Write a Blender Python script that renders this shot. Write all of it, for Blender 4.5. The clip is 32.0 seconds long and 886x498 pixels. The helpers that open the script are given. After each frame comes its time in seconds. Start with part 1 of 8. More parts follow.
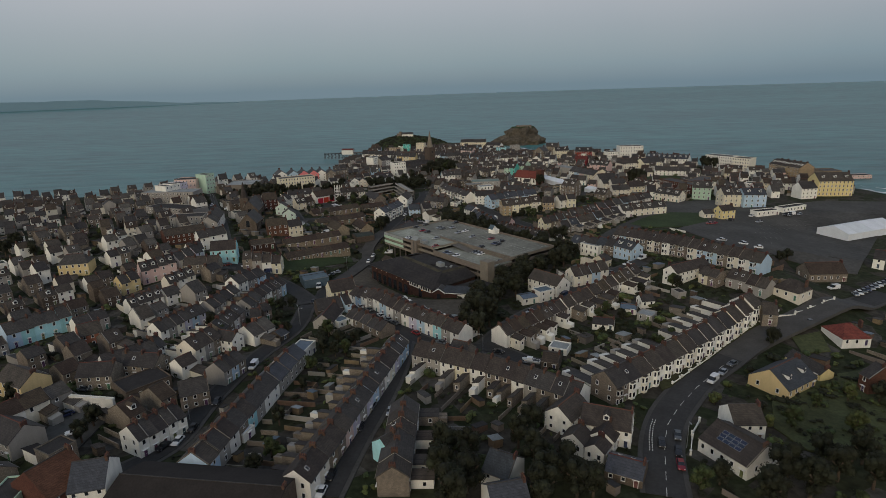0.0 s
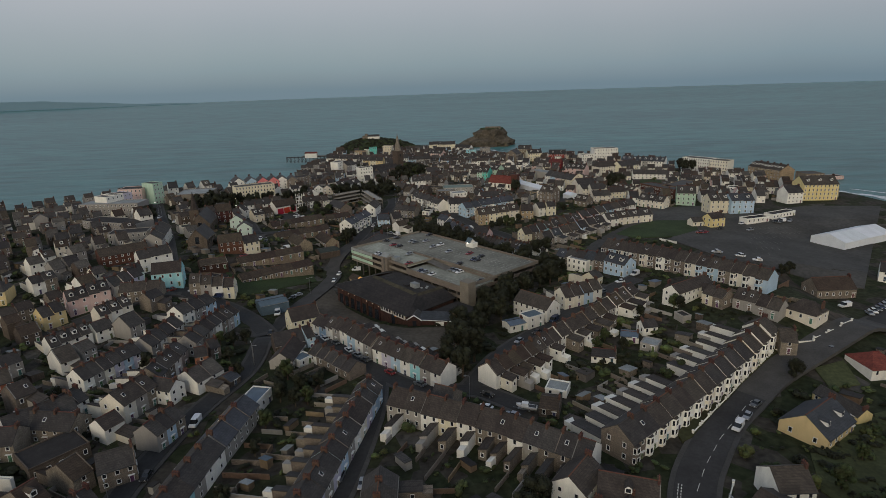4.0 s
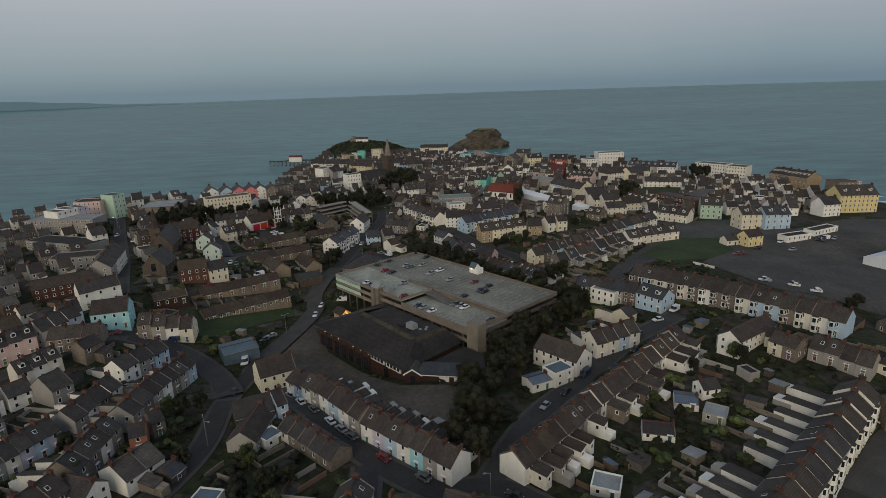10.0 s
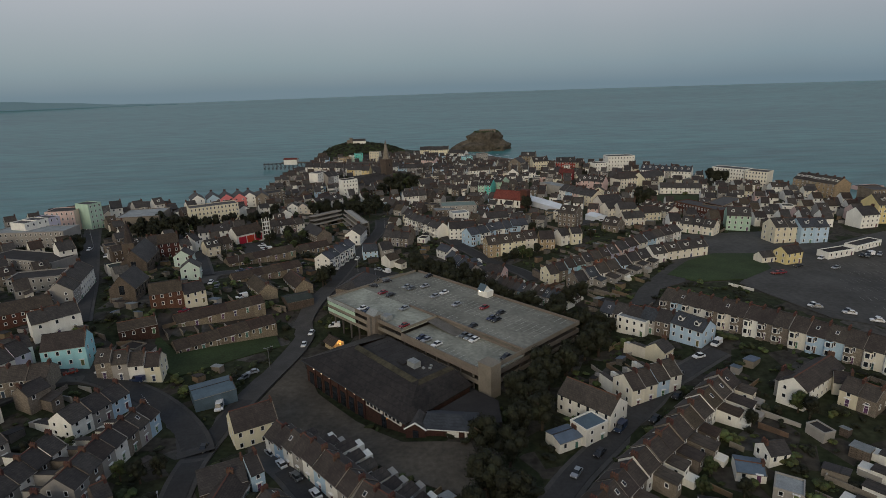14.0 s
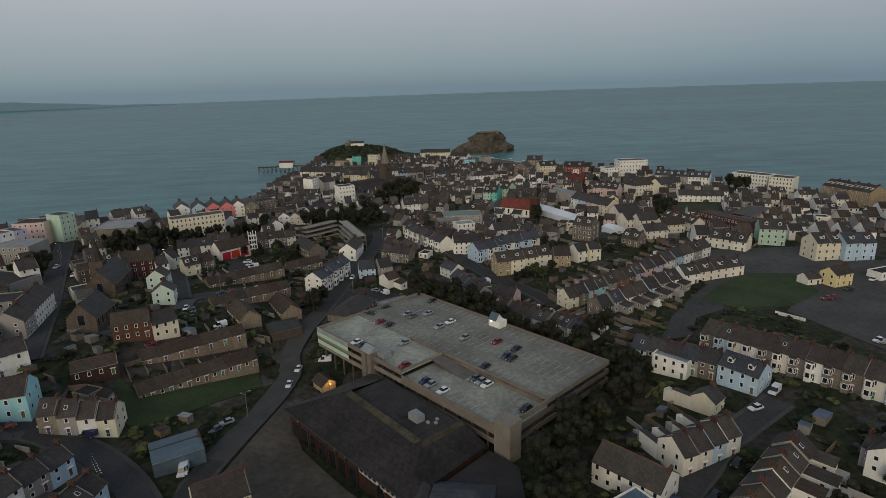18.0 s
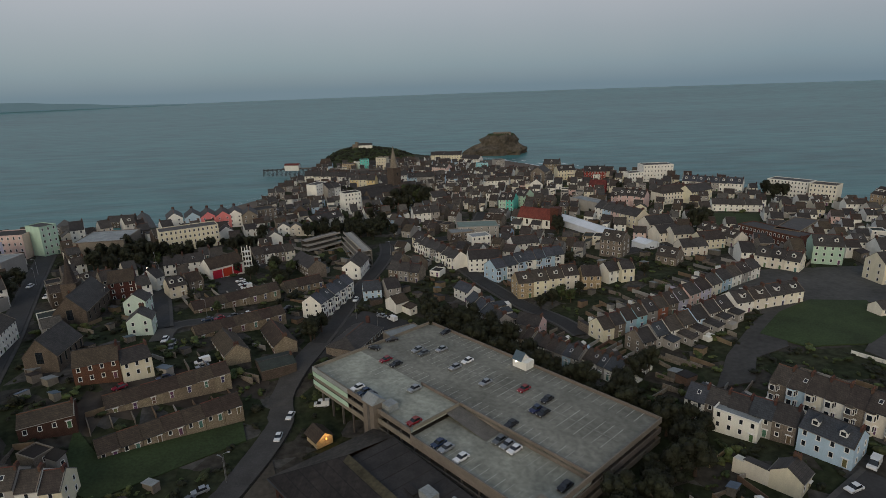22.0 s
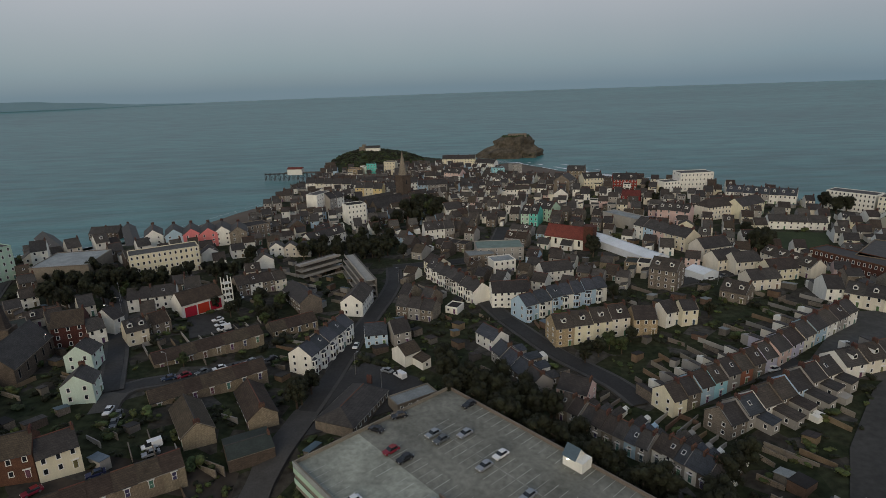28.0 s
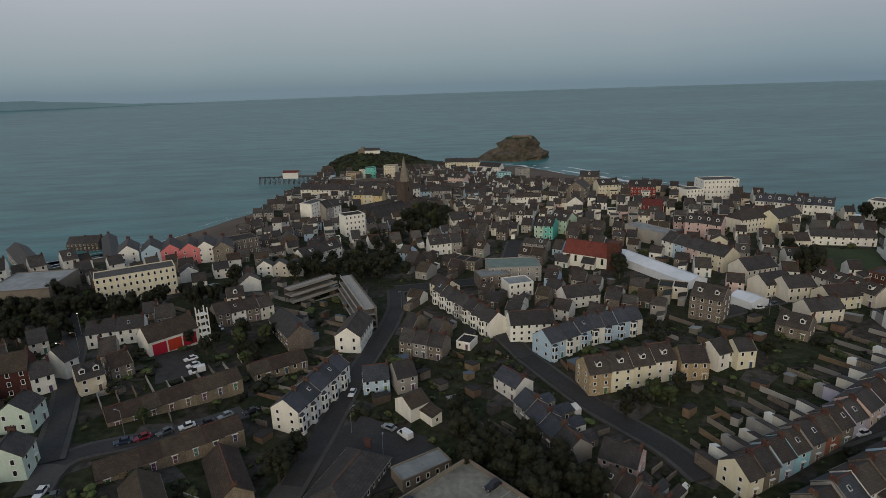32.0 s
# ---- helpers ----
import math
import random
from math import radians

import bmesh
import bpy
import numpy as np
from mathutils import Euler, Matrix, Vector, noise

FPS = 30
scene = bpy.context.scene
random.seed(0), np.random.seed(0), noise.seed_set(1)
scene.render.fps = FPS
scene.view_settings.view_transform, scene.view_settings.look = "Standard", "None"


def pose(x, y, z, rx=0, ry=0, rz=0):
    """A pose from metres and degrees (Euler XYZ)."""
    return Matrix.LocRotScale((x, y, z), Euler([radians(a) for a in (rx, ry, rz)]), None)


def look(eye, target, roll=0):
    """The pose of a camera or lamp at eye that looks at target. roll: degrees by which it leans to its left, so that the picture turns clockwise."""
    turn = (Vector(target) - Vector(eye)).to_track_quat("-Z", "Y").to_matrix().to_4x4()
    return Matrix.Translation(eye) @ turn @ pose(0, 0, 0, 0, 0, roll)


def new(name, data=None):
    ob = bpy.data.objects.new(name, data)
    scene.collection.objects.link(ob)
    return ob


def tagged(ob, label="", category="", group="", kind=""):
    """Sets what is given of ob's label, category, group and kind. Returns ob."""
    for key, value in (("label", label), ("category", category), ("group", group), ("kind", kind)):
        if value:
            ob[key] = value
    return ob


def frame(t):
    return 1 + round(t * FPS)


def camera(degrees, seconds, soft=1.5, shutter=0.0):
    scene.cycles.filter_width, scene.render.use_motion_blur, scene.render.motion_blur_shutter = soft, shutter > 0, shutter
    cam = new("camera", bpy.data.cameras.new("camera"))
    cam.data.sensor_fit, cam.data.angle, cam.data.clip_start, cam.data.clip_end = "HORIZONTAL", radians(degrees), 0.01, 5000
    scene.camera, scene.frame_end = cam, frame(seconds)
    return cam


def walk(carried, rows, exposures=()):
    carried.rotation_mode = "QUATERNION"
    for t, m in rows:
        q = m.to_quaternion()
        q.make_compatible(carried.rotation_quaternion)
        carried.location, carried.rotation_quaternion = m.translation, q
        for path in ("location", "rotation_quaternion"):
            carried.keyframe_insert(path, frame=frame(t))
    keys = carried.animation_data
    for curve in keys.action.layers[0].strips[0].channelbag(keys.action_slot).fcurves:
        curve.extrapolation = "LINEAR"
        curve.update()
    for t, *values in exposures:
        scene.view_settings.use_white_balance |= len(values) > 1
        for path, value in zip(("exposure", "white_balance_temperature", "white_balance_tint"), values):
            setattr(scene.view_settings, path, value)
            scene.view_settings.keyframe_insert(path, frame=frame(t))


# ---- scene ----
cam = camera(76.2, 32.0, 0.7)

PATH = [
    (0, (4.859, 0.618, 85.825), (4.846, 2.541, 85.276), -1.6),
    (0.5, (4.404, 4.401, 85.817), (4.438, 6.324, 85.268), -1.6),
    (1, (3.974, 8.179, 85.811), (4.038, 10.102, 85.261), -1.6),
    (1.5, (3.566, 11.953, 85.804), (3.630, 13.875, 85.255), -1.6),
    (2, (3.179, 15.721, 85.798), (3.246, 17.644, 85.249), -1.6),
    (2.5, (2.815, 19.485, 85.793), (2.885, 21.408, 85.244), -1.6),
    (3, (2.473, 23.245, 85.788), (2.568, 25.166, 85.239), -1.6),
    (3.5, (2.152, 27.002, 85.784), (2.249, 28.922, 85.234), -1.6),
    (5.5, (1.072, 41.994, 85.772), (1.201, 43.913, 85.222), -1.6),
    (6, (0.852, 45.736, 85.770), (0.984, 47.655, 85.220), -1.6),
    (6.5, (0.650, 49.477, 85.770), (0.783, 51.395, 85.219), -1.6),
    (7, (0.467, 53.216, 85.769), (0.600, 55.134, 85.217), -1.6),
    (7.5, (0.300, 56.954, 85.769), (0.435, 58.872, 85.218), -1.6),
    (8, (0.152, 60.691, 85.770), (0.288, 62.608, 85.218), -1.7),
    (8.5, (0.020, 64.428, 85.770), (0.161, 66.345, 85.219), -1.7),
    (9, (-0.096, 68.164, 85.772), (0.046, 70.081, 85.220), -1.7),
    (9.5, (-0.197, 71.901, 85.774), (-0.056, 73.818, 85.223), -1.7),
    (10, (-0.283, 75.638, 85.776), (-0.143, 77.556, 85.225), -1.6),
    (10.5, (-0.355, 79.376, 85.779), (-0.213, 81.294, 85.228), -1.6),
    (11, (-0.413, 83.115, 85.783), (-0.271, 85.032, 85.231), -1.6),
    (11.5, (-0.459, 86.856, 85.787), (-0.315, 88.773, 85.236), -1.6),
    (12, (-0.493, 90.599, 85.791), (-0.349, 92.516, 85.241), -1.6),
    (12.5, (-0.515, 94.344, 85.796), (-0.371, 96.261, 85.246), -1.6),
    (13, (-0.527, 98.091, 85.801), (-0.382, 100.008, 85.251), -1.6),
    (13.5, (-0.530, 101.841, 85.807), (-0.384, 103.758, 85.257), -1.6),
    (14, (-0.523, 105.594, 85.814), (-0.378, 107.511, 85.263), -1.6),
    (14.5, (-0.509, 109.351, 85.821), (-0.364, 111.269, 85.271), -1.6),
    (16.5, (-0.388, 124.421, 85.854), (-0.240, 126.338, 85.304), -1.6),
    (17, (-0.346, 128.200, 85.864), (-0.198, 130.117, 85.313), -1.6),
    (17.5, (-0.303, 131.985, 85.874), (-0.155, 133.902, 85.323), -1.6),
    (18, (-0.257, 135.775, 85.884), (-0.111, 137.692, 85.334), -1.6),
    (18.5, (-0.211, 139.572, 85.895), (-0.063, 141.489, 85.345), -1.6),
    (19, (-0.165, 143.376, 85.907), (-0.018, 145.293, 85.357), -1.6),
    (19.5, (-0.121, 147.186, 85.919), (0.027, 149.103, 85.368), -1.6),
    (20, (-0.079, 151.003, 85.931), (0.069, 152.920, 85.381), -1.6),
    (20.5, (-0.042, 154.828, 85.944), (0.107, 156.745, 85.395), -1.6),
    (21, (-0.009, 158.661, 85.958), (0.139, 160.578, 85.408), -1.6),
    (21.5, (0.018, 162.502, 85.973), (0.168, 164.419, 85.422), -1.7),
    (22, (0.038, 166.351, 85.986), (0.152, 168.271, 85.436), -1.7),
    (22.5, (0.049, 170.209, 86.002), (0.140, 172.130, 85.452), -1.7),
    (23, (0.052, 174.076, 86.018), (0.141, 175.998, 85.468), -1.7),
    (23.5, (0.044, 177.953, 86.033), (0.129, 179.875, 85.483), -1.7),
    (24, (0.023, 181.840, 86.051), (0.109, 183.761, 85.500), -1.7),
    (24.5, (-0.011, 185.737, 86.068), (0.073, 187.659, 85.517), -1.7),
    (25, (-0.059, 189.644, 86.085), (0.024, 191.565, 85.534), -1.7),
    (25.5, (-0.124, 193.562, 86.103), (-0.040, 195.483, 85.552), -1.7),
    (27.5, (-0.565, 209.349, 86.181), (-0.483, 211.270, 85.630), -1.7),
    (28, (-0.729, 213.326, 86.202), (-0.646, 215.247, 85.650), -1.7),
    (28.5, (-0.918, 217.315, 86.223), (-0.833, 219.236, 85.672), -1.7),
    (29, (-1.132, 221.318, 86.245), (-1.048, 223.239, 85.693), -1.7),
    (29.5, (-1.373, 225.335, 86.267), (-1.288, 227.256, 85.715), -1.7),
    (30, (-1.643, 229.365, 86.290), (-1.559, 231.286, 85.738), -1.7),
    (30.5, (-1.943, 233.409, 86.313), (-1.857, 235.330, 85.762), -1.6),
    (31, (-2.275, 237.468, 86.337), (-2.189, 239.389, 85.785), -1.6),
    (31.5, (-2.639, 241.541, 86.361), (-2.554, 243.463, 85.809), -1.6),
    (32, (-3.039, 245.630, 86.386), (-2.953, 247.551, 85.833), -1.6),
]
walk(cam, [(t, look(eye, target, roll)) for t, eye, target, roll in PATH])

# ---------------------------------------------------------------- light
world = bpy.data.worlds.new("dusk_sky")
scene.world = world
world.use_nodes = True
wn, wl = world.node_tree.nodes, world.node_tree.links
wn.clear()
w_out = wn.new("ShaderNodeOutputWorld")
w_bg = wn.new("ShaderNodeBackground")
w_sky = wn.new("ShaderNodeTexSky")
w_sky.sky_type = "NISHITA"
w_sky.sun_disc = False
w_sky.sun_elevation = radians(7)
w_sky.sun_rotation = radians(160)
w_co = wn.new("ShaderNodeTexCoord")
w_sep = wn.new("ShaderNodeSeparateXYZ")
w_ramp = wn.new("ShaderNodeValToRGB")
w_mix = wn.new("ShaderNodeMixRGB")
w_scale = wn.new("ShaderNodeMixRGB")
w_scale.blend_type = "MULTIPLY"
w_scale.inputs[0].default_value = 1.0
w_scale.inputs[2].default_value = (0.12, 0.12, 0.12, 1)
w_ns = wn.new("ShaderNodeTexNoise")
w_ns.inputs["Scale"].default_value = 2.2
w_ns.inputs["Detail"].default_value = 4
w_add = wn.new("ShaderNodeMath")
w_add.operation = "MULTIPLY_ADD"
w_add.inputs[1].default_value = 0.05
ramp = w_ramp.color_ramp
ramp.elements[0].position, ramp.elements[0].color = 0.0, (0.150, 0.240, 0.312, 1)
ramp.elements[1].position, ramp.elements[1].color = 1.0, (0.22, 0.27, 0.36, 1)
for at, col in ((0.03, (0.192, 0.285, 0.370, 1)), (0.085, (0.300, 0.345, 0.415, 1)), (0.18, (0.50, 0.485, 0.53, 1)), (0.34, (0.42, 0.45, 0.52, 1)), (0.6, (0.28, 0.33, 0.41, 1))):
    e = ramp.elements.new(at)
    e.color = col
wl.new(w_co.outputs["Generated"], w_sep.inputs[0])
wl.new(w_co.outputs["Generated"], w_ns.inputs["Vector"])
wl.new(w_ns.outputs["Fac"], w_add.inputs[0])
wl.new(w_sep.outputs["Z"], w_add.inputs[2])
w_off = wn.new("ShaderNodeMath")
w_off.operation = "SUBTRACT"
w_off.inputs[1].default_value = 0.025
wl.new(w_add.outputs[0], w_off.inputs[0])
wl.new(w_off.outputs[0], w_ramp.inputs[0])
wl.new(w_sky.outputs[0], w_scale.inputs[1])
w_mix.inputs[0].default_value = 0.15
wl.new(w_ramp.outputs[0], w_mix.inputs[1])
wl.new(w_scale.outputs[0], w_mix.inputs[2])
wl.new(w_mix.outputs[0], w_bg.inputs["Color"])
w_bg.inputs["Strength"].default_value = 1.0
wl.new(w_bg.outputs[0], w_out.inputs["Surface"])

sun = new("sun", bpy.data.lights.new("sun", "SUN"))
sun.data.energy = 1.2
sun.data.angle = radians(40)
sun.data.color = (1.0, 0.84, 0.60)
sun.matrix_world = look((-110, -275, 112), (0, 0, 0))

# ---------------------------------------------------------------- materials
MAT = {}


def material(name, col, rough=0.85, var=0.25, scale=0.6, fine=6.0, bump=0.15, metal=0.0, emit=0.0, courses=None, hue=0.02, streak=0.0, spec=0.3):
    """A procedural surface: base colour with broad stains and fine grain, a shade that differs from piece to piece, and relief."""
    m = bpy.data.materials.new(name)
    m.use_nodes = True
    n, l = m.node_tree.nodes, m.node_tree.links
    b = n["Principled BSDF"]
    b.inputs["Roughness"].default_value = rough
    b.inputs["Metallic"].default_value = metal
    b.inputs["Specular IOR Level"].default_value = spec
    co = n.new("ShaderNodeTexCoord")
    info = n.new("ShaderNodeObjectInfo")
    shift = n.new("ShaderNodeVectorMath")
    shift.operation = "ADD"
    l.new(co.outputs["Object"], shift.inputs[0])
    geo = n.new("ShaderNodeNewGeometry")
    both = n.new("ShaderNodeMath")
    l.new(info.outputs["Random"], both.inputs[0])
    l.new(geo.outputs["Random Per Island"], both.inputs[1])
    rnd = n.new("ShaderNodeMath")
    rnd.operation = "FRACT"
    l.new(both.outputs[0], rnd.inputs[0])
    wide = n.new("ShaderNodeVectorMath")
    wide.operation = "SCALE"
    wide.inputs["Scale"].default_value = 37.0
    l.new(info.outputs["Random"], wide.inputs[0])
    l.new(wide.outputs[0], shift.inputs[1])
    big = n.new("ShaderNodeTexNoise")
    big.inputs["Scale"].default_value = scale
    big.inputs["Detail"].default_value = 5
    big.inputs["Roughness"].default_value = 0.65
    small = n.new("ShaderNodeTexNoise")
    small.inputs["Scale"].default_value = fine
    small.inputs["Detail"].default_value = 3
    if streak:
        sq = n.new("ShaderNodeMapping")
        sq.inputs["Scale"].default_value = (1, 1, 1 - streak)
        l.new(shift.outputs[0], sq.inputs[0])
        l.new(sq.outputs[0], big.inputs["Vector"])
    else:
        l.new(shift.outputs[0], big.inputs["Vector"])
    l.new(shift.outputs[0], small.inputs["Vector"])
    r1 = n.new("ShaderNodeMapRange")
    r1.inputs["From Min"].default_value, r1.inputs["From Max"].default_value = 0.3, 0.7
    r1.inputs["To Min"].default_value, r1.inputs["To Max"].default_value = 1 - var, 1 + var
    l.new(big.outputs["Fac"], r1.inputs["Value"])
    r2 = n.new("ShaderNodeMapRange")
    r2.inputs["From Min"].default_value, r2.inputs["From Max"].default_value = 0.3, 0.7
    r2.inputs["To Min"].default_value, r2.inputs["To Max"].default_value = 1 - var * 0.6, 1 + var * 0.6
    l.new(small.outputs["Fac"], r2.inputs["Value"])
    r3 = n.new("ShaderNodeMapRange")
    r3.inputs["To Min"].default_value, r3.inputs["To Max"].default_value = 1 - var * 0.8, 1 + var * 0.8
    l.new(rnd.outputs[0], r3.inputs["Value"])
    m1 = n.new("ShaderNodeMath")
    m1.operation = "MULTIPLY"
    l.new(r1.outputs[0], m1.inputs[0])
    l.new(r2.outputs[0], m1.inputs[1])
    m2 = n.new("ShaderNodeMath")
    m2.operation = "MULTIPLY"
    l.new(m1.outputs[0], m2.inputs[0])
    l.new(r3.outputs[0], m2.inputs[1])
    hsv = n.new("ShaderNodeHueSaturation")
    hsv.inputs["Color"].default_value = (*col, 1)
    l.new(m2.outputs[0], hsv.inputs["Value"])
    rh = n.new("ShaderNodeMapRange")
    rh.inputs["To Min"].default_value, rh.inputs["To Max"].default_value = 0.5 - hue, 0.5 + hue
    l.new(rnd.outputs[0], rh.inputs["Value"])
    l.new(rh.outputs[0], hsv.inputs["Hue"])
    last = hsv.outputs[0]
    height = small.outputs["Fac"]
    if courses:
        bw, bh, mortar = courses
        br = n.new("ShaderNodeTexBrick")
        br.inputs["Scale"].default_value = 1.0
        br.inputs["Brick Width"].default_value = bw
        br.inputs["Row Height"].default_value = bh
        br.inputs["Mortar Size"].default_value = mortar
        br.inputs["Color1"].default_value = (0.8, 0.8, 0.8, 1)
        br.inputs["Color2"].default_value = (1.15, 1.12, 1.1, 1)
        br.inputs["Mortar"].default_value = (0.55, 0.55, 0.55, 1)
        mp = n.new("ShaderNodeVectorMath")
        mp.operation = "ADD"
        sx = n.new("ShaderNodeSeparateXYZ")
        cx = n.new("ShaderNodeCombineXYZ")
        sm = n.new("ShaderNodeMath")
        l.new(co.outputs["Object"], sx.inputs[0])
        l.new(sx.outputs["X"], sm.inputs[0])
        l.new(sx.outputs["Y"], sm.inputs[1])
        l.new(sm.outputs[0], cx.inputs["X"])
        l.new(sx.outputs["Z"], cx.inputs["Y"])
        l.new(cx.outputs[0], br.inputs["Vector"])
        mul = n.new("ShaderNodeMixRGB")
        mul.blend_type = "MULTIPLY"
        mul.inputs[0].default_value = 1.0
        l.new(last, mul.inputs[1])
        l.new(br.outputs["Color"], mul.inputs[2])
        last = mul.outputs[0]
        n.remove(mp)
    l.new(last, b.inputs["Base Color"])
    if bump:
        bp = n.new("ShaderNodeBump")
        bp.inputs["Strength"].default_value = bump
        bp.inputs["Distance"].default_value = 0.05
        l.new(height, bp.inputs["Height"])
        l.new(bp.outputs[0], b.inputs["Normal"])
    if emit:
        b.inputs["Emission Color"].default_value = (*col, 1)
        b.inputs["Emission Strength"].default_value = emit
    MAT[name] = m
    return m


# roofs
material("slate", (0.055, 0.050, 0.047), 0.62, 0.28, 0.35, 5.0, 0.3, courses=(0.5, 0.35, 0.02))
material("slate_brown", (0.063, 0.053, 0.046), 0.75, 0.28, 0.35, 5.0, 0.3, courses=(0.5, 0.35, 0.02))
material("slate_pale", (0.088, 0.080, 0.071), 0.7, 0.3, 0.35, 5.0, 0.3, courses=(0.5, 0.35, 0.02))
material("slate_blue", (0.055, 0.061, 0.072), 0.55, 0.25, 0.35, 5.0, 0.3, courses=(0.5, 0.35, 0.02))
material("tile_brown", (0.066, 0.050, 0.038), 0.85, 0.25, 0.4, 5.0, 0.3, courses=(0.4, 0.3, 0.02))
material("tile_rust", (0.105, 0.050, 0.032), 0.85, 0.25, 0.4, 5.0, 0.3, courses=(0.4, 0.3, 0.02))
material("felt_brown", (0.030, 0.025, 0.022), 0.9, 0.25, 0.15, 2.0, 0.2)
material("tile_red", (0.16, 0.041, 0.033), 0.8, 0.22, 0.4, 5.0, 0.3, courses=(0.4, 0.3, 0.02), hue=0.004)
material("felt", (0.036, 0.033, 0.032), 0.9, 0.3, 0.2, 3.0, 0.2)
material("felt_pale", (0.26, 0.28, 0.28), 0.85, 0.25, 0.2, 3.0, 0.2)
material("felt_green", (0.040, 0.048, 0.042), 0.9, 0.25, 0.2, 3.0, 0.2)
material("sheet_blue", (0.10, 0.14, 0.18), 0.5, 0.2, 0.3, 3.0, 0.2)
material("sheet_white", (0.72, 0.76, 0.80), 0.5, 0.08, 0.15, 2.0, 0.1)
material("sheet_green", (0.16, 0.22, 0.19), 0.6, 0.2, 0.3, 3.0, 0.2)
# walls
WALLS = {
    "white": (0.78, 0.77, 0.71), "cream": (0.70, 0.66, 0.56), "yellow": (0.66, 0.54, 0.28), "grey": (0.32, 0.305, 0.28),
    "stone": (0.22, 0.19, 0.155), "darkstone": (0.115, 0.092, 0.074), "pale_blue": (0.42, 0.56, 0.68), "cyan": (0.36, 0.66, 0.72),
    "lilac": (0.52, 0.50, 0.60), "pink": (0.70, 0.24, 0.22), "rose": (0.62, 0.46, 0.42), "green": (0.42, 0.58, 0.46),
    "turquoise": (0.14, 0.55, 0.48), "tan": (0.42, 0.33, 0.21), "orange": (0.34, 0.15, 0.085), "redpaint": (0.24, 0.035, 0.032),
    "lemon": (0.68, 0.63, 0.48), "mint": (0.58, 0.70, 0.62), "buff": (0.26, 0.215, 0.155),
}
for key, col in WALLS.items():
    rugged = key in ("stone", "darkstone", "tan", "buff")
    material(key, col, 0.9, 0.20 if rugged else 0.10, 0.5, 4.0, 0.25, courses=(0.55, 0.28, 0.03) if rugged else None, hue=0.01, streak=0.6)
material("brick", (0.115, 0.052, 0.036), 0.9, 0.25, 0.5, 6.0, 0.3, courses=(0.23, 0.075, 0.01))
material("stack_brick", (0.085, 0.046, 0.036), 0.9, 0.3, 0.5, 6.0, 0.3)
material("brick_dark", (0.060, 0.028, 0.023), 0.9, 0.25, 0.5, 6.0, 0.3, courses=(0.23, 0.075, 0.01))
material("pot", (0.13, 0.058, 0.042), 0.85, 0.2, 1, 6, 0.1)
material("concrete", (0.20, 0.175, 0.145), 0.9, 0.22, 0.12, 2.5, 0.25)
material("deck_concrete", (0.262, 0.264, 0.220), 0.9, 0.32, 0.09, 0.7, 0.1)
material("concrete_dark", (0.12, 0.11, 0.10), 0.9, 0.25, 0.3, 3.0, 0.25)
material("glass", (0.018, 0.022, 0.028), 0.08, 0.4, 0.8, 3.0, 0.0, spec=0.6)
material("frame_white", (0.78, 0.78, 0.76), 0.5, 0.08, 1, 5, 0.0)
material("door_paint", (0.14, 0.07, 0.06), 0.5, 0.4, 1, 5, 0.05, hue=0.5)
material("asphalt", (0.046, 0.045, 0.045), 0.9, 0.22, 0.08, 1.2, 0.2)
material("asphalt_lot", (0.064, 0.062, 0.058), 0.92, 0.3, 0.05, 0.6, 0.2)
material("paving", (0.075, 0.072, 0.068), 0.9, 0.2, 0.2, 2.0, 0.2)
material("kerb_stone", (0.22, 0.215, 0.20), 0.9, 0.15, 0.3, 3.0, 0.2)
material("worn_paint", (0.43, 0.43, 0.385), 0.85, 0.3, 0.3, 1.5, 0.1)
material("roadpaint", (0.62, 0.62, 0.58), 0.8, 0.25, 0.5, 3.0, 0.1)
material("grass", (0.032, 0.045, 0.017), 0.95, 0.35, 0.06, 1.5, 0.4)
material("meadow", (0.055, 0.060, 0.026), 0.95, 0.4, 0.08, 1.0, 0.4)
material("bark", (0.07, 0.052, 0.038), 0.95, 0.3, 1, 6, 0.4)
material("leaf", (0.046, 0.060, 0.022), 0.8, 0.4, 0.15, 1.2, 0.0, hue=0.03)
material("leaf_dark", (0.021, 0.0235, 0.012), 0.8, 0.4, 0.15, 1.2, 0.0, hue=0.02)
material("leaf_light", (0.075, 0.09, 0.03), 0.8, 0.4, 0.15, 1.2, 0.0, hue=0.03)
material("rock", (0.070, 0.058, 0.045), 0.95, 0.55, 0.03, 0.25, 0.6)
material("sand", (0.13, 0.105, 0.08), 0.95, 0.15, 0.05, 0.8, 0.2)
material("foam", (0.75, 0.78, 0.80), 0.8, 0.2, 0.1, 0.6, 0.2)
material("metal", (0.32, 0.33, 0.34), 0.45, 0.15, 1, 5, 0.0, metal=0.7)
material("dark_iron", (0.05, 0.055, 0.06), 0.6, 0.2, 1, 5, 0.0)
material("tyre", (0.02, 0.02, 0.02), 0.9, 0.1, 1, 5, 0.0)
material("timber", (0.17, 0.12, 0.08), 0.85, 0.25, 0.5, 5, 0.2)
material("solar", (0.02, 0.03, 0.06), 0.15, 0.1, 1, 5, 0.0, spec=0.6)
material("lamp_white", (1.0, 0.93, 0.8), 0.5, 0.0, 1, 1, 0, emit=9.0)
material("lamp_orange", (1.0, 0.42, 0.08), 0.5, 0.0, 1, 1, 0, emit=1.3)
material("lamp_warm", (1.0, 0.75, 0.5), 0.5, 0.0, 1, 1, 0, emit=3.0)
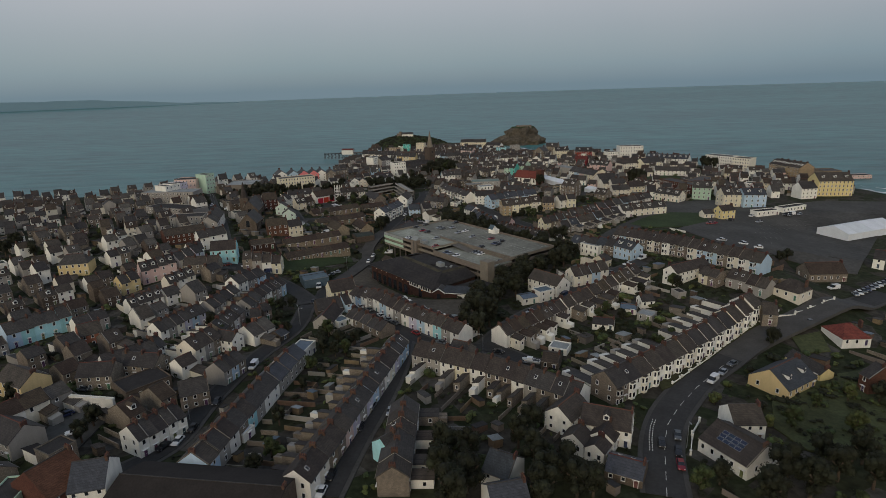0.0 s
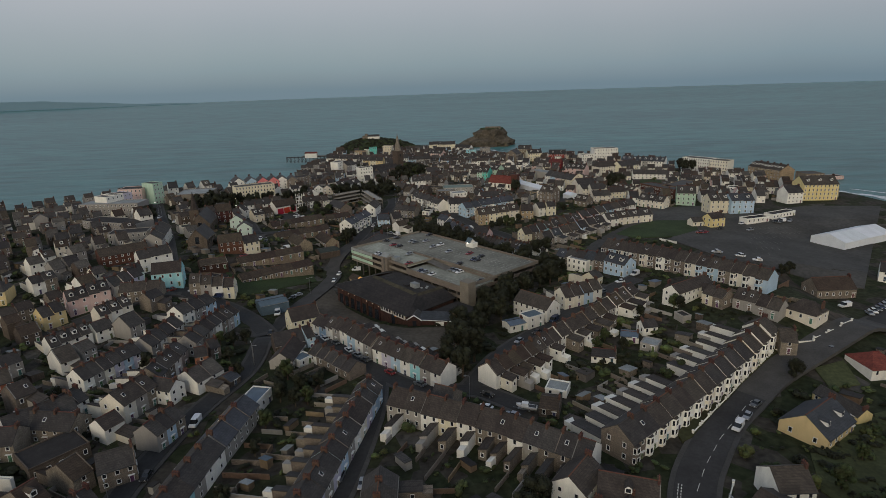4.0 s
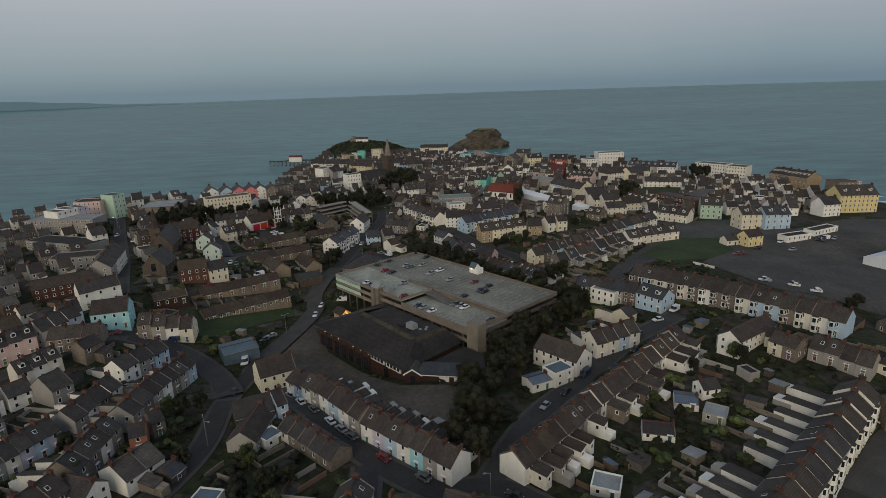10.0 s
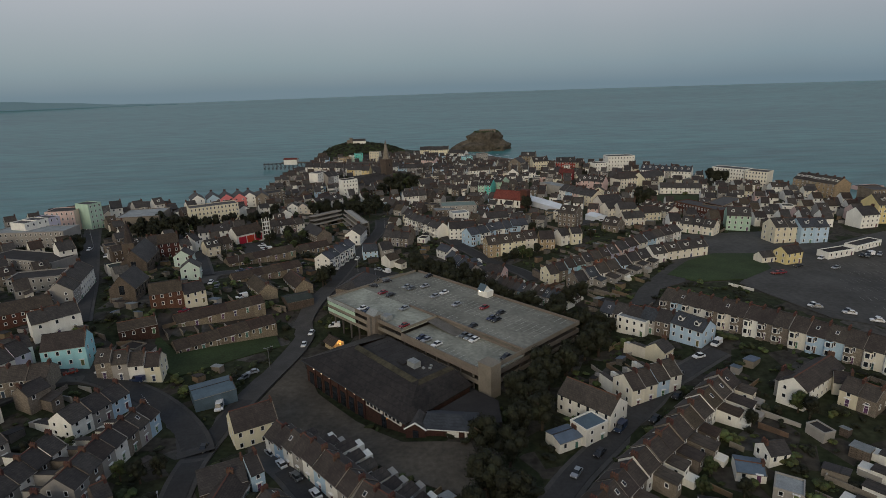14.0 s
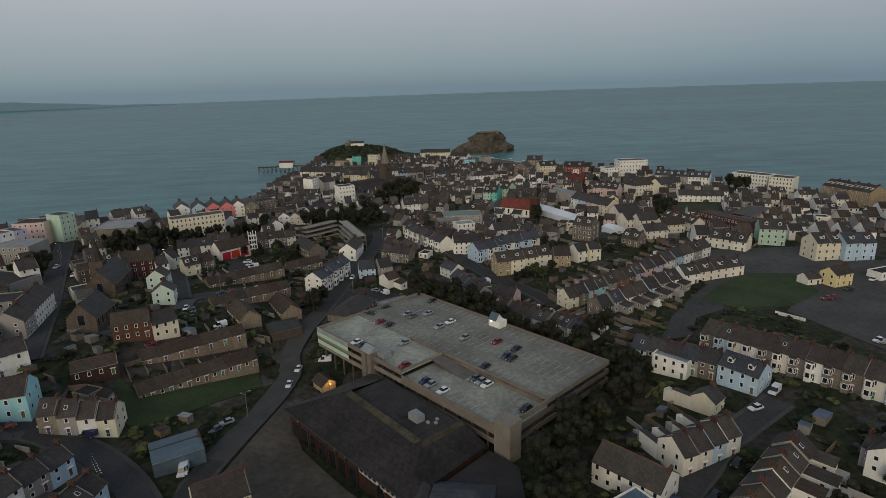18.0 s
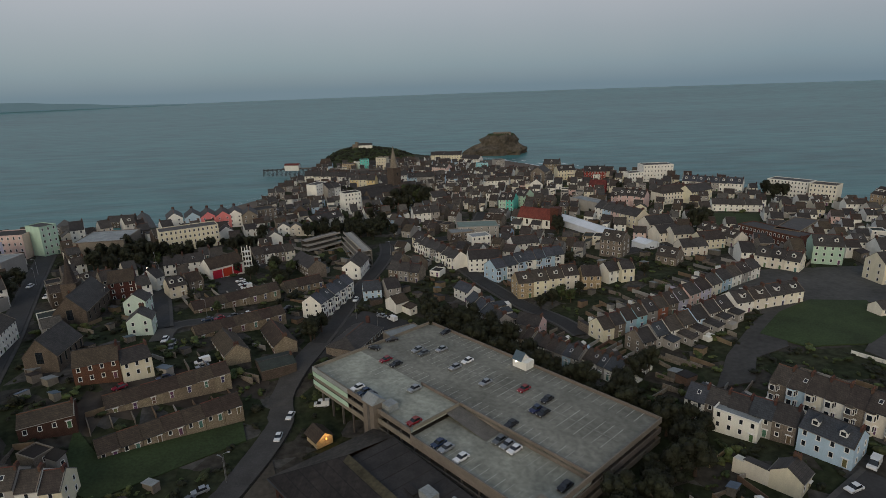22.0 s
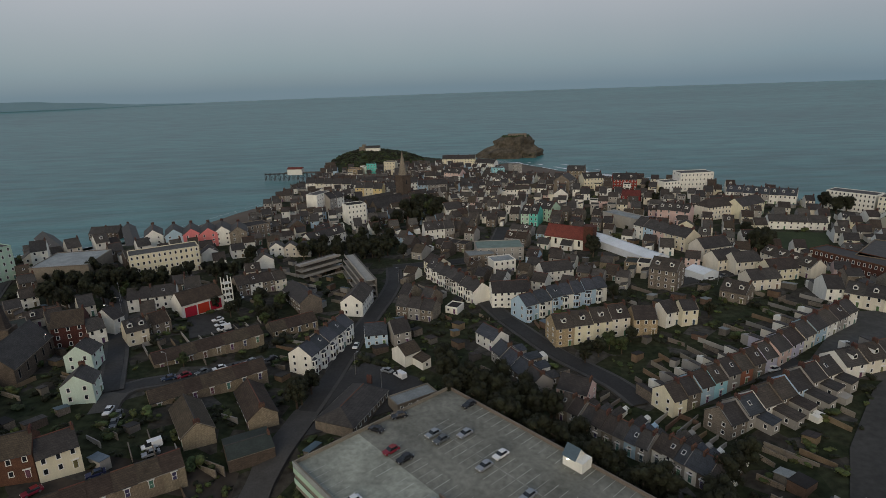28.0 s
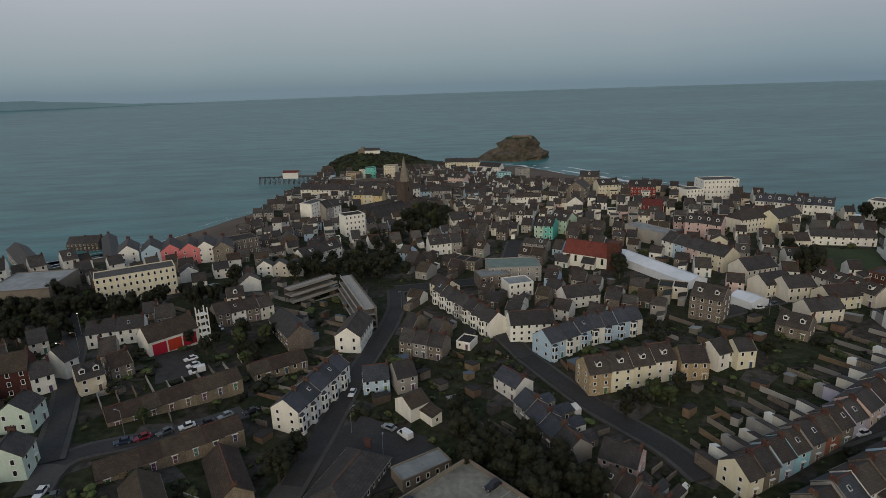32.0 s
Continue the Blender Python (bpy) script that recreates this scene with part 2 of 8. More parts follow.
for key, col in (("car_white", (0.75, 0.76, 0.77)), ("car_silver", (0.30, 0.32, 0.35)), ("car_black", (0.015, 0.016, 0.02)),
                 ("car_red", (0.22, 0.018, 0.018)), ("car_blue", (0.022, 0.035, 0.085)), ("car_grey", (0.10, 0.11, 0.12))):
    material(key, col, 0.3, 0.06, 1, 5, 0.0, spec=0.5, metal=0.2 if key == "car_silver" else 0.0)


def ground_material():
    m = bpy.data.materials.new("town_ground")
    m.use_nodes = True
    n, l = m.node_tree.nodes, m.node_tree.links
    b = n["Principled BSDF"]
    b.inputs["Roughness"].default_value = 0.95
    b.inputs["Specular IOR Level"].default_value = 0.15
    co = n.new("ShaderNodeTexCoord")
    patches = n.new("ShaderNodeTexVoronoi")
    patches.inputs["Scale"].default_value = 0.14
    rp = n.new("ShaderNodeValToRGB")
    rp.color_ramp.interpolation = "CONSTANT"
    rp.color_ramp.elements[0].color = (0.038, 0.043, 0.023, 1)
    rp.color_ramp.elements[1].position, rp.color_ramp.elements[1].color = 0.8, (0.080, 0.075, 0.067, 1)
    for at, c in ((0.25, (0.028, 0.035, 0.017, 1)), (0.45, (0.056, 0.050, 0.041, 1)), (0.62, (0.036, 0.040, 0.021, 1))):
        rp.color_ramp.elements.new(at).color = c
    l.new(co.outputs["Object"], patches.inputs["Vector"])
    l.new(patches.outputs["Color"], rp.inputs[0])
    ns = n.new("ShaderNodeTexNoise")
    ns.inputs["Scale"].default_value = 0.5
    ns.inputs["Detail"].default_value = 8
    l.new(co.outputs["Object"], ns.inputs["Vector"])
    mr = n.new("ShaderNodeMapRange")
    mr.inputs["From Min"].default_value, mr.inputs["From Max"].default_value = 0.3, 0.7
    mr.inputs["To Min"].default_value, mr.inputs["To Max"].default_value = 0.55, 1.4
    l.new(ns.outputs["Fac"], mr.inputs["Value"])
    mu = n.new("ShaderNodeMixRGB")
    mu.blend_type = "MULTIPLY"
    mu.inputs[0].default_value = 1
    l.new(rp.outputs[0], mu.inputs[1])
    l.new(mr.outputs[0], mu.inputs[2])
    l.new(mu.outputs[0], b.inputs["Base Color"])
    bp = n.new("ShaderNodeBump")
    bp.inputs["Strength"].default_value = 0.6
    bp.inputs["Distance"].default_value = 0.4
    l.new(ns.outputs["Fac"], bp.inputs["Height"])
    l.new(bp.outputs[0], b.inputs["Normal"])
    MAT["town_ground"] = m


def sea_material():
    m = bpy.data.materials.new("sea_water")
    m.use_nodes = True
    n, l = m.node_tree.nodes, m.node_tree.links
    b = n["Principled BSDF"]
    b.inputs["Roughness"].default_value = 0.36
    b.inputs["Specular IOR Level"].default_value = 0.24
    b.inputs["IOR"].default_value = 1.33
    co = n.new("ShaderNodeTexCoord")
    mp = n.new("ShaderNodeMapping")
    mp.inputs["Scale"].default_value = (0.35, 1.0, 1.0)
    mp.inputs["Rotation"].default_value = (0, 0, radians(-24))
    l.new(co.outputs["Object"], mp.inputs[0])
    swell = n.new("ShaderNodeTexNoise")
    swell.inputs["Scale"].default_value = 0.035
    swell.inputs["Detail"].default_value = 6
    swell.inputs["Roughness"].default_value = 0.6
    l.new(mp.outputs[0], swell.inputs["Vector"])
    broad = n.new("ShaderNodeTexNoise")
    broad.inputs["Scale"].default_value = 0.0022
    broad.inputs["Detail"].default_value = 5
    l.new(mp.outputs[0], broad.inputs["Vector"])
    rp = n.new("ShaderNodeValToRGB")
    rp.color_ramp.elements[0].position, rp.color_ramp.elements[0].color = 0.3, (0.046, 0.158, 0.163, 1)
    rp.color_ramp.elements[1].position, rp.color_ramp.elements[1].color = 0.7, (0.070, 0.212, 0.216, 1)
    l.new(broad.outputs["Fac"], rp.inputs[0])
    # light and dark of the ripples, painted into the water colour along the swell
    wave_shade = n.new("ShaderNodeMapRange")
    wave_shade.inputs["From Min"].default_value, wave_shade.inputs["From Max"].default_value = 0.35, 0.65
    wave_shade.inputs["To Min"].default_value, wave_shade.inputs["To Max"].default_value = 0.72, 1.22
    l.new(swell.outputs["Fac"], wave_shade.inputs["Value"])
    mul = n.new("ShaderNodeMixRGB")
    mul.blend_type = "MULTIPLY"
    mul.inputs[0].default_value = 1.0
    l.new(rp.outputs[0], mul.inputs[1])
    l.new(wave_shade.outputs[0], mul.inputs[2])
    l.new(mul.outputs[0], b.inputs["Base Color"])
    bp = n.new("ShaderNodeBump")
    bp.inputs["Strength"].default_value = 0.9
    bp.inputs["Distance"].default_value = 2.0
    l.new(swell.outputs["Fac"], bp.inputs["Height"])
    l.new(bp.outputs[0], b.inputs["Normal"])
    MAT["sea_water"] = m


ground_material()
sea_material()

# ---------------------------------------------------------------- helpers for shapes
CACHE, RAW = {}, {}


def mesh_of(key, build):
    """One shared mesh for each key; build(add) adds faces through add(points, faces, slot)."""
    if key in CACHE:
        return CACHE[key]
    pts, faces, slots = [], [], []

    def add(p, f, slot=0):
        base = len(pts)
        pts.extend(p)
        for k, q in enumerate(f):
            faces.append([base + i for i in q])
            slots.append(slot[k] if isinstance(slot, list) else slot)

    build(add)
    me = bpy.data.meshes.new(str(key[0]))
    me.from_pydata(pts, [], faces)
    for _ in range(max(slots) + 1 if slots else 1):
        me.materials.append(None)
    me.polygons.foreach_set("material_index", slots)
    me.update()
    CACHE[key] = me
    RAW[me.name] = (np.array([(*q, 1.0) for q in pts]), faces, slots)
    return me


BOX = [(0, 3, 2, 1), (4, 5, 6, 7), (0, 1, 5, 4), (1, 2, 6, 5), (2, 3, 7, 6), (3, 0, 4, 7)]


def box(add, x0, y0, z0, x1, y1, z1, slot=0, taper=0.0):
    a = taper
    add([(x0, y0, z0), (x1, y0, z0), (x1, y1, z0), (x0, y1, z0), (x0 + a, y0 + a, z1), (x1 - a, y0 + a, z1), (x1 - a, y1 - a, z1), (x0 + a, y1 - a, z1)], BOX, slot)


def tube(add, x, y, z0, z1, r0, r1, n=8, slot=0):
    p = [(x + r * math.cos(k * 2 * math.pi / n), y + r * math.sin(k * 2 * math.pi / n), z) for z, r in ((z0, r0), (z1, r1)) for k in range(n)]
    add(p, [(k, (k + 1) % n, n + (k + 1) % n, n + k) for k in range(n)] + [tuple(range(n - 1, -1, -1)), tuple(range(n, 2 * n))], slot)


def bar(add, a, b, r, slot=0):
    """A square bar from a to b."""
    a, b = Vector(a), Vector(b)
    q = (b - a).to_track_quat("Z", "Y")
    s, t = q @ Vector((r, 0, 0)), q @ Vector((0, r, 0))
    add([tuple(v) for v in (a - s - t, a + s - t, a + s + t, a - s + t, b - s - t, b + s - t, b + s + t, b - s + t)], BOX, slot)


class Bulk:
    """Many far things gathered in one mesh: points, faces and their materials."""

    def __init__(self, top=None, m=None):
        self.m, self.top = m or Matrix(), top or self
        self.pts, self.faces, self.slots, self.mats, self.count = [], [], [], [], 0

    def at(self, m):
        return Bulk(self.top, m)

    def take(self, me, mats, m):
        pts, faces, slots = RAW[me.name]
        top = self.top
        base = top.count
        top.pts.append((pts @ np.array(m).T)[:, :3])
        top.count += len(pts)
        use = []
        for mat in mats:
            if mat not in top.mats:
                top.mats.append(mat)
            use.append(top.mats.index(mat))
        top.faces += [[base + i for i in q] for q in faces]
        top.slots += [use[k] for k in slots]

    def finish(self, name, label, category):
        me = bpy.data.meshes.new(name)
        me.from_pydata(np.concatenate(self.pts).tolist(), [], self.faces)
        for mat in self.mats:
            me.materials.append(MAT[mat])
        me.polygons.foreach_set("material_index", self.slots)
        return tagged(new(name, me), label, category, kind="stuff")


def part(name, me, mats, parent, place=None, label=""):
    if isinstance(parent, Bulk):
        m = parent.m @ place if place is not None else parent.m
        parent.take(me, mats if isinstance(mats, (list, tuple)) else [mats], m)
        return parent.at(m)
    ob = new(name, me)
    for slot, mat in zip(ob.material_slots, mats if isinstance(mats, (list, tuple)) else [mats]):
        slot.link = "OBJECT"
        slot.material = MAT[mat] if isinstance(mat, str) else mat
    ob.parent = parent
    if place is not None:
        ob.matrix_basis = place
    if label:
        ob["label"] = label
    return ob


def smooth(t):
    t = min(1.0, max(0.0, t))
    return t * t * (3 - 2 * t)


def table(v, rows):
    """Straight-line interpolation in rows of (position, value)."""
    for (a, p), (b, q) in zip(rows, rows[1:]):
        if v <= b:
            return p + (q - p) * max(0.0, (v - a) / (b - a))
    return rows[-1][1]


SEA = -22.0
EAST = ((400, 335), (450, 328), (520, 305), (600, 262), (700, 205), (740, 172), (805, 132), (868, 105), (930, 75), (990, 35), (1040, 0))
NORTH = ((-2000, 330), (-700, 430), (-260, 490), (-205, 528), (-150, 548), (-122, 565))
TIDE_EAST = ((400, 392), (520, 412), (700, 315), (805, 250), (868, 215), (1025, 140), (1075, 30))
TIDE_NORTH = ((-2000, 430), (-700, 520), (-470, 545), (-305, 590), (-254, 605), (-218, 640), (-190, 690), (-140, 800), (-70, 1020))


def inland(x, y):
    """Metres from the cliff's edge, positive on the town's side."""
    north = (table(x, NORTH) - y) * 0.85 if x < -122 else max(x + 122, 565 - y)
    return min(north, (table(y, EAST) - x) * 0.9, 1010 - y)


def ground(x, y):
    """The height of the land: a shallow valley that runs away from the start, higher ground on both sides, cliffs, beach and sea bed."""
    left = smooth((-x - 25) / 85) * smooth((y - 210) / 120)
    right = smooth((x - 40) / 95) * smooth((y - 165) / 60)
    z = -5 + 10.5 * left + 9.0 * right
    z -= 6 * right * max(smooth((x - 150) / 20) * smooth((272 - y) / 22), smooth((x - 165) / 60) * smooth((350 - y) / 30))
    z -= 5 * smooth(1.3 * max(0.0, 1 - ((x + 42) / 75) ** 2 - ((y - 285) / 62) ** 2))
    z += 4 * smooth((y - 330) / 110) * (1 - left) * (1 - right)
    far = smooth((y - 640) / 160)
    z = z * (1 - far) + (-6) * far
    z += 16.5 * max(0.0, 1 - ((x + 62) / (50 if x < -62 else 76)) ** 2 - ((y - 945) / 72) ** 2) ** 0.8
    tide = min(table(x, TIDE_NORTH) - y if x < -70 else 1020 - y, table(y, TIDE_EAST) - x)
    low = SEA + 3.0 * max(-1.5, min(1.0, tide / 55))
    edge = smooth((inland(x, y) + 6) / 18)
    return low * (1 - edge) + z * edge


# ---------------------------------------------------------------- land and sea


def land():
    def grid(a, b, step):
        return [a + step * k for k in range(int((b - a) / step) + 1)]

    xs = [-2600, -1700, -1100, -800] + grid(-640, 500, 8) + [700, 1000, 1600, 2600]
    ys = [-2600, -1500, -800, -400, -200] + grid(-40, 1090, 8)
    pts = [(x, y, ground(x, y) + 0.25 * noise.noise((x * 0.05, y * 0.05, 0))) for y in ys for x in xs]
    nx = len(xs)
    faces = [(j * nx + i, j * nx + i + 1, (j + 1) * nx + i + 1, (j + 1) * nx + i) for j in range(len(ys) - 1) for i in range(nx - 1)]
    me = bpy.data.meshes.new("ground")
    me.from_pydata(pts, [], faces)
    for name in ("town_ground", "rock", "sand", "grass"):
        me.materials.append(MAT[name])
    idx = []
    for f in faces:
        x = sum(pts[k][0] for k in f) / 4
        y = sum(pts[k][1] for k in f) / 4
        zs = [pts[k][2] for k in f]
        k = 0
        if max(zs) - min(zs) > 3.4:
            k = 1
        if max(zs) < SEA + 6:
            k = 2
        if ((x + 53) / 72) ** 2 + ((y - 945) / 80) ** 2 < 1.0 and k != 2:
            k = 3 if max(zs) - min(zs) < 7.5 else 1
        idx.append(k)
    me.polygons.foreach_set("material_index", idx)
    me.polygons.foreach_set("use_smooth", [True] * len(faces))
    tagged(new("ground", me), "town ground of gardens and yards falling by cliffs to the shore", "ground", kind="structure")


def sea():
    rings = [0, 300, 700, 1200, 1800, 2500, 3200, 3900, 4500, 4900]
    n = 96
    pts, faces = [(0, 900, SEA)], []
    for r in rings[1:]:
        rise = max(0.0, (r - 2500) / 2400) ** 1.6
        pts += [(r * math.cos(k * 2 * math.pi / n), 200 + r * math.sin(k * 2 * math.pi / n), SEA + rise * (52 + 0.0058 * r * math.cos(k * 2 * math.pi / n))) for k in range(n)]
    for k in range(n):
        faces.append((0, 1 + k, 1 + (k + 1) % n))
    for j in range(len(rings) - 2):
        a, b = 1 + j * n, 1 + (j + 1) * n
        faces += [(a + k, b + k, b + (k + 1) % n, a + (k + 1) % n) for k in range(n)]
    me = bpy.data.meshes.new("sea")
    me.from_pydata(pts, [], faces)
    me.materials.append(MAT["sea_water"])
    me.polygons.foreach_set("use_smooth", [True] * len(faces))
    tagged(new("sea", me), "calm grey-green sea reaching the hazy horizon", "sea", kind="structure")


def strip(name, label, pts, width, mat, lift=0.1, kind="structure", kerb=0.0):
    """A road or path laid on the ground along pts, with its edges dropped into it."""
    line = []
    for (x0, y0), (x1, y1) in zip(pts, pts[1:]):
        n = max(1, int(math.hypot(x1 - x0, y1 - y0) / 4))
        line += [(x0 + (x1 - x0) * k / n, y0 + (y1 - y0) * k / n) for k in range(n)]
    line.append(pts[-1])
    for _ in range(3):
        line = [line[0]] + [tuple((a + 2 * b + c) / 4 for a, b, c in zip(p, q, r)) for p, q, r in zip(line, line[1:], line[2:])] + [line[-1]]
    for x, y in line:
        taken(x, y, 0, width, width)
    v, f = [], []
    for k, (x, y) in enumerate(line):
        ax, ay = line[max(0, k - 1)]
        bx, by = line[min(len(line) - 1, k + 1)]
        s = math.hypot(bx - ax, by - ay) or 1
        nx, ny = -(by - ay) / s, (bx - ax) / s
        h = width / 2
        z = max(ground(x, y), ground(x + nx * h, y + ny * h) - 0.25, ground(x - nx * h, y - ny * h) - 0.25) + lift + 0.22
        v += [(x + nx * h, y + ny * h, z - 1.2), (x + nx * h, y + ny * h, z), (x - nx * h, y - ny * h, z), (x - nx * h, y - ny * h, z - 1.2)]
    for k in range(len(line) - 1):
        a = 4 * k
        f += [(a + j, a + j + 4, a + j + 5, a + j + 1) for j in range(3)]
    me = bpy.data.meshes.new(name)
    me.from_pydata(v, [], f)
    me.materials.append(MAT[mat])
    return tagged(new(name, me), label, name.replace("_", " "), kind=kind)


STREETS = [0]


def street(pts, width=6.0, walks=True, label="narrow asphalt street between terraced houses"):
    STREETS[0] += 1
    up = 0.012 * STREETS[0]
    if walks:
        strip("pavement", "grey paved footways along the street", pts, width + 2.4, "paving", 0.02 + up * 0.3)
    strip("road", label, pts, width, "asphalt", 0.09 + up)


def patch(name, label, pts, mat, lift=0.1, cat="", kind="structure", skirt=1.0):
    """A paved or planted area with a straight outline."""
    x0, x1, y0, y1 = min(p[0] for p in pts), max(p[0] for p in pts), min(p[1] for p in pts), max(p[1] for p in pts)
    for i in range(int(x0 // 2), int(x1 // 2) + 1):
        for j in range(int(y0 // 2), int(y1 // 2) + 1):
            cx, cy, ins = 2 * i + 1, 2 * j + 1, False
            for (ax, ay), (bx, by) in zip(pts, pts[1:] + pts[:1]):
                if (ay > cy) != (by > cy) and cx < ax + (cy - ay) / (by - ay) * (bx - ax):
                    ins = not ins
            if ins:
                USED.add((i, j))
    bm = bmesh.new()
    vs = [bm.verts.new((x, y, 0)) for x, y in pts]
    bm.faces.new(vs)
    for _ in range(4):
        long = [e for e in bm.edges if e.calc_length() > 12]
        if not long:
            break
        bmesh.ops.subdivide_edges(bm, edges=long, cuts=1, use_grid_fill=True)
        bmesh.ops.triangulate(bm, faces=bm.faces[:])
    for q in bm.verts:
        q.co.z = ground(q.co.x, q.co.y) + lift + 0.3
    rim = [e for e in bm.edges if e.is_boundary]
    ex = bmesh.ops.extrude_edge_only(bm, edges=rim)
    for q in ex["geom"]:
        if isinstance(q, bmesh.types.BMVert):
            q.co.z -= skirt
    bmesh.ops.recalc_face_normals(bm, faces=bm.faces[:])
    me = bpy.data.meshes.new(name)
    bm.to_mesh(me)
    bm.free()
    me.materials.append(MAT[mat])
    return tagged(new(name, me), label, cat or name.replace("_", " "), kind=kind)


# ---------------------------------------------------------------- houses
NEAR = 148.0
COUNT = [0]
TOWN = Bulk()
USED = set()  # ground that is built on, in squares of two metres


def taken(x, y, rz, w, d):
    c, s = math.cos(radians(rz)), math.sin(radians(rz))
    nu, nv = int(w) + 1, int(d) + 1
    for i in range(nu + 1):
        for j in range(nv + 1):
            u, v = -w / 2 + w * i / nu, -d / 2 + d * j / nv
            USED.add((int((x + u * c - v * s) // 2), int((y + u * s + v * c) // 2)))


def free(x, y, rz, w, d):
    c, s = math.cos(radians(rz)), math.sin(radians(rz))
    nu, nv = int(w / 1.5) + 1, int(d / 1.5) + 1
    for i in range(nu + 1):
        for j in range(nv + 1):
            u, v = -w / 2 + w * i / nu, -d / 2 + d * j / nv
            if (int((x + u * c - v * s) // 2), int((y + u * s + v * c) // 2)) in USED:
                return False
    return True


def wall_mesh(w, d, he, hr, hip=0):
    def build(add):
        x, y, s = w / 2, d / 2, -3.0
        if hip or hr <= he + 0.05:
            box(add, -x, -y, s, x, y, he)
            return
        p = [(a, b, c) for a in (-x, x) for b, c in ((-y, s), (y, s), (y, he), (0, hr), (-y, he))]
        add(p, [(4, 3, 2, 1, 0), (5, 6, 7, 8, 9), (0, 1, 6, 5), (1, 2, 7, 6), (0, 5, 9, 4), (2, 3, 8, 7), (3, 4, 9, 8)])

    return mesh_of(("wall", w, d, he, hr, hip), build)


def roof_mesh(w, d, he, hr, over, hip):
    """Two slopes with thickness, eaves and a ridge; hip: the run of hipped ends."""

    def build(add):
        x, t = w / 2 + over, 0.16
        y = d / 2 + 0.3
        ze = he - 0.3 * (hr - he) / (d / 2)
        r = max(0.05, x - hip)
        top = [(-x, -y, ze + t), (x, -y, ze + t), (x, y, ze + t), (-x, y, ze + t), (-r, 0, hr + t), (r, 0, hr + t)]
        low = [(a, b, c - t) for a, b, c in top]
        add(top + low, [(0, 1, 5, 4), (2, 3, 4, 5), (1, 2, 5), (3, 0, 4), (7, 6, 10, 11), (9, 8, 11, 10), (8, 7, 11), (6, 9, 10),
                        (1, 0, 6, 7), (2, 1, 7, 8), (3, 2, 8, 9), (0, 3, 9, 6)] if hip else
            [(0, 1, 5, 4), (2, 3, 4, 5), (7, 6, 10, 11), (9, 8, 11, 10), (0, 6, 7, 1), (2, 8, 9, 3), (1, 7, 11, 5), (5, 11, 8, 2), (3, 9, 10, 4), (4, 10, 6, 0)])
        box(add, -r, -0.14, hr + t - 0.05, r, 0.14, hr + t + 0.1, 1)
        box(add, -x, -y - 0.1, ze - 0.02, x, -y + 0.02, ze + 0.1, 2)
        box(add, -x, y - 0.02, ze - 0.02, x, y + 0.1, ze + 0.1, 2)

    return mesh_of(("roof", w, d, he, hr, over, hip), build)


def flat_roof_mesh(w, d, h):
    def build(add):
        x, y = w / 2, d / 2
        box(add, -x + 0.25, -y + 0.25, h - 0.3, x - 0.25, y - 0.25, h + 0.02, 0)
        for a in ((-x - 0.05, -y - 0.05, x + 0.05, -y + 0.25), (-x - 0.05, y - 0.25, x + 0.05, y + 0.05), (-x - 0.05, -y + 0.25, -x + 0.25, y - 0.25), (x - 0.25, -y + 0.25, x + 0.05, y - 0.25)):
            box(add, a[0], a[1], h - 0.2, a[2], a[3], h + 0.35, 1)

    return mesh_of(("roof", w, d, h, "flat"), build)


def window_mesh(w, h):
    """A window set on a wall that faces -y: frame with a sill, and a recessed pane, in one piece."""

    def build(add):
        a, b = w / 2, w / 2 - 0.12
        ring = [(-a, 0), (a, 0), (a, h), (-a, h)]
        inner = [(-b, 0.12), (b, 0.12), (b, h - 0.12), (-b, h - 0.12)]
        p = [(x, 0.05, z) for x, z in ring] + [(x * (1.08 if z == 0 else 1), -0.12 if z == 0 else -0.07, z) for x, z in ring]
        p += [(x, -0.07, z) for x, z in inner] + [(x, -0.015, z) for x, z in inner]
        add(p, [(lo + k, lo + (k + 1) % 4, lo + 4 + (k + 1) % 4, lo + 4 + k) for lo in (0, 4, 8) for k in range(4)] + [(12, 13, 14, 15)], [0] * 12 + [1])

    return mesh_of(("window", w, h), build)


def door_mesh():
    def build(add):
        box(add, -0.55, -0.05, 0, 0.55, 0.05, 2.15, 0)
        box(add, -0.42, -0.09, 0.05, 0.42, -0.04, 2.0, 1)
        box(add, -0.8, -0.5, 2.25, 0.8, 0.04, 2.37, 0)

    return mesh_of(("door",), build)


def chimney_mesh(h, n):
    def build(add):
        box(add, -0.3, -0.27 * n, -1.6, 0.3, 0.27 * n, h, 0)
        box(add, -0.37, -0.27 * n - 0.07, h, 0.37, 0.27 * n + 0.07, h + 0.14, 0)
        for k in range(n):
            tube(add, 0, -0.27 * n + 0.27 + 0.54 * k, h + 0.14, h + 0.55, 0.14, 0.11, 6, 1)

    return mesh_of(("chimney", h, n), build)


def bay_mesh(storeys):
    """The body of a canted bay window with its small lead roof."""

    def build(add):
        h = 2.7 * storeys
        pl = [(-1.2, 0.1), (-0.75, -0.85), (0.75, -0.85), (1.2, 0.1)]
        p = [(x, y, z) for z in (-0.6, h) for x, y in pl] + [(-0.7, 0.1, h + 0.55), (0.7, 0.1, h + 0.55)]
        add(p, [(0, 1, 5, 4), (1, 2, 6, 5), (2, 3, 7, 6), (5, 6, 9, 8), (4, 5, 8), (6, 7, 9)], [0, 0, 0, 1, 1, 1])

    return mesh_of(("bay_window", storeys), build)


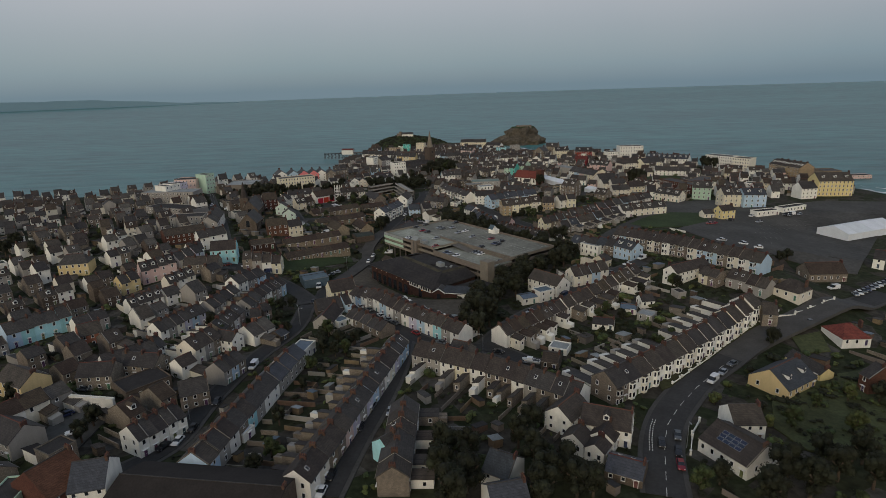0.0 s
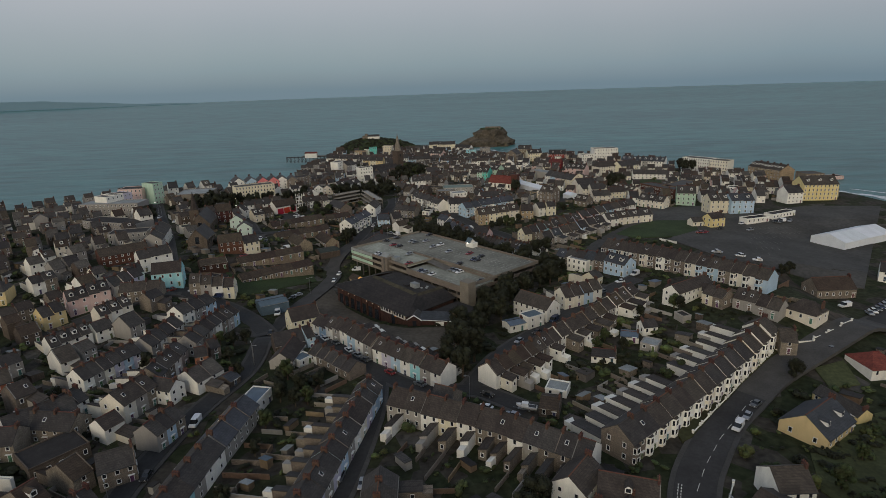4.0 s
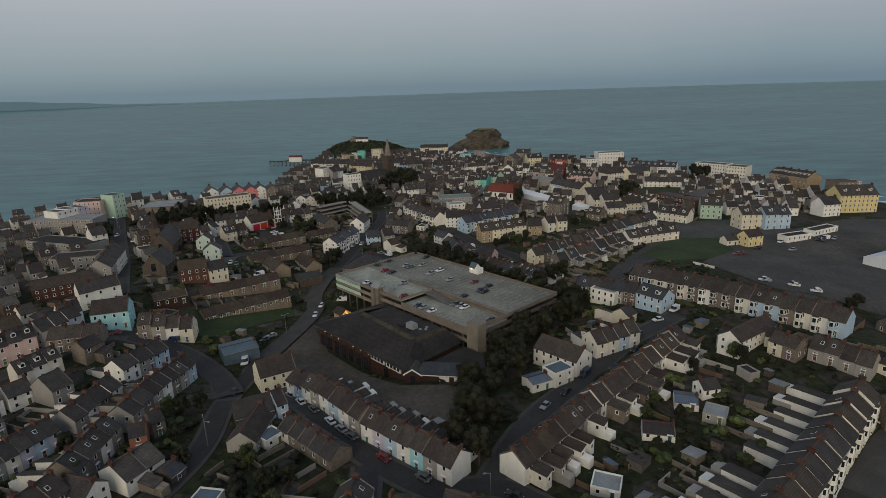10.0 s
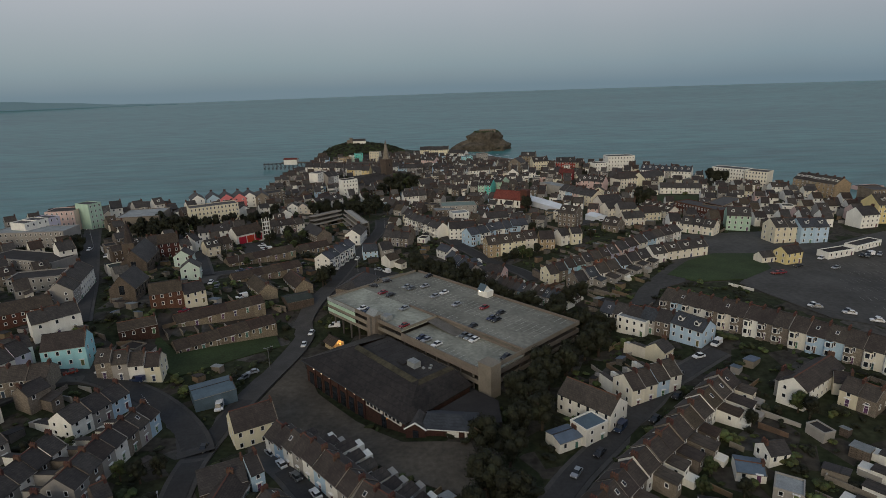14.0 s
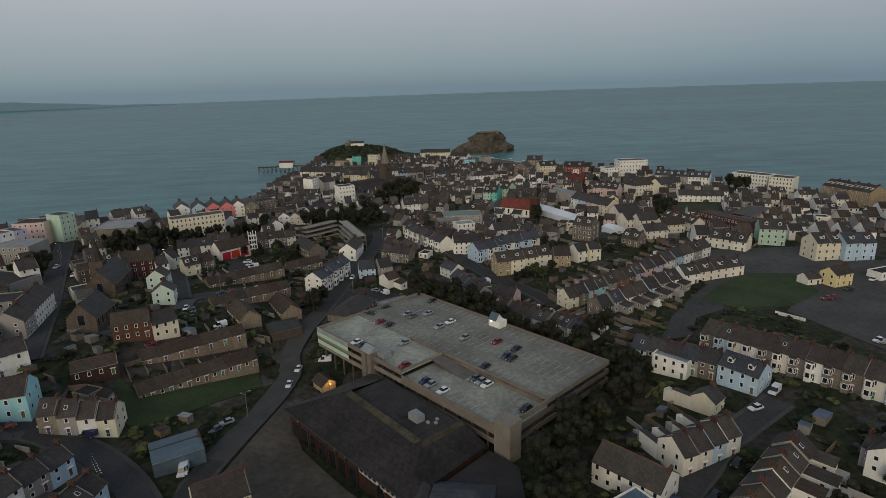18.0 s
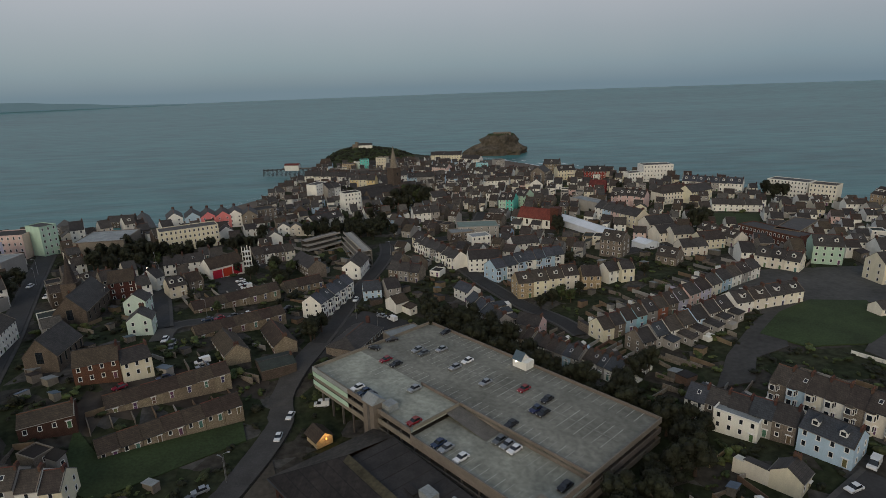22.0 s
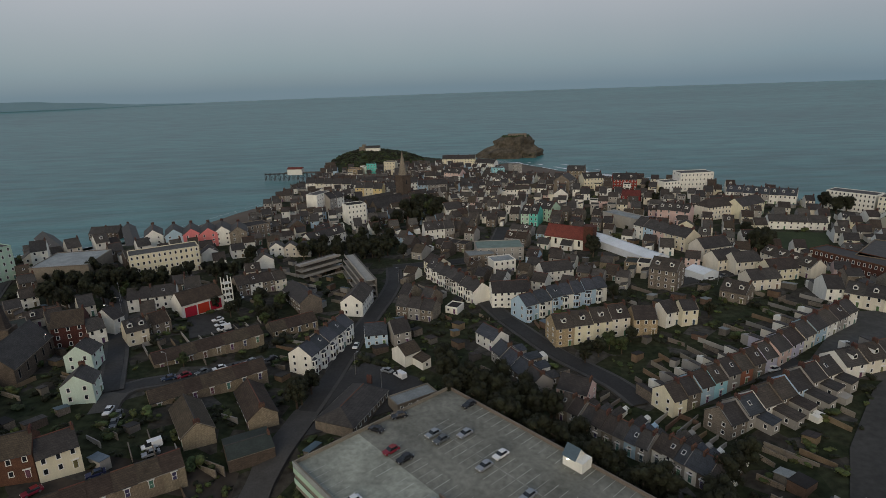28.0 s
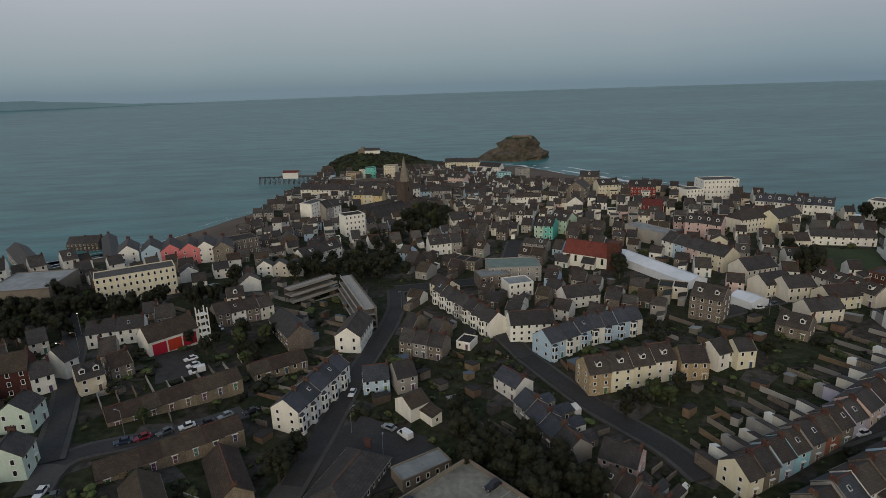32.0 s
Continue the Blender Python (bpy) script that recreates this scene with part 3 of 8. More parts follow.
def dormer_mesh():
    def build(add):
        add([(-0.75, -0.9, 0), (0.75, -0.9, 0), (0.75, 1.6, 0), (-0.75, 1.6, 0), (-0.75, -0.9, 1.3), (0.75, -0.9, 1.3), (0.75, 1.6, 1.3), (-0.75, 1.6, 1.3)], BOX, 0)
        add([(-0.95, -1.1, 1.2), (0, -1.1, 1.95), (0, 1.7, 1.95), (-0.95, 1.7, 1.2), (0.95, -1.1, 1.2), (0.95, 1.7, 1.2)], [(0, 1, 2, 3), (1, 4, 5, 2)], 2)
        add([(-0.75, -0.9, 1.3), (0.75, -0.9, 1.3), (0, -0.9, 1.9)], [(0, 1, 2)], 0)
        add([(-0.5, -0.94, 0.25), (0.5, -0.94, 0.25), (0.5, -0.94, 1.2), (-0.5, -0.94, 1.2)], [(0, 1, 2, 3)], 1)

    return mesh_of(("dormer",), build)


def coping_mesh(d, he, hr):
    """A pale party-wall coping that follows both slopes."""

    def build(add):
        y, ze = d / 2 + 0.25, he - 0.25 * (hr - he) / (d / 2)
        for s in (-1, 1):
            p = [(x, v, z) for x in (-0.1, 0.1) for v, z in ((s * y, ze + 0.1), (0, hr + 0.1), (0, hr + 0.34), (s * y, ze + 0.34))]
            add(p, [(0, 1, 2, 3), (7, 6, 5, 4), (3, 2, 6, 7), (0, 3, 7, 4)])

    return mesh_of(("coping", d, he, hr), build)


def skylight_mesh():
    def build(add):
        box(add, -0.45, -0.6, 0, 0.45, 0.6, 0.1, 0)
        box(add, -0.35, -0.5, 0.1, 0.35, 0.5, 0.13, 1)

    return mesh_of(("skylight",), build)


def extension_mesh(w, l, h, slope):
    def build(add):
        add([(-w / 2, 0, -3), (w / 2, 0, -3), (w / 2, l, -3), (-w / 2, l, -3), (-w / 2, 0, h + slope), (w / 2, 0, h), (w / 2, l, h), (-w / 2, l, h + slope)], BOX, 0)

    return mesh_of(("extension", w, l, h, slope), build)


def lean_roof_mesh(w, l, h, slope):
    def build(add):
        a, t = 0.22, 0.14
        p = [(-w / 2 - a, 0, h + slope + a * slope / w), (w / 2 + a, 0, h - a * slope / w), (w / 2 + a, l + a, h - a * slope / w), (-w / 2 - a, l + a, h + slope + a * slope / w)]
        add(p + [(x, y, z + t) for x, y, z in p], BOX, 0)

    return mesh_of(("extension_roof", w, l, h, slope), build)


def q2(v):
    return round(v * 4) / 4


def house(x, y, rz, w, d, he, wall="white", roof="slate", pitch=36, label="", group="", hip=0.0, detail=2, chimney=1, bay=0, dormer=0, ext=0, extwall="white",
          storeys=0, over=0.02, rng=random, category="house", name="house", skylight=0, flat=False, z=None, gable_windows=0, back=True, chimney_mat="stack_brick", door=True, winw=0, ext_len=0, ext_h=0, ext_w=0.5):
    """One house: front to local -y. detail 2: all its windows as parts; 1: few; 0: none but a joined set."""
    w, d, he = q2(w), q2(d), q2(he)
    hr = he if flat else q2(he + d / 2 * math.tan(radians(pitch)))
    base = ground(x, y) if z is None else z
    near = name != "house" or bool(label) or math.hypot(x, max(0, y - 245)) < NEAR
    if near:
        root = new(name)
        root.matrix_basis = pose(x, y, base, 0, 0, rz)
        root.empty_display_size = 0.5
        COUNT[0] += 1
    else:
        root = TOWN.at(pose(x, y, base, 0, 0, rz))
    taken(x, y, rz, w - 0.5, d)
    if ext:
        e = math.radians(rz)
        taken(x - math.sin(e) * (d / 2 + 3), y + math.cos(e) * (d / 2 + 3), rz, w - 0.5, 6)
    roofname = {"slate": "grey slate", "slate_brown": "brown slate", "slate_blue": "blue-grey slate", "slate_pale": "weathered pale slate", "tile_brown": "brown tile", "tile_red": "red tile", "tile_rust": "rust-brown tile", "felt_brown": "dark brown felt",
                "felt": "dark felt", "felt_pale": "pale felt", "sheet_blue": "blue-grey sheet", "sheet_white": "white sheet", "sheet_green": "green sheet", "felt_green": "dark green felt"}[roof]
    wallname = {"pale_blue": "pale blue", "darkstone": "dark stone", "redpaint": "red painted", "brick_dark": "dark brick"}.get(wall, wall)
    if near:
        tagged(root, label or f"{wallname} {'rendered' if wall not in ('stone', 'darkstone', 'brick', 'brick_dark') else 'walled'} house with a {roofname} roof", category, group)
    part("wall", wall_mesh(w, d, he, hr, 1 if hip else 0), wall, root)
    if flat:
        part("roof", flat_roof_mesh(w, d, he), [roof, wall], root)
    else:
        part("roof", roof_mesh(w, d, he, hr, over, hip), [roof, roof if roof == "tile_red" else "pot" if int(x * 3 + y * 5) % 3 == 0 else "slate", ("dark_iron", "grey", "dark_iron", "stone")[int(x * 5 + y * 3) % 4]], root)
    if not flat and not hip and z is None and int(x * 7 + y * 13) % 5 < 2:
        part("coping", coping_mesh(d, he, hr), ("slate_pale", "stone", "concrete", "kerb_stone")[int(x + y) % 4], root, pose(w / 2 - 0.12, 0, 0))
    n = storeys or max(1, round(he / 2.7))
    fh = he / n
    if detail >= 1:
        win = window_mesh(1.0, 1.5 if fh > 2.6 else 1.2)

        def put(m):
            part("window", win, ["frame_white", "glass"], root, m)

        cols = max(1, int(w / (winw or 2.6)))
        sides = [(-1, 0)] + ([(1, 180)] if back else [])
        for s in range(n):
            for c in range(cols):
                wx = -w / 2 + w * (c + 0.5) / cols
                for sg, turn in sides:
                    if bay and sg < 0 and abs(wx - (-w / 4)) < 1.0:
                        continue
                    if sg < 0 and s == 0 and c == cols - 1 and cols > 1 and door:
                        continue
                    if sg > 0 and detail < 2 and (s + c) % 2:
                        continue
                    put(pose(wx, sg * d / 2, s * fh + fh * 0.36, 0, 0, turn))
        if door:
            part("door", door_mesh(), ["frame_white", "door_paint"], root, pose(w / 2 - w / cols / 2 if cols > 1 else 0, -d / 2, 0.05))
        for sg in (1, -1) if gable_windows > 1 else (gable_windows,) if gable_windows else ():
            for s in range(n):
                for gy in (-d / 4, d / 4):
                    put(pose(sg * w / 2, gy, s * fh + fh * 0.36, 0, 0, 90 * sg))
    if bay:
        b = part("bay_window", bay_mesh(bay), [wall, roof], root, pose(-w / 4, -d / 2, 0))
        for s in range(bay):
            part("pane", window_mesh(1.3, 1.7), ["frame_white", "glass"], b, pose(0, -0.85, 0.7 + 2.7 * s))
            for sg in (-1, 1):
                part("pane", window_mesh(0.8, 1.7), ["frame_white", "glass"], b, pose(sg * 0.975, -0.375, 0.7 + 2.7 * s, 0, 0, sg * 64.7))
    slope = math.degrees(math.atan2(hr - he, d / 2)) if not flat else 0
    for k in range(dormer):
        dx = -w / 2 + w * (k + 0.5) / dormer
        part("dormer", dormer_mesh(), ["frame_white", "glass", roof], root, pose(dx, -d / 4 - 0.3, he + (hr - he) * 0.42))
    for k in range(skylight):
        sy = rng.choice((-1, 1))
        part("skylight", skylight_mesh(), ["frame_white", "glass"], root, pose(rng.uniform(-w / 4, w / 4), sy * d * 0.24, he + (hr - he) * 0.52 + 0.14, -sy * slope))
    if chimney and not flat:
        part("chimney", chimney_mesh(0.75, 3), [chimney_mat, "pot"], root, pose(w / 2 - 0.4, 0, hr))
        if chimney > 1:
            part("chimney", chimney_mesh(0.75, 3), [chimney_mat, "pot"], root, pose(-w / 2 + 0.4, 0, hr))
    if ext:
        ew, el, eh = q2(w * ext_w), q2(ext_len or rng.choice((4.5, 5.5, 6.5))), q2(ext_h or max(2.5, he - (1.2 if ext > 1 else 2.4)))
        e = part("extension", extension_mesh(ew, el, eh, 0.75), extwall, root, pose(-w / 2 + ew / 2 + 0.1, d / 2, 0))
        part("extension_roof", lean_roof_mesh(ew, el, eh, 0.75), roof if roof != "tile_red" else "slate", e)
        if detail >= 1:
            part("window", window_mesh(1.0, 1.25), ["frame_white", "glass"], e, pose(0, el, eh - 1.9, 0, 0, 180))
            if rng.random() < 0.6:
                k2 = part("scullery", extension_mesh(q2(ew * 0.9), 2.5, 2.25, 0.5), rng.choice(("white", extwall, "grey")), e, pose(0, el, 0))
            if detail >= 2:
                part("window", window_mesh(1.0, 1.25), ["frame_white", "glass"], e, pose(ew / 2, el * 0.6, eh - 1.9, 0, 0, 90))
    return root


TERRACE = [0]
PLOTS = []  # party walls of the back gardens: where each begins, its heading and its length


def terrace(x0, y0, x1, y1, n, d, he, walls="white", roof="slate", front="R", seed=None, **kw):
    """A row of n houses whose ridge runs from the first point to the second; front: R or L of that way."""
    TERRACE[0] += 1
    rng = random.Random(seed or TERRACE[0])
    walls = walls.split()
    roofs = roof.split()
    ang = math.degrees(math.atan2(y1 - y0, x1 - x0)) + (0 if front == "R" else 180)
    w = math.hypot(x1 - x0, y1 - y0) / n
    opts = dict(kw)
    ext = opts.pop("ext", 0)
    gables = opts.pop("gables", 0)
    back = opts.pop("extwall", "")
    sky = opts.pop("skylight", 0.3)
    group = opts.pop("group", "row of terraced houses")
    if opts.pop("level", 0):
        opts["z"] = ground((x0 + x1) / 2, (y0 + y1) / 2)
    a = radians(ang)
    for k in range(n + 1):
        u, v, l = (k - n / 2) * w, d / 2 + 0.3, rng.choice((9, 11, 13)) + (5 if ext else 0)
        PLOTS.append(((x0 + x1) / 2 + u * math.cos(a) - v * math.sin(a), (y0 + y1) / 2 + u * math.sin(a) + v * math.cos(a), ang + 90, l))
    for k in range(n):
        t = (k + 0.5) / n
        wall = walls[k % len(walls)] if "cycle" in opts else rng.choice(walls)
        end = 0
        if gables:
            end = (1 if k == n - 1 else -1 if k == 0 else 0) * (1 if front == "R" else -1)
        o = {a: b for a, b in opts.items() if a != "cycle"}
        house(x0 + (x1 - x0) * t, y0 + (y1 - y0) * t, ang, w + 0.01, d, he + (0 if "z" in opts else rng.choice((0, 0, 0.25))), wall, rng.choice(roofs), ext=ext if rng.random() < 0.9 else 0,
              extwall=back or rng.choice(("white", "grey", "stone", "cream", "white", wall)), skylight=1 if rng.random() < sky else 0, rng=rng, group=group, gable_windows=end, **o)


def block(x0, y0, x1, y1, d, he, wall="white", roof="slate", front="R", **kw):
    """A single building whose ridge or middle line runs between two points."""
    ang = math.degrees(math.atan2(y1 - y0, x1 - x0)) + (0 if front == "R" else 180)
    return house((x0 + x1) / 2, (y0 + y1) / 2, ang, math.hypot(x1 - x0, y1 - y0), d, he, wall, roof, **kw)


# ---------------------------------------------------------------- cars, trees, lamps


def car_meshes(kind):
    l, w, h, bonnet, boot = {"car": (4.2, 1.76, 1.48, 1.25, 0.55), "van": (4.9, 1.95, 2.1, 0.9, 0.05), "estate": (4.5, 1.8, 1.5, 1.3, 0.1)}[kind]

    def hull(add):
        z0, z1 = 0.28, 0.88 if kind != "van" else 1.05
        prof = [(-l / 2, 0.42), (-l / 2 + 0.1, z1 - 0.12), (-l / 2 + bonnet * 0.9, z1), (l / 2 - 0.1, z1), (l / 2, z1 - 0.2), (l / 2, 0.42), (l / 2 - 0.15, z0), (-l / 2 + 0.15, z0)]
        n = len(prof)
        p = [(x, s * (w / 2 - (0.06 if z > z1 - 0.05 else 0)), z) for s in (-1, 1) for x, z in prof]
        add(p, [tuple(range(n)), tuple(range(2 * n - 1, n - 1, -1))] + [(k, n + k, n + (k + 1) % n, (k + 1) % n) for k in range(n)], 0)
        a, b = -l / 2 + bonnet, l / 2 - boot
        top = [(a + 0.62, h), (b - (0.35 if kind != "van" else 0.05), h)]
        y0, y1 = w / 2 - 0.08, w / 2 - 0.24
        p = [(top[0][0], -y1, h), (top[1][0], -y1, h), (top[1][0], y1, h), (top[0][0], y1, h)]
        q = [(x, y, h - 0.07) for x, y, _ in p]
        add(q + p, BOX, 0)
        for sx in (-1, 1):
            box(add, sx * l / 2 - 0.03, -w / 2 + 0.12, 0.6, sx * l / 2 + 0.03, -w / 2 + 0.42, 0.75, 1)
            box(add, sx * l / 2 - 0.03, w / 2 - 0.42, 0.6, sx * l / 2 + 0.03, w / 2 - 0.12, 0.75, 1)

    def glaze(add):
        z1 = 0.87 if kind != "van" else 1.04
        a, b = -l / 2 + bonnet, l / 2 - boot
        y0, y1 = w / 2 - 0.08, w / 2 - 0.26
        p = [(a, -y0, z1), (b, -y0, z1), (b, y0, z1), (a, y0, z1), (a + 0.62, -y1, h - 0.06), (b - (0.35 if kind != "van" else 0.05), -y1, h - 0.06),
             (b - (0.35 if kind != "van" else 0.05), y1, h - 0.06), (a + 0.62, y1, h - 0.06)]
        add(p, BOX, 0)
        if kind == "van":
            box(add, a + 1.5, -w / 2 + 0.05, z1, b + 0.02, w / 2 - 0.05, h - 0.02, 1)

    def wheel(add):
        n = 10
        p = [(0.31 * math.cos(k * 2 * math.pi / n), y, 0.31 * math.sin(k * 2 * math.pi / n)) for y in (-0.1, 0.1) for k in range(n)]
        add(p, [(k, (k + 1) % n, n + (k + 1) % n, n + k) for k in range(n)], 0)
        add([(0.9 * a, b * 1.02, 0.9 * c) for a, b, c in p], [tuple(range(n)), tuple(range(2 * n - 1, n - 1, -1))], 1)

    return mesh_of(("body", kind), hull), mesh_of(("cabin_glass", kind), glaze), mesh_of(("wheel",), wheel), l, w


def car(x, y, rz, colour="car_silver", kind="car", z=None, state="parked"):
    me, gl, wh, l, w = car_meshes(kind)
    root = new("van" if kind == "van" else "car")
    root.matrix_basis = pose(x, y, ground(x, y) + 0.37 if z is None else z, 0, 0, rz)
    word = colour.split("_")[1]
    tagged(root, f"{word} {'panel van' if kind == 'van' else 'estate car' if kind == 'estate' else 'hatchback car'} standing {state}", "van" if kind == "van" else "car", "parked cars")
    part("body", me, [colour, "frame_white"], root)
    part("cabin_glass", gl, ["glass", colour], root, None, "dark glass windows")
    for sx in (-0.31, 0.3):
        for sy in (-0.5, 0.5):
            part("wheel", wh, ["tyre", "metal"], root, pose(sx * l, sy * (w - 0.16), 0.31))
    return root


def crown_mesh(kind, seed, n=3600):
    """A crown of many small leaf sprays, set in clumps with gaps between them."""
    rng = random.Random(seed)
    clumps = []
    for k in range(30 if n > 600 else 5):
        a, r = rng.uniform(0, 6.28), rng.uniform(0.15, 0.72)
        z = rng.uniform(-0.5, 0.75)
        r *= math.sqrt(max(0.1, 1 - z * z))
        clumps.append((r * math.cos(a), r * math.sin(a), z if n > 600 else z * 0.6, rng.uniform(0.16, 0.34) * (1 if n > 600 else 1.7)))

    def build(add):
        for k in range(n):
            cx, cy, cz, cr = clumps[k % len(clumps)]
            v = Vector((rng.gauss(0, 1), rng.gauss(0, 1), rng.gauss(0, 1))).normalized() * cr * rng.uniform(0.84, 1.3)
            c = Vector((cx, cy, cz)) + v
            s = rng.uniform(0.7, 1.3) * (0.042 if n > 600 else 0.085)
            a = Vector((rng.gauss(0, 1), rng.gauss(0, 1), rng.gauss(0, 1))).normalized()
            nrm = (v.normalized() + a * 0.7).normalized()
            b = nrm.orthogonal().normalized()
            d = nrm.cross(b)
            add([tuple(c - b * s), tuple(c - d * s * 0.8), tuple(c + b * s), tuple(c + d * s * 0.8)], [(0, 1, 2, 3)], 0)
        for cx, cy, cz, cr in clumps:
            m = 8 if n > 600 else 6
            p = [(cx + cr * 0.88 * f * math.cos(j * 6.283 / m + o), cy + cr * 0.88 * f * math.sin(j * 6.283 / m + o), cz + cr * zz) for f, zz, o in ((0.75, -0.5, 0), (1, 0.1, 0.4), (0.7, 0.6, 0)) for j in range(m)]
            p += [(cx, cy, cz + cr * 0.86), (cx, cy, cz - cr * 0.8)]
            add(p, [(r * m + j, r * m + (j + 1) % m, (r + 1) * m + (j + 1) % m, (r + 1) * m + j) for r in (0, 1) for j in range(m)] + [(2 * m + j, 2 * m + (j + 1) % m, 3 * m) for j in range(m)] + [((j + 1) % m, j, 3 * m + 1) for j in range(m)], 0)

    return mesh_of((kind, seed, n), build)


def trunk_mesh(seed):
    rng = random.Random(seed)

    def build(add):
        tube(add, 0, 0, -0.3, 0.62, 0.06, 0.035, 7)
        for k in range(5):
            a = k * 1.3 + rng.uniform(0, 0.6)
            z = 0.32 + 0.07 * k
            bar(add, (0, 0, z), (0.32 * math.cos(a), 0.32 * math.sin(a), z + 0.25), 0.016)

    return mesh_of(("trunk", seed), build)


def tree(x, y, h=8.0, r=None, leaf="leaf_dark", seed=0, z=None, label=""):
    r = r or h * 0.42
    root = new("tree")
    root.matrix_basis = pose(x, y, ground(x, y) if z is None else z, 0, 0, (seed * 77) % 360)
    tagged(root, label or {"leaf_dark": "dark green broadleaf tree with a dense crown", "leaf": "green garden tree with a rounded crown", "leaf_light": "yellow-green garden tree with a loose crown"}[leaf], "tree", "trees")
    part("trunk", trunk_mesh(seed % 3), "bark", root, Matrix.Diagonal((h * 0.8, h * 0.8, h, 1)))
    part("crown", crown_mesh("crown", seed % 5), leaf, root, pose(0, 0, h * 0.56) @ Matrix.Diagonal((r, r, h * 0.48, 1)))
    taken(x, y, 0, r, r)
    return root


def wood(pts, n, h, seed):
    """Trees scattered over an area that stays free of houses."""
    rng = random.Random(seed)
    x0, x1, y0, y1 = min(p[0] for p in pts), max(p[0] for p in pts), min(p[1] for p in pts), max(p[1] for p in pts)

    def inside(cx, cy):
        ins = False
        for (ax, ay), (bx, by) in zip(pts, pts[1:] + pts[:1]):
            if (ay > cy) != (by > cy) and cx < ax + (cy - ay) / (by - ay) * (bx - ax):
                ins = not ins
        return ins

    for i in range(int(x0 // 2), int(x1 // 2) + 1):
        for j in range(int(y0 // 2), int(y1 // 2) + 1):
            if inside(2 * i + 1, 2 * j + 1):
                USED.add((i, j))
    made = 0
    for _ in range(n * 30):
        x, y = rng.uniform(x0, x1), rng.uniform(y0, y1)
        if inside(x, y) and made < n:
            made += 1
            tree(x, y, h * rng.uniform(0.75, 1.15), None, rng.choice(("leaf_dark", "leaf_dark", "leaf")), made + seed)


def street_lamp(x, y, rz=0, lit="", h=7.5, z=None):
    root = new("street_lamp")
    root.matrix_basis = pose(x, y, ground(x, y) + 0.2 if z is None else z, 0, 0, rz)
    tagged(root, "grey steel street lamp " + ("giving light" if lit else "not lit"), "street lamp", "street lamps")

    def post(add):
        tube(add, 0, 0, -0.5, h, 0.1, 0.06, 6)
        bar(add, (0, 0, h), (1.2, 0, h + 0.25), 0.05)

    def head(add):
        box(add, 1.0, -0.16, h + 0.16, 1.75, 0.16, h + 0.34, 0)
        box(add, 1.1, -0.12, h + 0.1, 1.65, 0.12, h + 0.17, 1)

    part("post", mesh_of(("post", h), post), "metal", root)
    part("lantern", mesh_of(("lantern", h), head), ["metal", lit or "frame_white"], root)
    return root


land()
sea()

# ---------------------------------------------------------------- the multi-storey car park
DECK = 3.4
CP = Matrix.LocRotScale((-30.2, 325.1, 0), Euler((0, 0, math.atan2(-0.78, 0.625))), None)  # local x along the front, y inwards
YARD = Matrix.LocRotScale((-31.4, 325.8, 0), Euler((0, 0, math.atan2(-0.807, 0.59))), None)  # the shopping hall's own axes


def cp(name, build, mats, parent, label=""):
    return part(name, mesh_of((name, len(CACHE)), build), mats, parent, None, label)


material("hall_roof", (0.040, 0.034, 0.029), 0.75, 0.5, 0.09, 0.8, 0.2, courses=(1.0, 0.5, 0.02))
# brown sheen along the hall's ridge, painted as a lighter colour
material("hall_moss", (0.052, 0.043, 0.027), 0.9, 0.5, 0.12, 1.0, 0.2)
material("worn_tarmac", (0.105, 0.092, 0.070), 0.92, 0.35, 0.06, 0.7, 0.2)


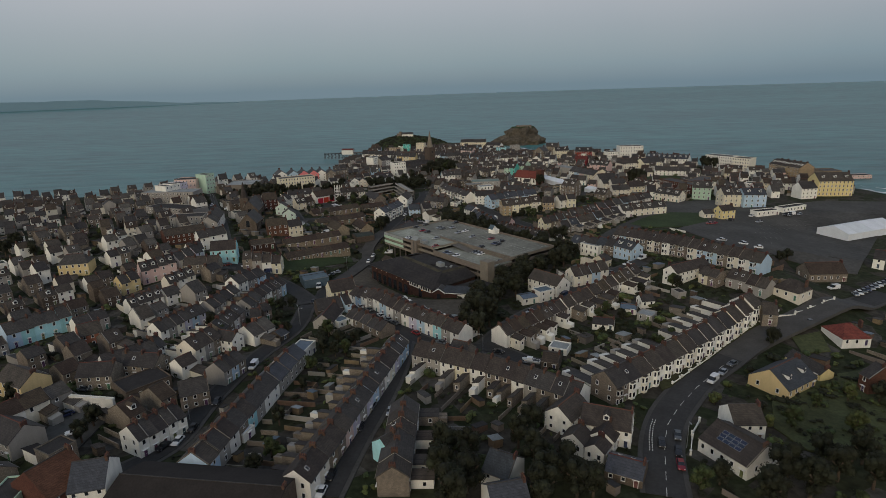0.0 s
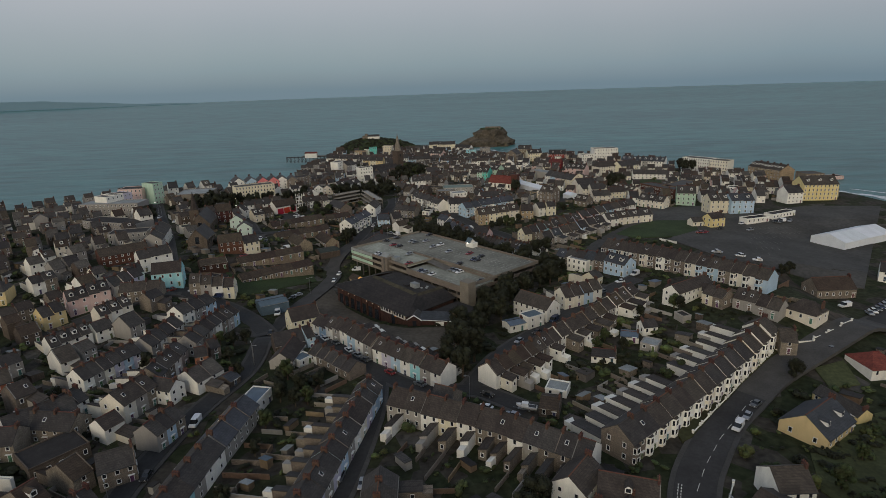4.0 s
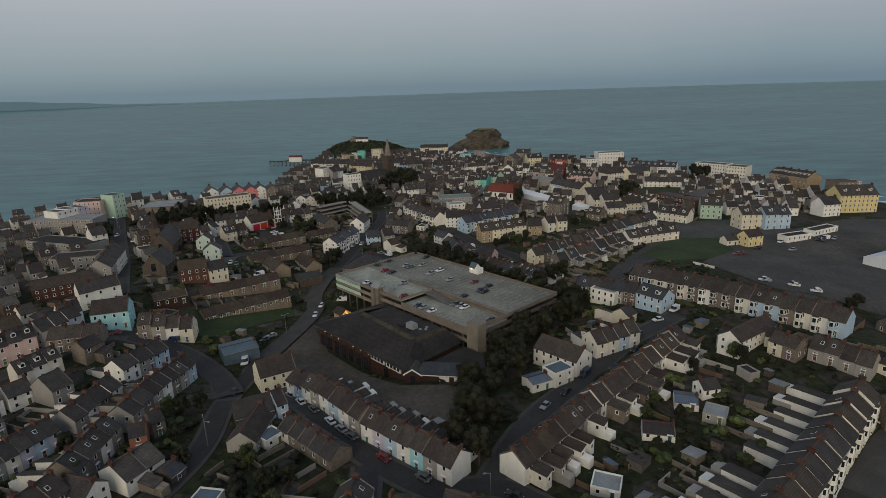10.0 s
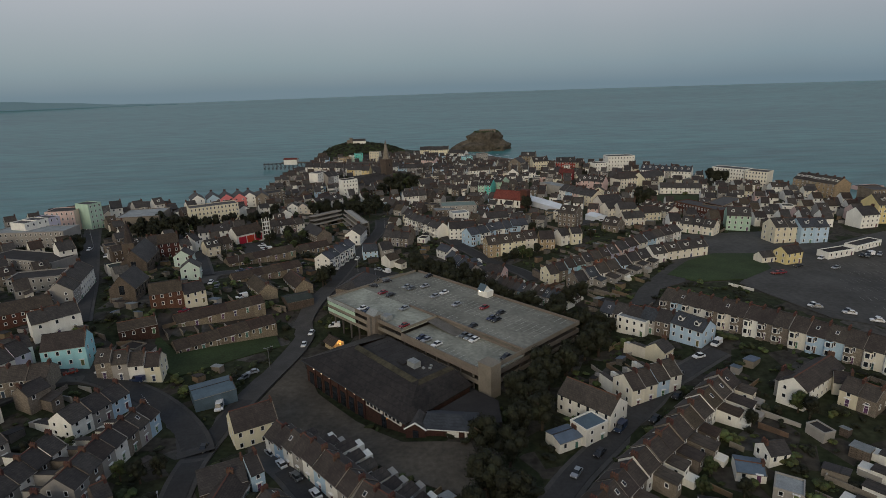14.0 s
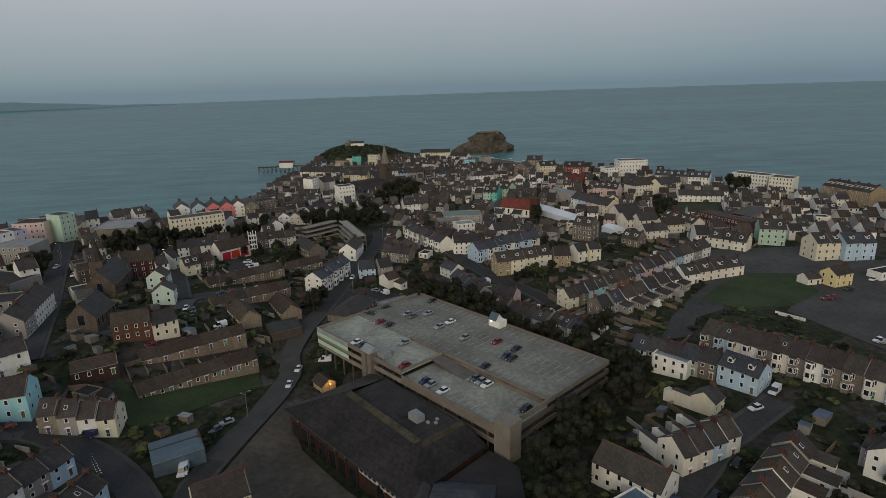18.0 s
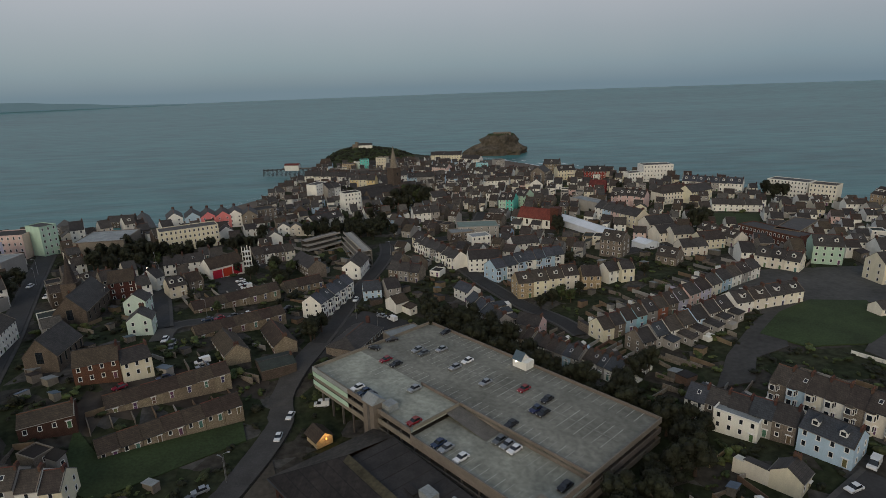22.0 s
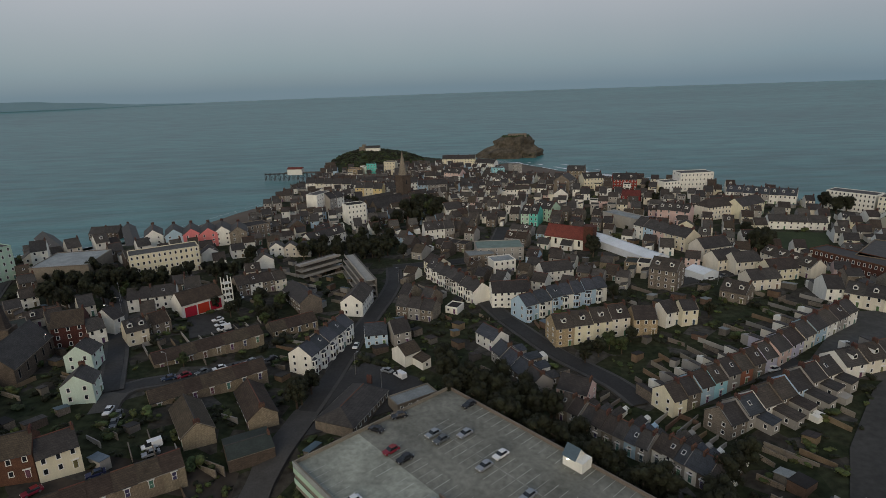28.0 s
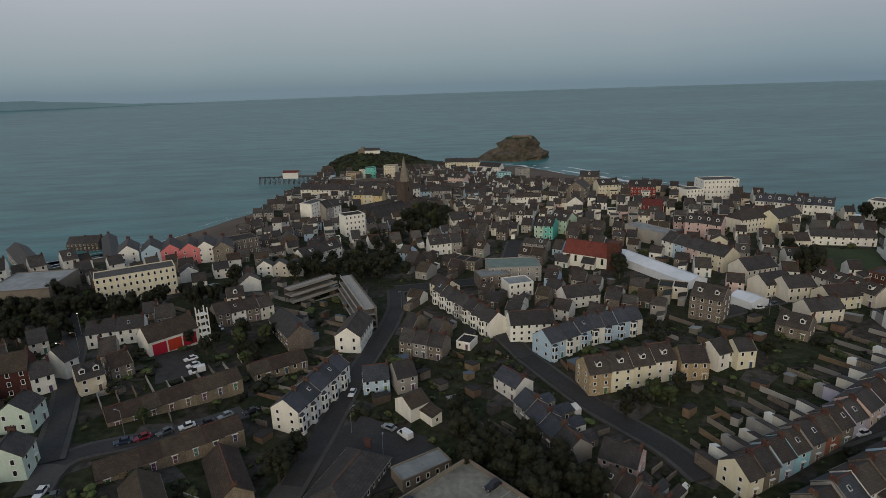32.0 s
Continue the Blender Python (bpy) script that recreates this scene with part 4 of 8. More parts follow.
def car_park():
    root = new("car_park")
    root.matrix_basis = CP
    tagged(root, "grey concrete multi-storey car park with an open top deck", "car park")

    def slab(x0, y0, x1, y1, z, t=0.4):
        return lambda add: box(add, x0, y0, z - t, x1, y1, z)

    cp("top_deck", lambda add: (box(add, -2, 17.3, DECK - 0.4, 86, 48, DECK), box(add, -2, 0, DECK - 0.4, 45, 17.3, DECK)), "deck_concrete", root, "worn pale concrete parking deck")
    cp("half_deck", slab(45, 0, 86, 17.3, DECK - 1.5), "deck_concrete", root)
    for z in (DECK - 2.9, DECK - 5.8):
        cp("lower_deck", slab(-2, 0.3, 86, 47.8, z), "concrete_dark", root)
    for z, dz in ((DECK, 0.95), (DECK - 2.9, 0.9), (DECK - 5.8, 0.9)):
        for x0, x1 in ((-2, 17), (17, 33), (33, 45), (45, 86)):
            low = 1.5 if (x0 >= 45 and z == DECK) else 0
            cp("parapet", lambda add, x0=x0, x1=x1, z=z - low, dz=dz: box(add, x0, -0.3, z - 0.55, x1 - 0.05, 0.05, z + dz), "concrete", root)
        cp("parapet", lambda add, z=z, dz=dz: box(add, -2.3, -0.3, z - 0.55, -2, 48.3, z + dz), "concrete", root)
        cp("parapet", lambda add, z=z, dz=dz: box(add, 86, -0.3, z - 0.55, 86.3, 48.3, z + dz), "concrete", root)
        cp("parapet", lambda add, z=z, dz=dz: box(add, -2, 48, z - 0.55, 86, 48.3, z + dz), "concrete", root)
    for z in (DECK + 0.1, DECK - 1.5, DECK - 4.4):
        cp("cladding", lambda add, z=z: box(add, -2.45, -0.42, z - 0.7, 17, -0.31, z + 0.75), "green" if z < DECK else "felt_pale", root, "pale green cladding panel")
    # the well of the ramp
    cp("ramp_wall", lambda add: (box(add, 29, 17.0, DECK, 45, 17.3, DECK + 0.9), box(add, 44.7, 1.0, DECK, 45, 17.3, DECK + 0.9)), "concrete", root)
    cp("ramp_wall", lambda add: box(add, 45, 17.3, DECK - 1.5, 86, 17.6, DECK + 0.85), "concrete", root)
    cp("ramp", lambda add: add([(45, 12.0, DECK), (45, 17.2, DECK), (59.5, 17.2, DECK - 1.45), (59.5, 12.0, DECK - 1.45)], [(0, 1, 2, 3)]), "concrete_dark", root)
    for k in range(16):
        for y in (0.6, 16.5, 32, 47.3):
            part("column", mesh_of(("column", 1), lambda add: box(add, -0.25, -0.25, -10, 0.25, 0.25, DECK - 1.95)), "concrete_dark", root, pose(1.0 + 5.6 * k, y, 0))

    # stair towers
    def tower(add):
        box(add, -2.6, -2.2, -11, 2.6, 2.2, DECK + 2.4)
        box(add, -2.8, -2.4, DECK + 2.4, 2.8, 2.4, DECK + 2.6)

    t1 = cp("stair_tower", tower, "concrete", root)
    t1.matrix_basis = pose(86.2, 0.5, 0)
    t2 = cp("stair_tower", lambda add: (box(add, -2.4, -2.0, -10, 2.4, 2.0, DECK + 2.2), box(add, -0.6, -2.06, -8, 0.6, -2.0, DECK + 1.5, 1)), ["concrete", "concrete_dark"], root)
    t2.matrix_basis = pose(29, 0.4, 0)
    r2 = cp("tower_roof", lambda add: add([(-2.6, -2.4, DECK + 2.2), (2.6, -2.4, DECK + 2.2), (2.6, 2.4, DECK + 2.2), (-2.6, 2.4, DECK + 2.2), (-2.6, 0, DECK + 3.9), (2.6, 0, DECK + 3.9)],
                                          [(0, 1, 5, 4), (2, 3, 4, 5), (1, 2, 5), (3, 0, 4), (3, 2, 1, 0)]), "felt_pale", t2)
    lobby = cp("lift_lobby", lambda add: box(add, 31.4, 1.2, DECK, 34.5, 4.4, DECK + 2.0), "felt_pale", root)
    hut = cp("stair_hut", lambda add: (box(add, 40.2, 44.4, DECK, 45.4, 48.2, DECK + 2.5), add([(40.2, 44.4, DECK + 2.5), (40.2, 48.2, DECK + 2.5), (40.2, 46.3, DECK + 4.6), (43.5, 44.4, DECK + 2.5), (43.5, 48.2, DECK + 2.5), (43.5, 46.3, DECK + 4.6)],
                                                                                    [(0, 2, 1), (3, 4, 5)])), "white", root, "white rendered stair hut")
    cp("hut_roof", lambda add: add([(40.0, 44.2, DECK + 2.4), (43.7, 44.2, DECK + 2.4), (43.7, 46.3, DECK + 4.7), (40.0, 46.3, DECK + 4.7), (43.7, 48.4, DECK + 2.4), (40.0, 48.4, DECK + 2.4)],
                                   [(0, 1, 2, 3), (3, 2, 4, 5)]), "sheet_blue", hut)
    cp("hut_lamp", lambda add: box(add, 41.4, 44.22, DECK + 1.9, 41.7, 44.38, DECK + 2.15), "lamp_white", hut)
    # bay lines: each painted line is a thin raised strip
    line = mesh_of(("bay_line",), lambda add: box(add, -0.06, -2.4, 0, 0.06, 2.4, 0.012))

    def bays(u0, u1, y, z):
        n = int((u1 - u0) / 2.5)
        for k in range(n + 1):
            part("bay_line", line, "worn_paint", root, pose(u0 + 2.5 * k, y, z + 0.004))

    def spine(u0, u1, y, z):
        cp("bay_line", lambda add: box(add, u0, y - 0.06, z + 0.004, u1, y + 0.06, z + 0.016), "worn_paint", root)

    bays(3, 27, 2.7, DECK)
    bays(12, 29, 13.4, DECK)
    bays(9, 82, 30.0, DECK)
    bays(9, 82, 35.6, DECK)
    bays(9, 82, 45.6, DECK)
    bays(9, 44, 20.0, DECK)
    bays(48, 82, 20.2, DECK)
    bays(47, 82, 2.7, DECK - 1.5)
    bays(60, 82, 14.4, DECK - 1.5)
    spine(9, 83, 32.8, DECK)
    # the cars that stand on the decks
    for u, v, col, turn, z in ((9.7, 18.8, "car_red", 90, 0), (14.4, 19.2, "car_black", 90, 0), (0.2, 21.3, "car_black", 20, 0), (-0.6, 29.1, "car_black", 70, 0), (11.6, 30.3, "car_silver", 90, 0), (14.8, 30.1, "car_grey", 90, 0),
                               (17.0, 36.0, "car_silver", 90, 0), (29.0, 30.6, "car_silver", 90, 0), (28.8, 36.2, "car_white", 90, 0), (42.0, 30.3, "car_silver", 90, 0), (52.1, 35.3, "car_red", 90, 0), (61.0, 29.5, "car_blue", 90, 0),
                               (63.4, 29.5, "car_black", 90, 0), (60.1, 35.4, "car_black", 90, 0), (8.2, 46.0, "car_black", 90, 0), (17.9, 2.6, "car_white", 90, 0), (21.2, 2.6, "car_blue", 90, 0), (23.7, 2.7, "car_grey", 90, 0),
                               (30.0, 13.6, "car_silver", 90, 0), (42.6, 3.1, "car_red", 90, 0), (60.9, 19.6, "car_black", 90, 0), (52.3, 2.7, "car_blue", 90, 1.5), (55.0, 2.7, "car_silver", 90, 1.5), (60.2, 2.7, "car_white", 90, 1.5),
                               (61.9, 14.2, "car_grey", 90, 1.5), (64.4, 14.2, "car_silver", 90, 1.5), (66.9, 14.0, "car_white", 90, 1.5), (83.0, 11.8, "car_black", 90, 1.5)):
        p = CP @ Vector((u, v, DECK - z))
        car(p.x, p.y, math.degrees(math.atan2(-0.78, 0.625)) + turn, col, "car", p.z + 0.005)


def hall():
    root = new("shopping_hall")
    root.matrix_basis = YARD
    tagged(root, "low dark brick shopping hall with a wide brown-banded pitched roof", "shop building")
    z0, e, r, w = -14, -1.4, 1.4, 0.3  # foot, eaves, ridge, sunken flat roof
    u0, u1, v1 = 33.0, 85.5, 0.6
    va, vb, vr = -28.2, -25.4, -12.4  # the front wall at either end, the ridge
    ua, ub = 41.0, 74.5

    def front(u):
        return va + (vb - va) * (u - u0) / (u1 - u0)

    cp("wall", lambda add: add([(u0, va, z0), (u1, vb, z0), (u1 - 2.5, v1, z0), (u0, v1, z0), (u0, va, e), (u1, vb, e), (u1 - 2.5, v1, e), (u0, v1, e)], BOX), "brick_dark", root)
    a, b, c = (u0 - 1, va - 1.2, e - 0.2), (u1 + 1, vb - 1.2, e - 0.2), (u1 - 1.6, v1 + 0.4, e - 0.2)
    cp("roof_slope", lambda add: add([a, b, (ub, vr, r), (ua, vr, r), (*a[:2], e - 0.6), (*b[:2], e - 0.6)], [(0, 1, 2, 3), (4, 5, 1, 0)]), "hall_roof", root, "dark tiled roof slope with brown staining")
    cp("roof_slope", lambda add: add([b, c, (ub, v1, r), (ub, vr, r), (*b[:2], e - 0.6), (*c[:2], e - 0.6)], [(0, 1, 2, 3), (4, 5, 1, 0)]), "hall_roof", root)
    cp("roof_slope", lambda add: add([(u0 - 1, v1, e - 0.2), a, (ua, vr, r), (ua, v1, w + 0.1)], [(0, 1, 2, 3)]), "hall_roof", root)
    cp("ridge_tiles", lambda add: (add([(ua + 1, vr - 2.2, r - 0.36), (ub - 0.6, vr - 2.2, r - 0.36), (ub, vr, r + 0.06), (ua, vr, r + 0.06)], [(0, 1, 2, 3)]), add([(ub + 2.0, vr - 1.6, r - 0.46), (ub + 2.0, v1, r - 0.46), (ub, v1, r + 0.06), (ub, vr, r + 0.06)], [(0, 1, 2, 3)])), "hall_moss", root, "brown band below the ridge, a painted sheen")
    cp("flat_roof", lambda add: box(add, ua - 0.2, vr + 0.2, e, ub - 0.2, v1, w), "felt", root, "sunken dark felt roof")
    for k in range(7):
        cp("felt_seam", lambda add, k=k: box(add, ua + 3 + 4.5 * k, vr + 0.6, w, ua + 3.15 + 4.5 * k, v1 - 0.2, w + 0.03), "felt_brown", root)
    cp("gutter", lambda add: bar(add, (a[0], a[1] - 0.1, e - 0.4), (b[0], b[1] - 0.1, e - 0.4), 0.12), "dark_iron", root)
    cp("roof_plant", lambda add: box(add, 63.0, -8.0, w, 66.8, -5.3, w + 1.9), "felt_pale", root, "white plant box")
    cp("roof_panel", lambda add: box(add, 59.0, -9.1, w + 0.3, 62.3, -7.1, w + 0.5), "felt", root)
    for x, y in ((67.9, -5.9), (69.5, -4.5), (68.4, -3.1)):
        cp("roof_vent", lambda add, x=x, y=y: box(add, x, y, w, x + 0.9, y + 0.7, w + 0.5), "felt_pale", root)
    # white upper-floor window bands under the eaves
    tilt = math.degrees(math.atan2(vb - va, u1 - u0))
    for u in (71.0, 79.6):
        band = part("window_band", mesh_of(("window_band",), lambda add: box(add, -3.7, -0.5, -4.2, 3.7, 0.1, e - 0.35)), "white", root, pose(u, front(u), 0, 0, 0, tilt), "white boarded window band")
        for k in range(4):
            part("window", window_mesh(1.2, 1.35), ["dark_iron", "glass"], band, pose(-2.65 + 1.75 * k, -0.5, -3.75))
    lamp = mesh_of(("wall_lamp",), lambda add: box(add, -0.07, -0.2, -3.2, 0.07, 0, -3.06))
    for k in range(7):
        x = 36 + 4.6 * k
        part("shop_window", mesh_of(("shop_window",), lambda add: box(add, -1.3, -0.1, -12, 1.3, 0.1, -5.2)), "glass", root, pose(x, front(x) - 0.05, 0, 0, 0, tilt))
        part("pilaster", mesh_of(("pilaster",), lambda add: box(add, -0.3, -0.3, -14, 0.3, 0.1, -2.2)), "brick_dark", root, pose(x + 2.3, front(x + 2.3), 0, 0, 0, tilt))
        if k != 3:
            part("wall_lamp", lamp, "lamp_warm", root, pose(x + 2.3, front(x + 2.3) - 0.3, 0), "small warm wall lamp")
    cp("entrance", lambda add: box(add, 74.2, front(75) - 0.3, -12, 76.2, front(75) + 0.2, -4.2), "glass", root)
    part("wall_lamp", lamp, "lamp_orange", root, pose(77.0, front(77) - 0.3, -1.5), "glowing entrance lamp")
    # the entrance range that stands askew at the end, its gabled porch and the flat-roofed store behind
    wing = pose(86.4, -26.4, 0, 0, 0, 40.4)
    h0, h1 = -2.5, -0.7

    def put(name, build, mats, label=""):
        return part(name, mesh_of((name, len(CACHE)), build), mats, root, wing, label)

    put("wing_wall", lambda add: box(add, 4.5, 0.0, z0, 18.5, 8.5, h0), "brick_dark")
    put("wing_roof", lambda add: add([(4.0, -0.5, h0 - 0.1), (19.0, -0.5, h0 - 0.1), (19.0, 9.0, h0 - 0.1), (4.0, 9.0, h0 - 0.1), (5.0, 4.3, h1), (14.5, 4.3, h1)], [(0, 1, 5, 4), (1, 2, 5), (2, 3, 4, 5)]), "slate_blue", "grey slate hipped roof")
    put("porch_wall", lambda add: add([(0, -0.6, z0), (5.4, -0.6, z0), (5.4, 6, z0), (0, 6, z0), (0, -0.6, h0), (5.4, -0.6, h0), (5.4, 6, h0), (0, 6, h0), (2.7, -0.6, h1 - 0.1), (2.7, 6, h1 - 0.1)],
                                      [(0, 1, 5, 8, 4), (1, 2, 6, 5), (3, 0, 4, 7), (2, 3, 7, 9, 6)]), "brick_dark")
    put("porch_roof", lambda add: add([(-0.4, -1.0, h0 - 0.25), (2.7, -1.0, h1), (2.7, 6, h1), (-0.4, 6, h0 - 0.25), (5.8, -1.0, h0 - 0.25), (5.8, 6, h0 - 0.25)], [(0, 1, 2, 3), (1, 4, 5, 2)]), "slate")
    put("bargeboard", lambda add: (bar(add, (-0.4, -1.05, h0 - 0.25), (2.7, -1.05, h1), 0.16), bar(add, (2.7, -1.05, h1), (5.8, -1.05, h0 - 0.25), 0.16)), "frame_white", "white bargeboards")
    put("porch_door", lambda add: box(add, 1.9, -0.7, -8, 3.5, -0.6, -3.2), "glass")
    put("garage_door", lambda add: box(add, 11.2, -0.1, -8, 14.4, 0.02, -3.3), "frame_white", "white roller garage door")
    put("side_door", lambda add: box(add, 16.0, -0.1, -8, 17.0, 0.02, -3.3), "frame_white")
    put("coping", lambda add: box(add, 5.9, -0.62, h0 - 0.35, 19.0, -0.5, h0 - 0.1), "frame_white")
    ring = [(86.0, -18.0), (92.0, -15.0), (101.0, -8.0), (102.5, -5.5), (94.0, 1.8), (84.5, 1.2)]
    cp("store_wall", lambda add: add([(x, y, z0) for x, y in ring] + [(x, y, -3.0) for x, y in ring], [(6, 7, 8, 9, 10, 11)] + [(k, (k + 1) % 6, 6 + (k + 1) % 6, 6 + k) for k in range(6)]), "felt", root, "flat-roofed dark store")


def trailer_boat(x, y, rz):
    root = new("boat")
    root.matrix_basis = pose(x, y, ground(x, y) + 0.3, 0, 0, rz)
    tagged(root, "small white motor boat standing on a road trailer", "boat")

    def hull(add):
        st = [(-2.9, 0.95, 1.45), (-1.0, 1.05, 1.5), (1.2, 0.95, 1.6), (2.4, 0.55, 1.75), (3.1, 0.06, 1.9)]
        p = [q for x, b, z in st for q in ((x, -b, z), (x, -b * 0.75, 0.75 + 0.12 * max(0, x)), (x, 0, 0.5 + 0.2 * max(0, x)), (x, b * 0.75, 0.75 + 0.12 * max(0, x)), (x, b, z))]
        f = [(5 * a + k, 5 * a + k + 1, 5 * a + k + 6, 5 * a + k + 5) for a in range(4) for k in range(4)]
        f += [(0, 1, 2, 3, 4)] + [(5 * a, 5 * a + 5, 5 * a + 9, 5 * a + 4) for a in range(4)]
        add(p, f)

    part("hull", mesh_of(("hull",), hull), "frame_white", root, None, "white hull")
    part("cabin", mesh_of(("boat_cabin",), lambda add: box(add, -0.4, -0.7, 1.5, 1.5, 0.7, 2.35)), "frame_white", root)
    part("windscreen", mesh_of(("windscreen",), lambda add: box(add, -0.55, -0.6, 1.85, 1.6, 0.6, 2.2)), "glass", root)
    part("cockpit", mesh_of(("cockpit",), lambda add: box(add, -2.7, -0.7, 1.46, -0.6, 0.7, 1.53)), "dark_iron", root)
    part("trailer", mesh_of(("trailer",), lambda add: (box(add, -2.8, -0.7, 0.35, 2.6, 0.7, 0.5), box(add, 2.6, -0.06, 0.4, 4.0, 0.06, 0.5))), "metal", root)
    for sy in (-0.85, 0.85):
        part("wheel", car_meshes("car")[2], ["tyre", "metal"], root, pose(-0.8, sy, 0.3))


def kiosk():
    root = new("kiosk")
    root.matrix_basis = YARD @ pose(16.5, -8, -9.6)
    tagged(root, "small gabled kiosk with a lamp glowing under its roof", "kiosk")
    cp("wall", lambda add: add([(-3, -2.5, 0), (3, -2.5, 0), (3, 2.5, 0), (-3, 2.5, 0), (-3, -2.5, 2.6), (3, -2.5, 2.6), (3, 2.5, 2.6), (-3, 2.5, 2.6), (-3, 0, 4.2), (3, 0, 4.2)], [(0, 1, 5, 4), (1, 2, 6, 9, 5), (2, 3, 7, 6), (3, 0, 4, 8, 7)]), "tan", root)
    cp("roof", lambda add: add([(-3.6, -3.1, 2.3), (3.6, -3.1, 2.3), (3.6, 0, 4.4), (-3.6, 0, 4.4), (3.6, 3.1, 2.3), (-3.6, 3.1, 2.3)], [(0, 1, 2, 3), (3, 2, 4, 5)]), "tile_brown", root)
    cp("lamp", lambda add: tube(add, 3.7, 0.2, 2.5, 2.9, 0.22, 0.22), "lamp_orange", root)
    lamp = new("kiosk_lamp", bpy.data.lights.new("kiosk_lamp", "POINT"))
    lamp.data.energy, lamp.data.color, lamp.data.shadow_soft_size = 190, (1.0, 0.55, 0.2), 0.3
    p = YARD @ Vector((20.8, -7.8, -6.6))
    lamp.location = p


car_park()
hall()
kiosk()


# ---------------------------------------------------------------- churches, castle hill, island, pier


def church(x, y, rz, z=None):
    """The parish church: tower with a stone broach spire, three-gabled body."""
    root = new("church")
    root.matrix_basis = pose(x, y, (ground(x, y) if z is None else z), 0, 0, rz)
    tagged(root, "brown stone parish church with a tall tower and spire", "church")
    a = radians(rz)
    taken(x - 22 * math.cos(a), y - 22 * math.sin(a), rz, 36, 30)
    part("tower", mesh_of(("tower",), lambda add: (box(add, -4.2, -4.2, -3, 4.2, 4.2, 25), box(add, -4.5, -4.5, 25, 4.5, 4.5, 26.2))), "darkstone", root)
    part("spire", mesh_of(("spire",), lambda add: tube(add, 0, 0, 26.2, 44.5, 3.6, 0.12, 8)), "stone", root, None, "pale stone spire")
    for sg, turn in ((-1, 0), (1, 180)):
        part("belfry_opening", window_mesh(1.4, 3.4), ["stone", "glass"], root, pose(0, sg * 4.2, 19, 0, 0, turn))
    for k, (dy, w) in enumerate(((-14, 9), (-5, 10), (5, 9))):
        part("nave", wall_mesh(34, w, 7.5, 12.5), "darkstone", root, pose(-22, dy + 3, 0))
        part("nave_roof", roof_mesh(34, w, 7.5, 12.5, 0.2, 0), ["slate", "slate", "stone"], root, pose(-22, dy + 3, 0))
        part("gable_window", window_mesh(2.6, 5), ["stone", "glass"], root, pose(-39, dy + 3, 3, 0, 0, -90))


def small_church(x, y, rz, wall, roof, l, w, he, spire=0.0, label="", tower=0.0):
    root = new("chapel")
    root.matrix_basis = pose(x, y, ground(x, y), 0, 0, rz)
    tagged(root, label, "church")
    hr = q2(he + w / 2 * 1.1)
    part("nave", wall_mesh(l, w, he, hr), wall, root)
    part("roof", roof_mesh(l, w, he, hr, 0.15, 0), [roof, roof, "stone"], root)
    for k in range(5):
        for sg, turn in ((-1, 0), (1, 180)):
            part("window", window_mesh(1.2, 3), ["stone", "glass"], root, pose(-l / 2 + l * (k + 0.5) / 5, sg * w / 2, he * 0.35, 0, 0, turn))
    part("gable_window", window_mesh(2.4, 4), ["stone", "glass"], root, pose(-l / 2, 0, 3, 0, 0, -90))
    if tower:
        part("tower", mesh_of(("tower", tower, 1), lambda add: (box(add, -2.6, -2.6, -3, 2.6, 2.6, tower), box(add, -2.8, -2.8, tower, 2.8, 2.8, tower + 0.7))), "brick", root, pose(l / 2 + 2.8, -w / 2 + 2, 0), "dark red stone tower")
    if spire:
        part("tower", mesh_of(("tower", spire), lambda add: box(add, -2.8, -2.8, -2, 2.8, 2.8, spire * 0.5)), wall, root, pose(l / 2 - 2, w / 2 + 1.5, 0))
        part("spire", mesh_of(("spire", spire), lambda add: tube(add, 0, 0, spire * 0.5, spire, 2.6, 0.1, 8)), "slate_brown", root, pose(l / 2 - 2, w / 2 + 1.5, 0))


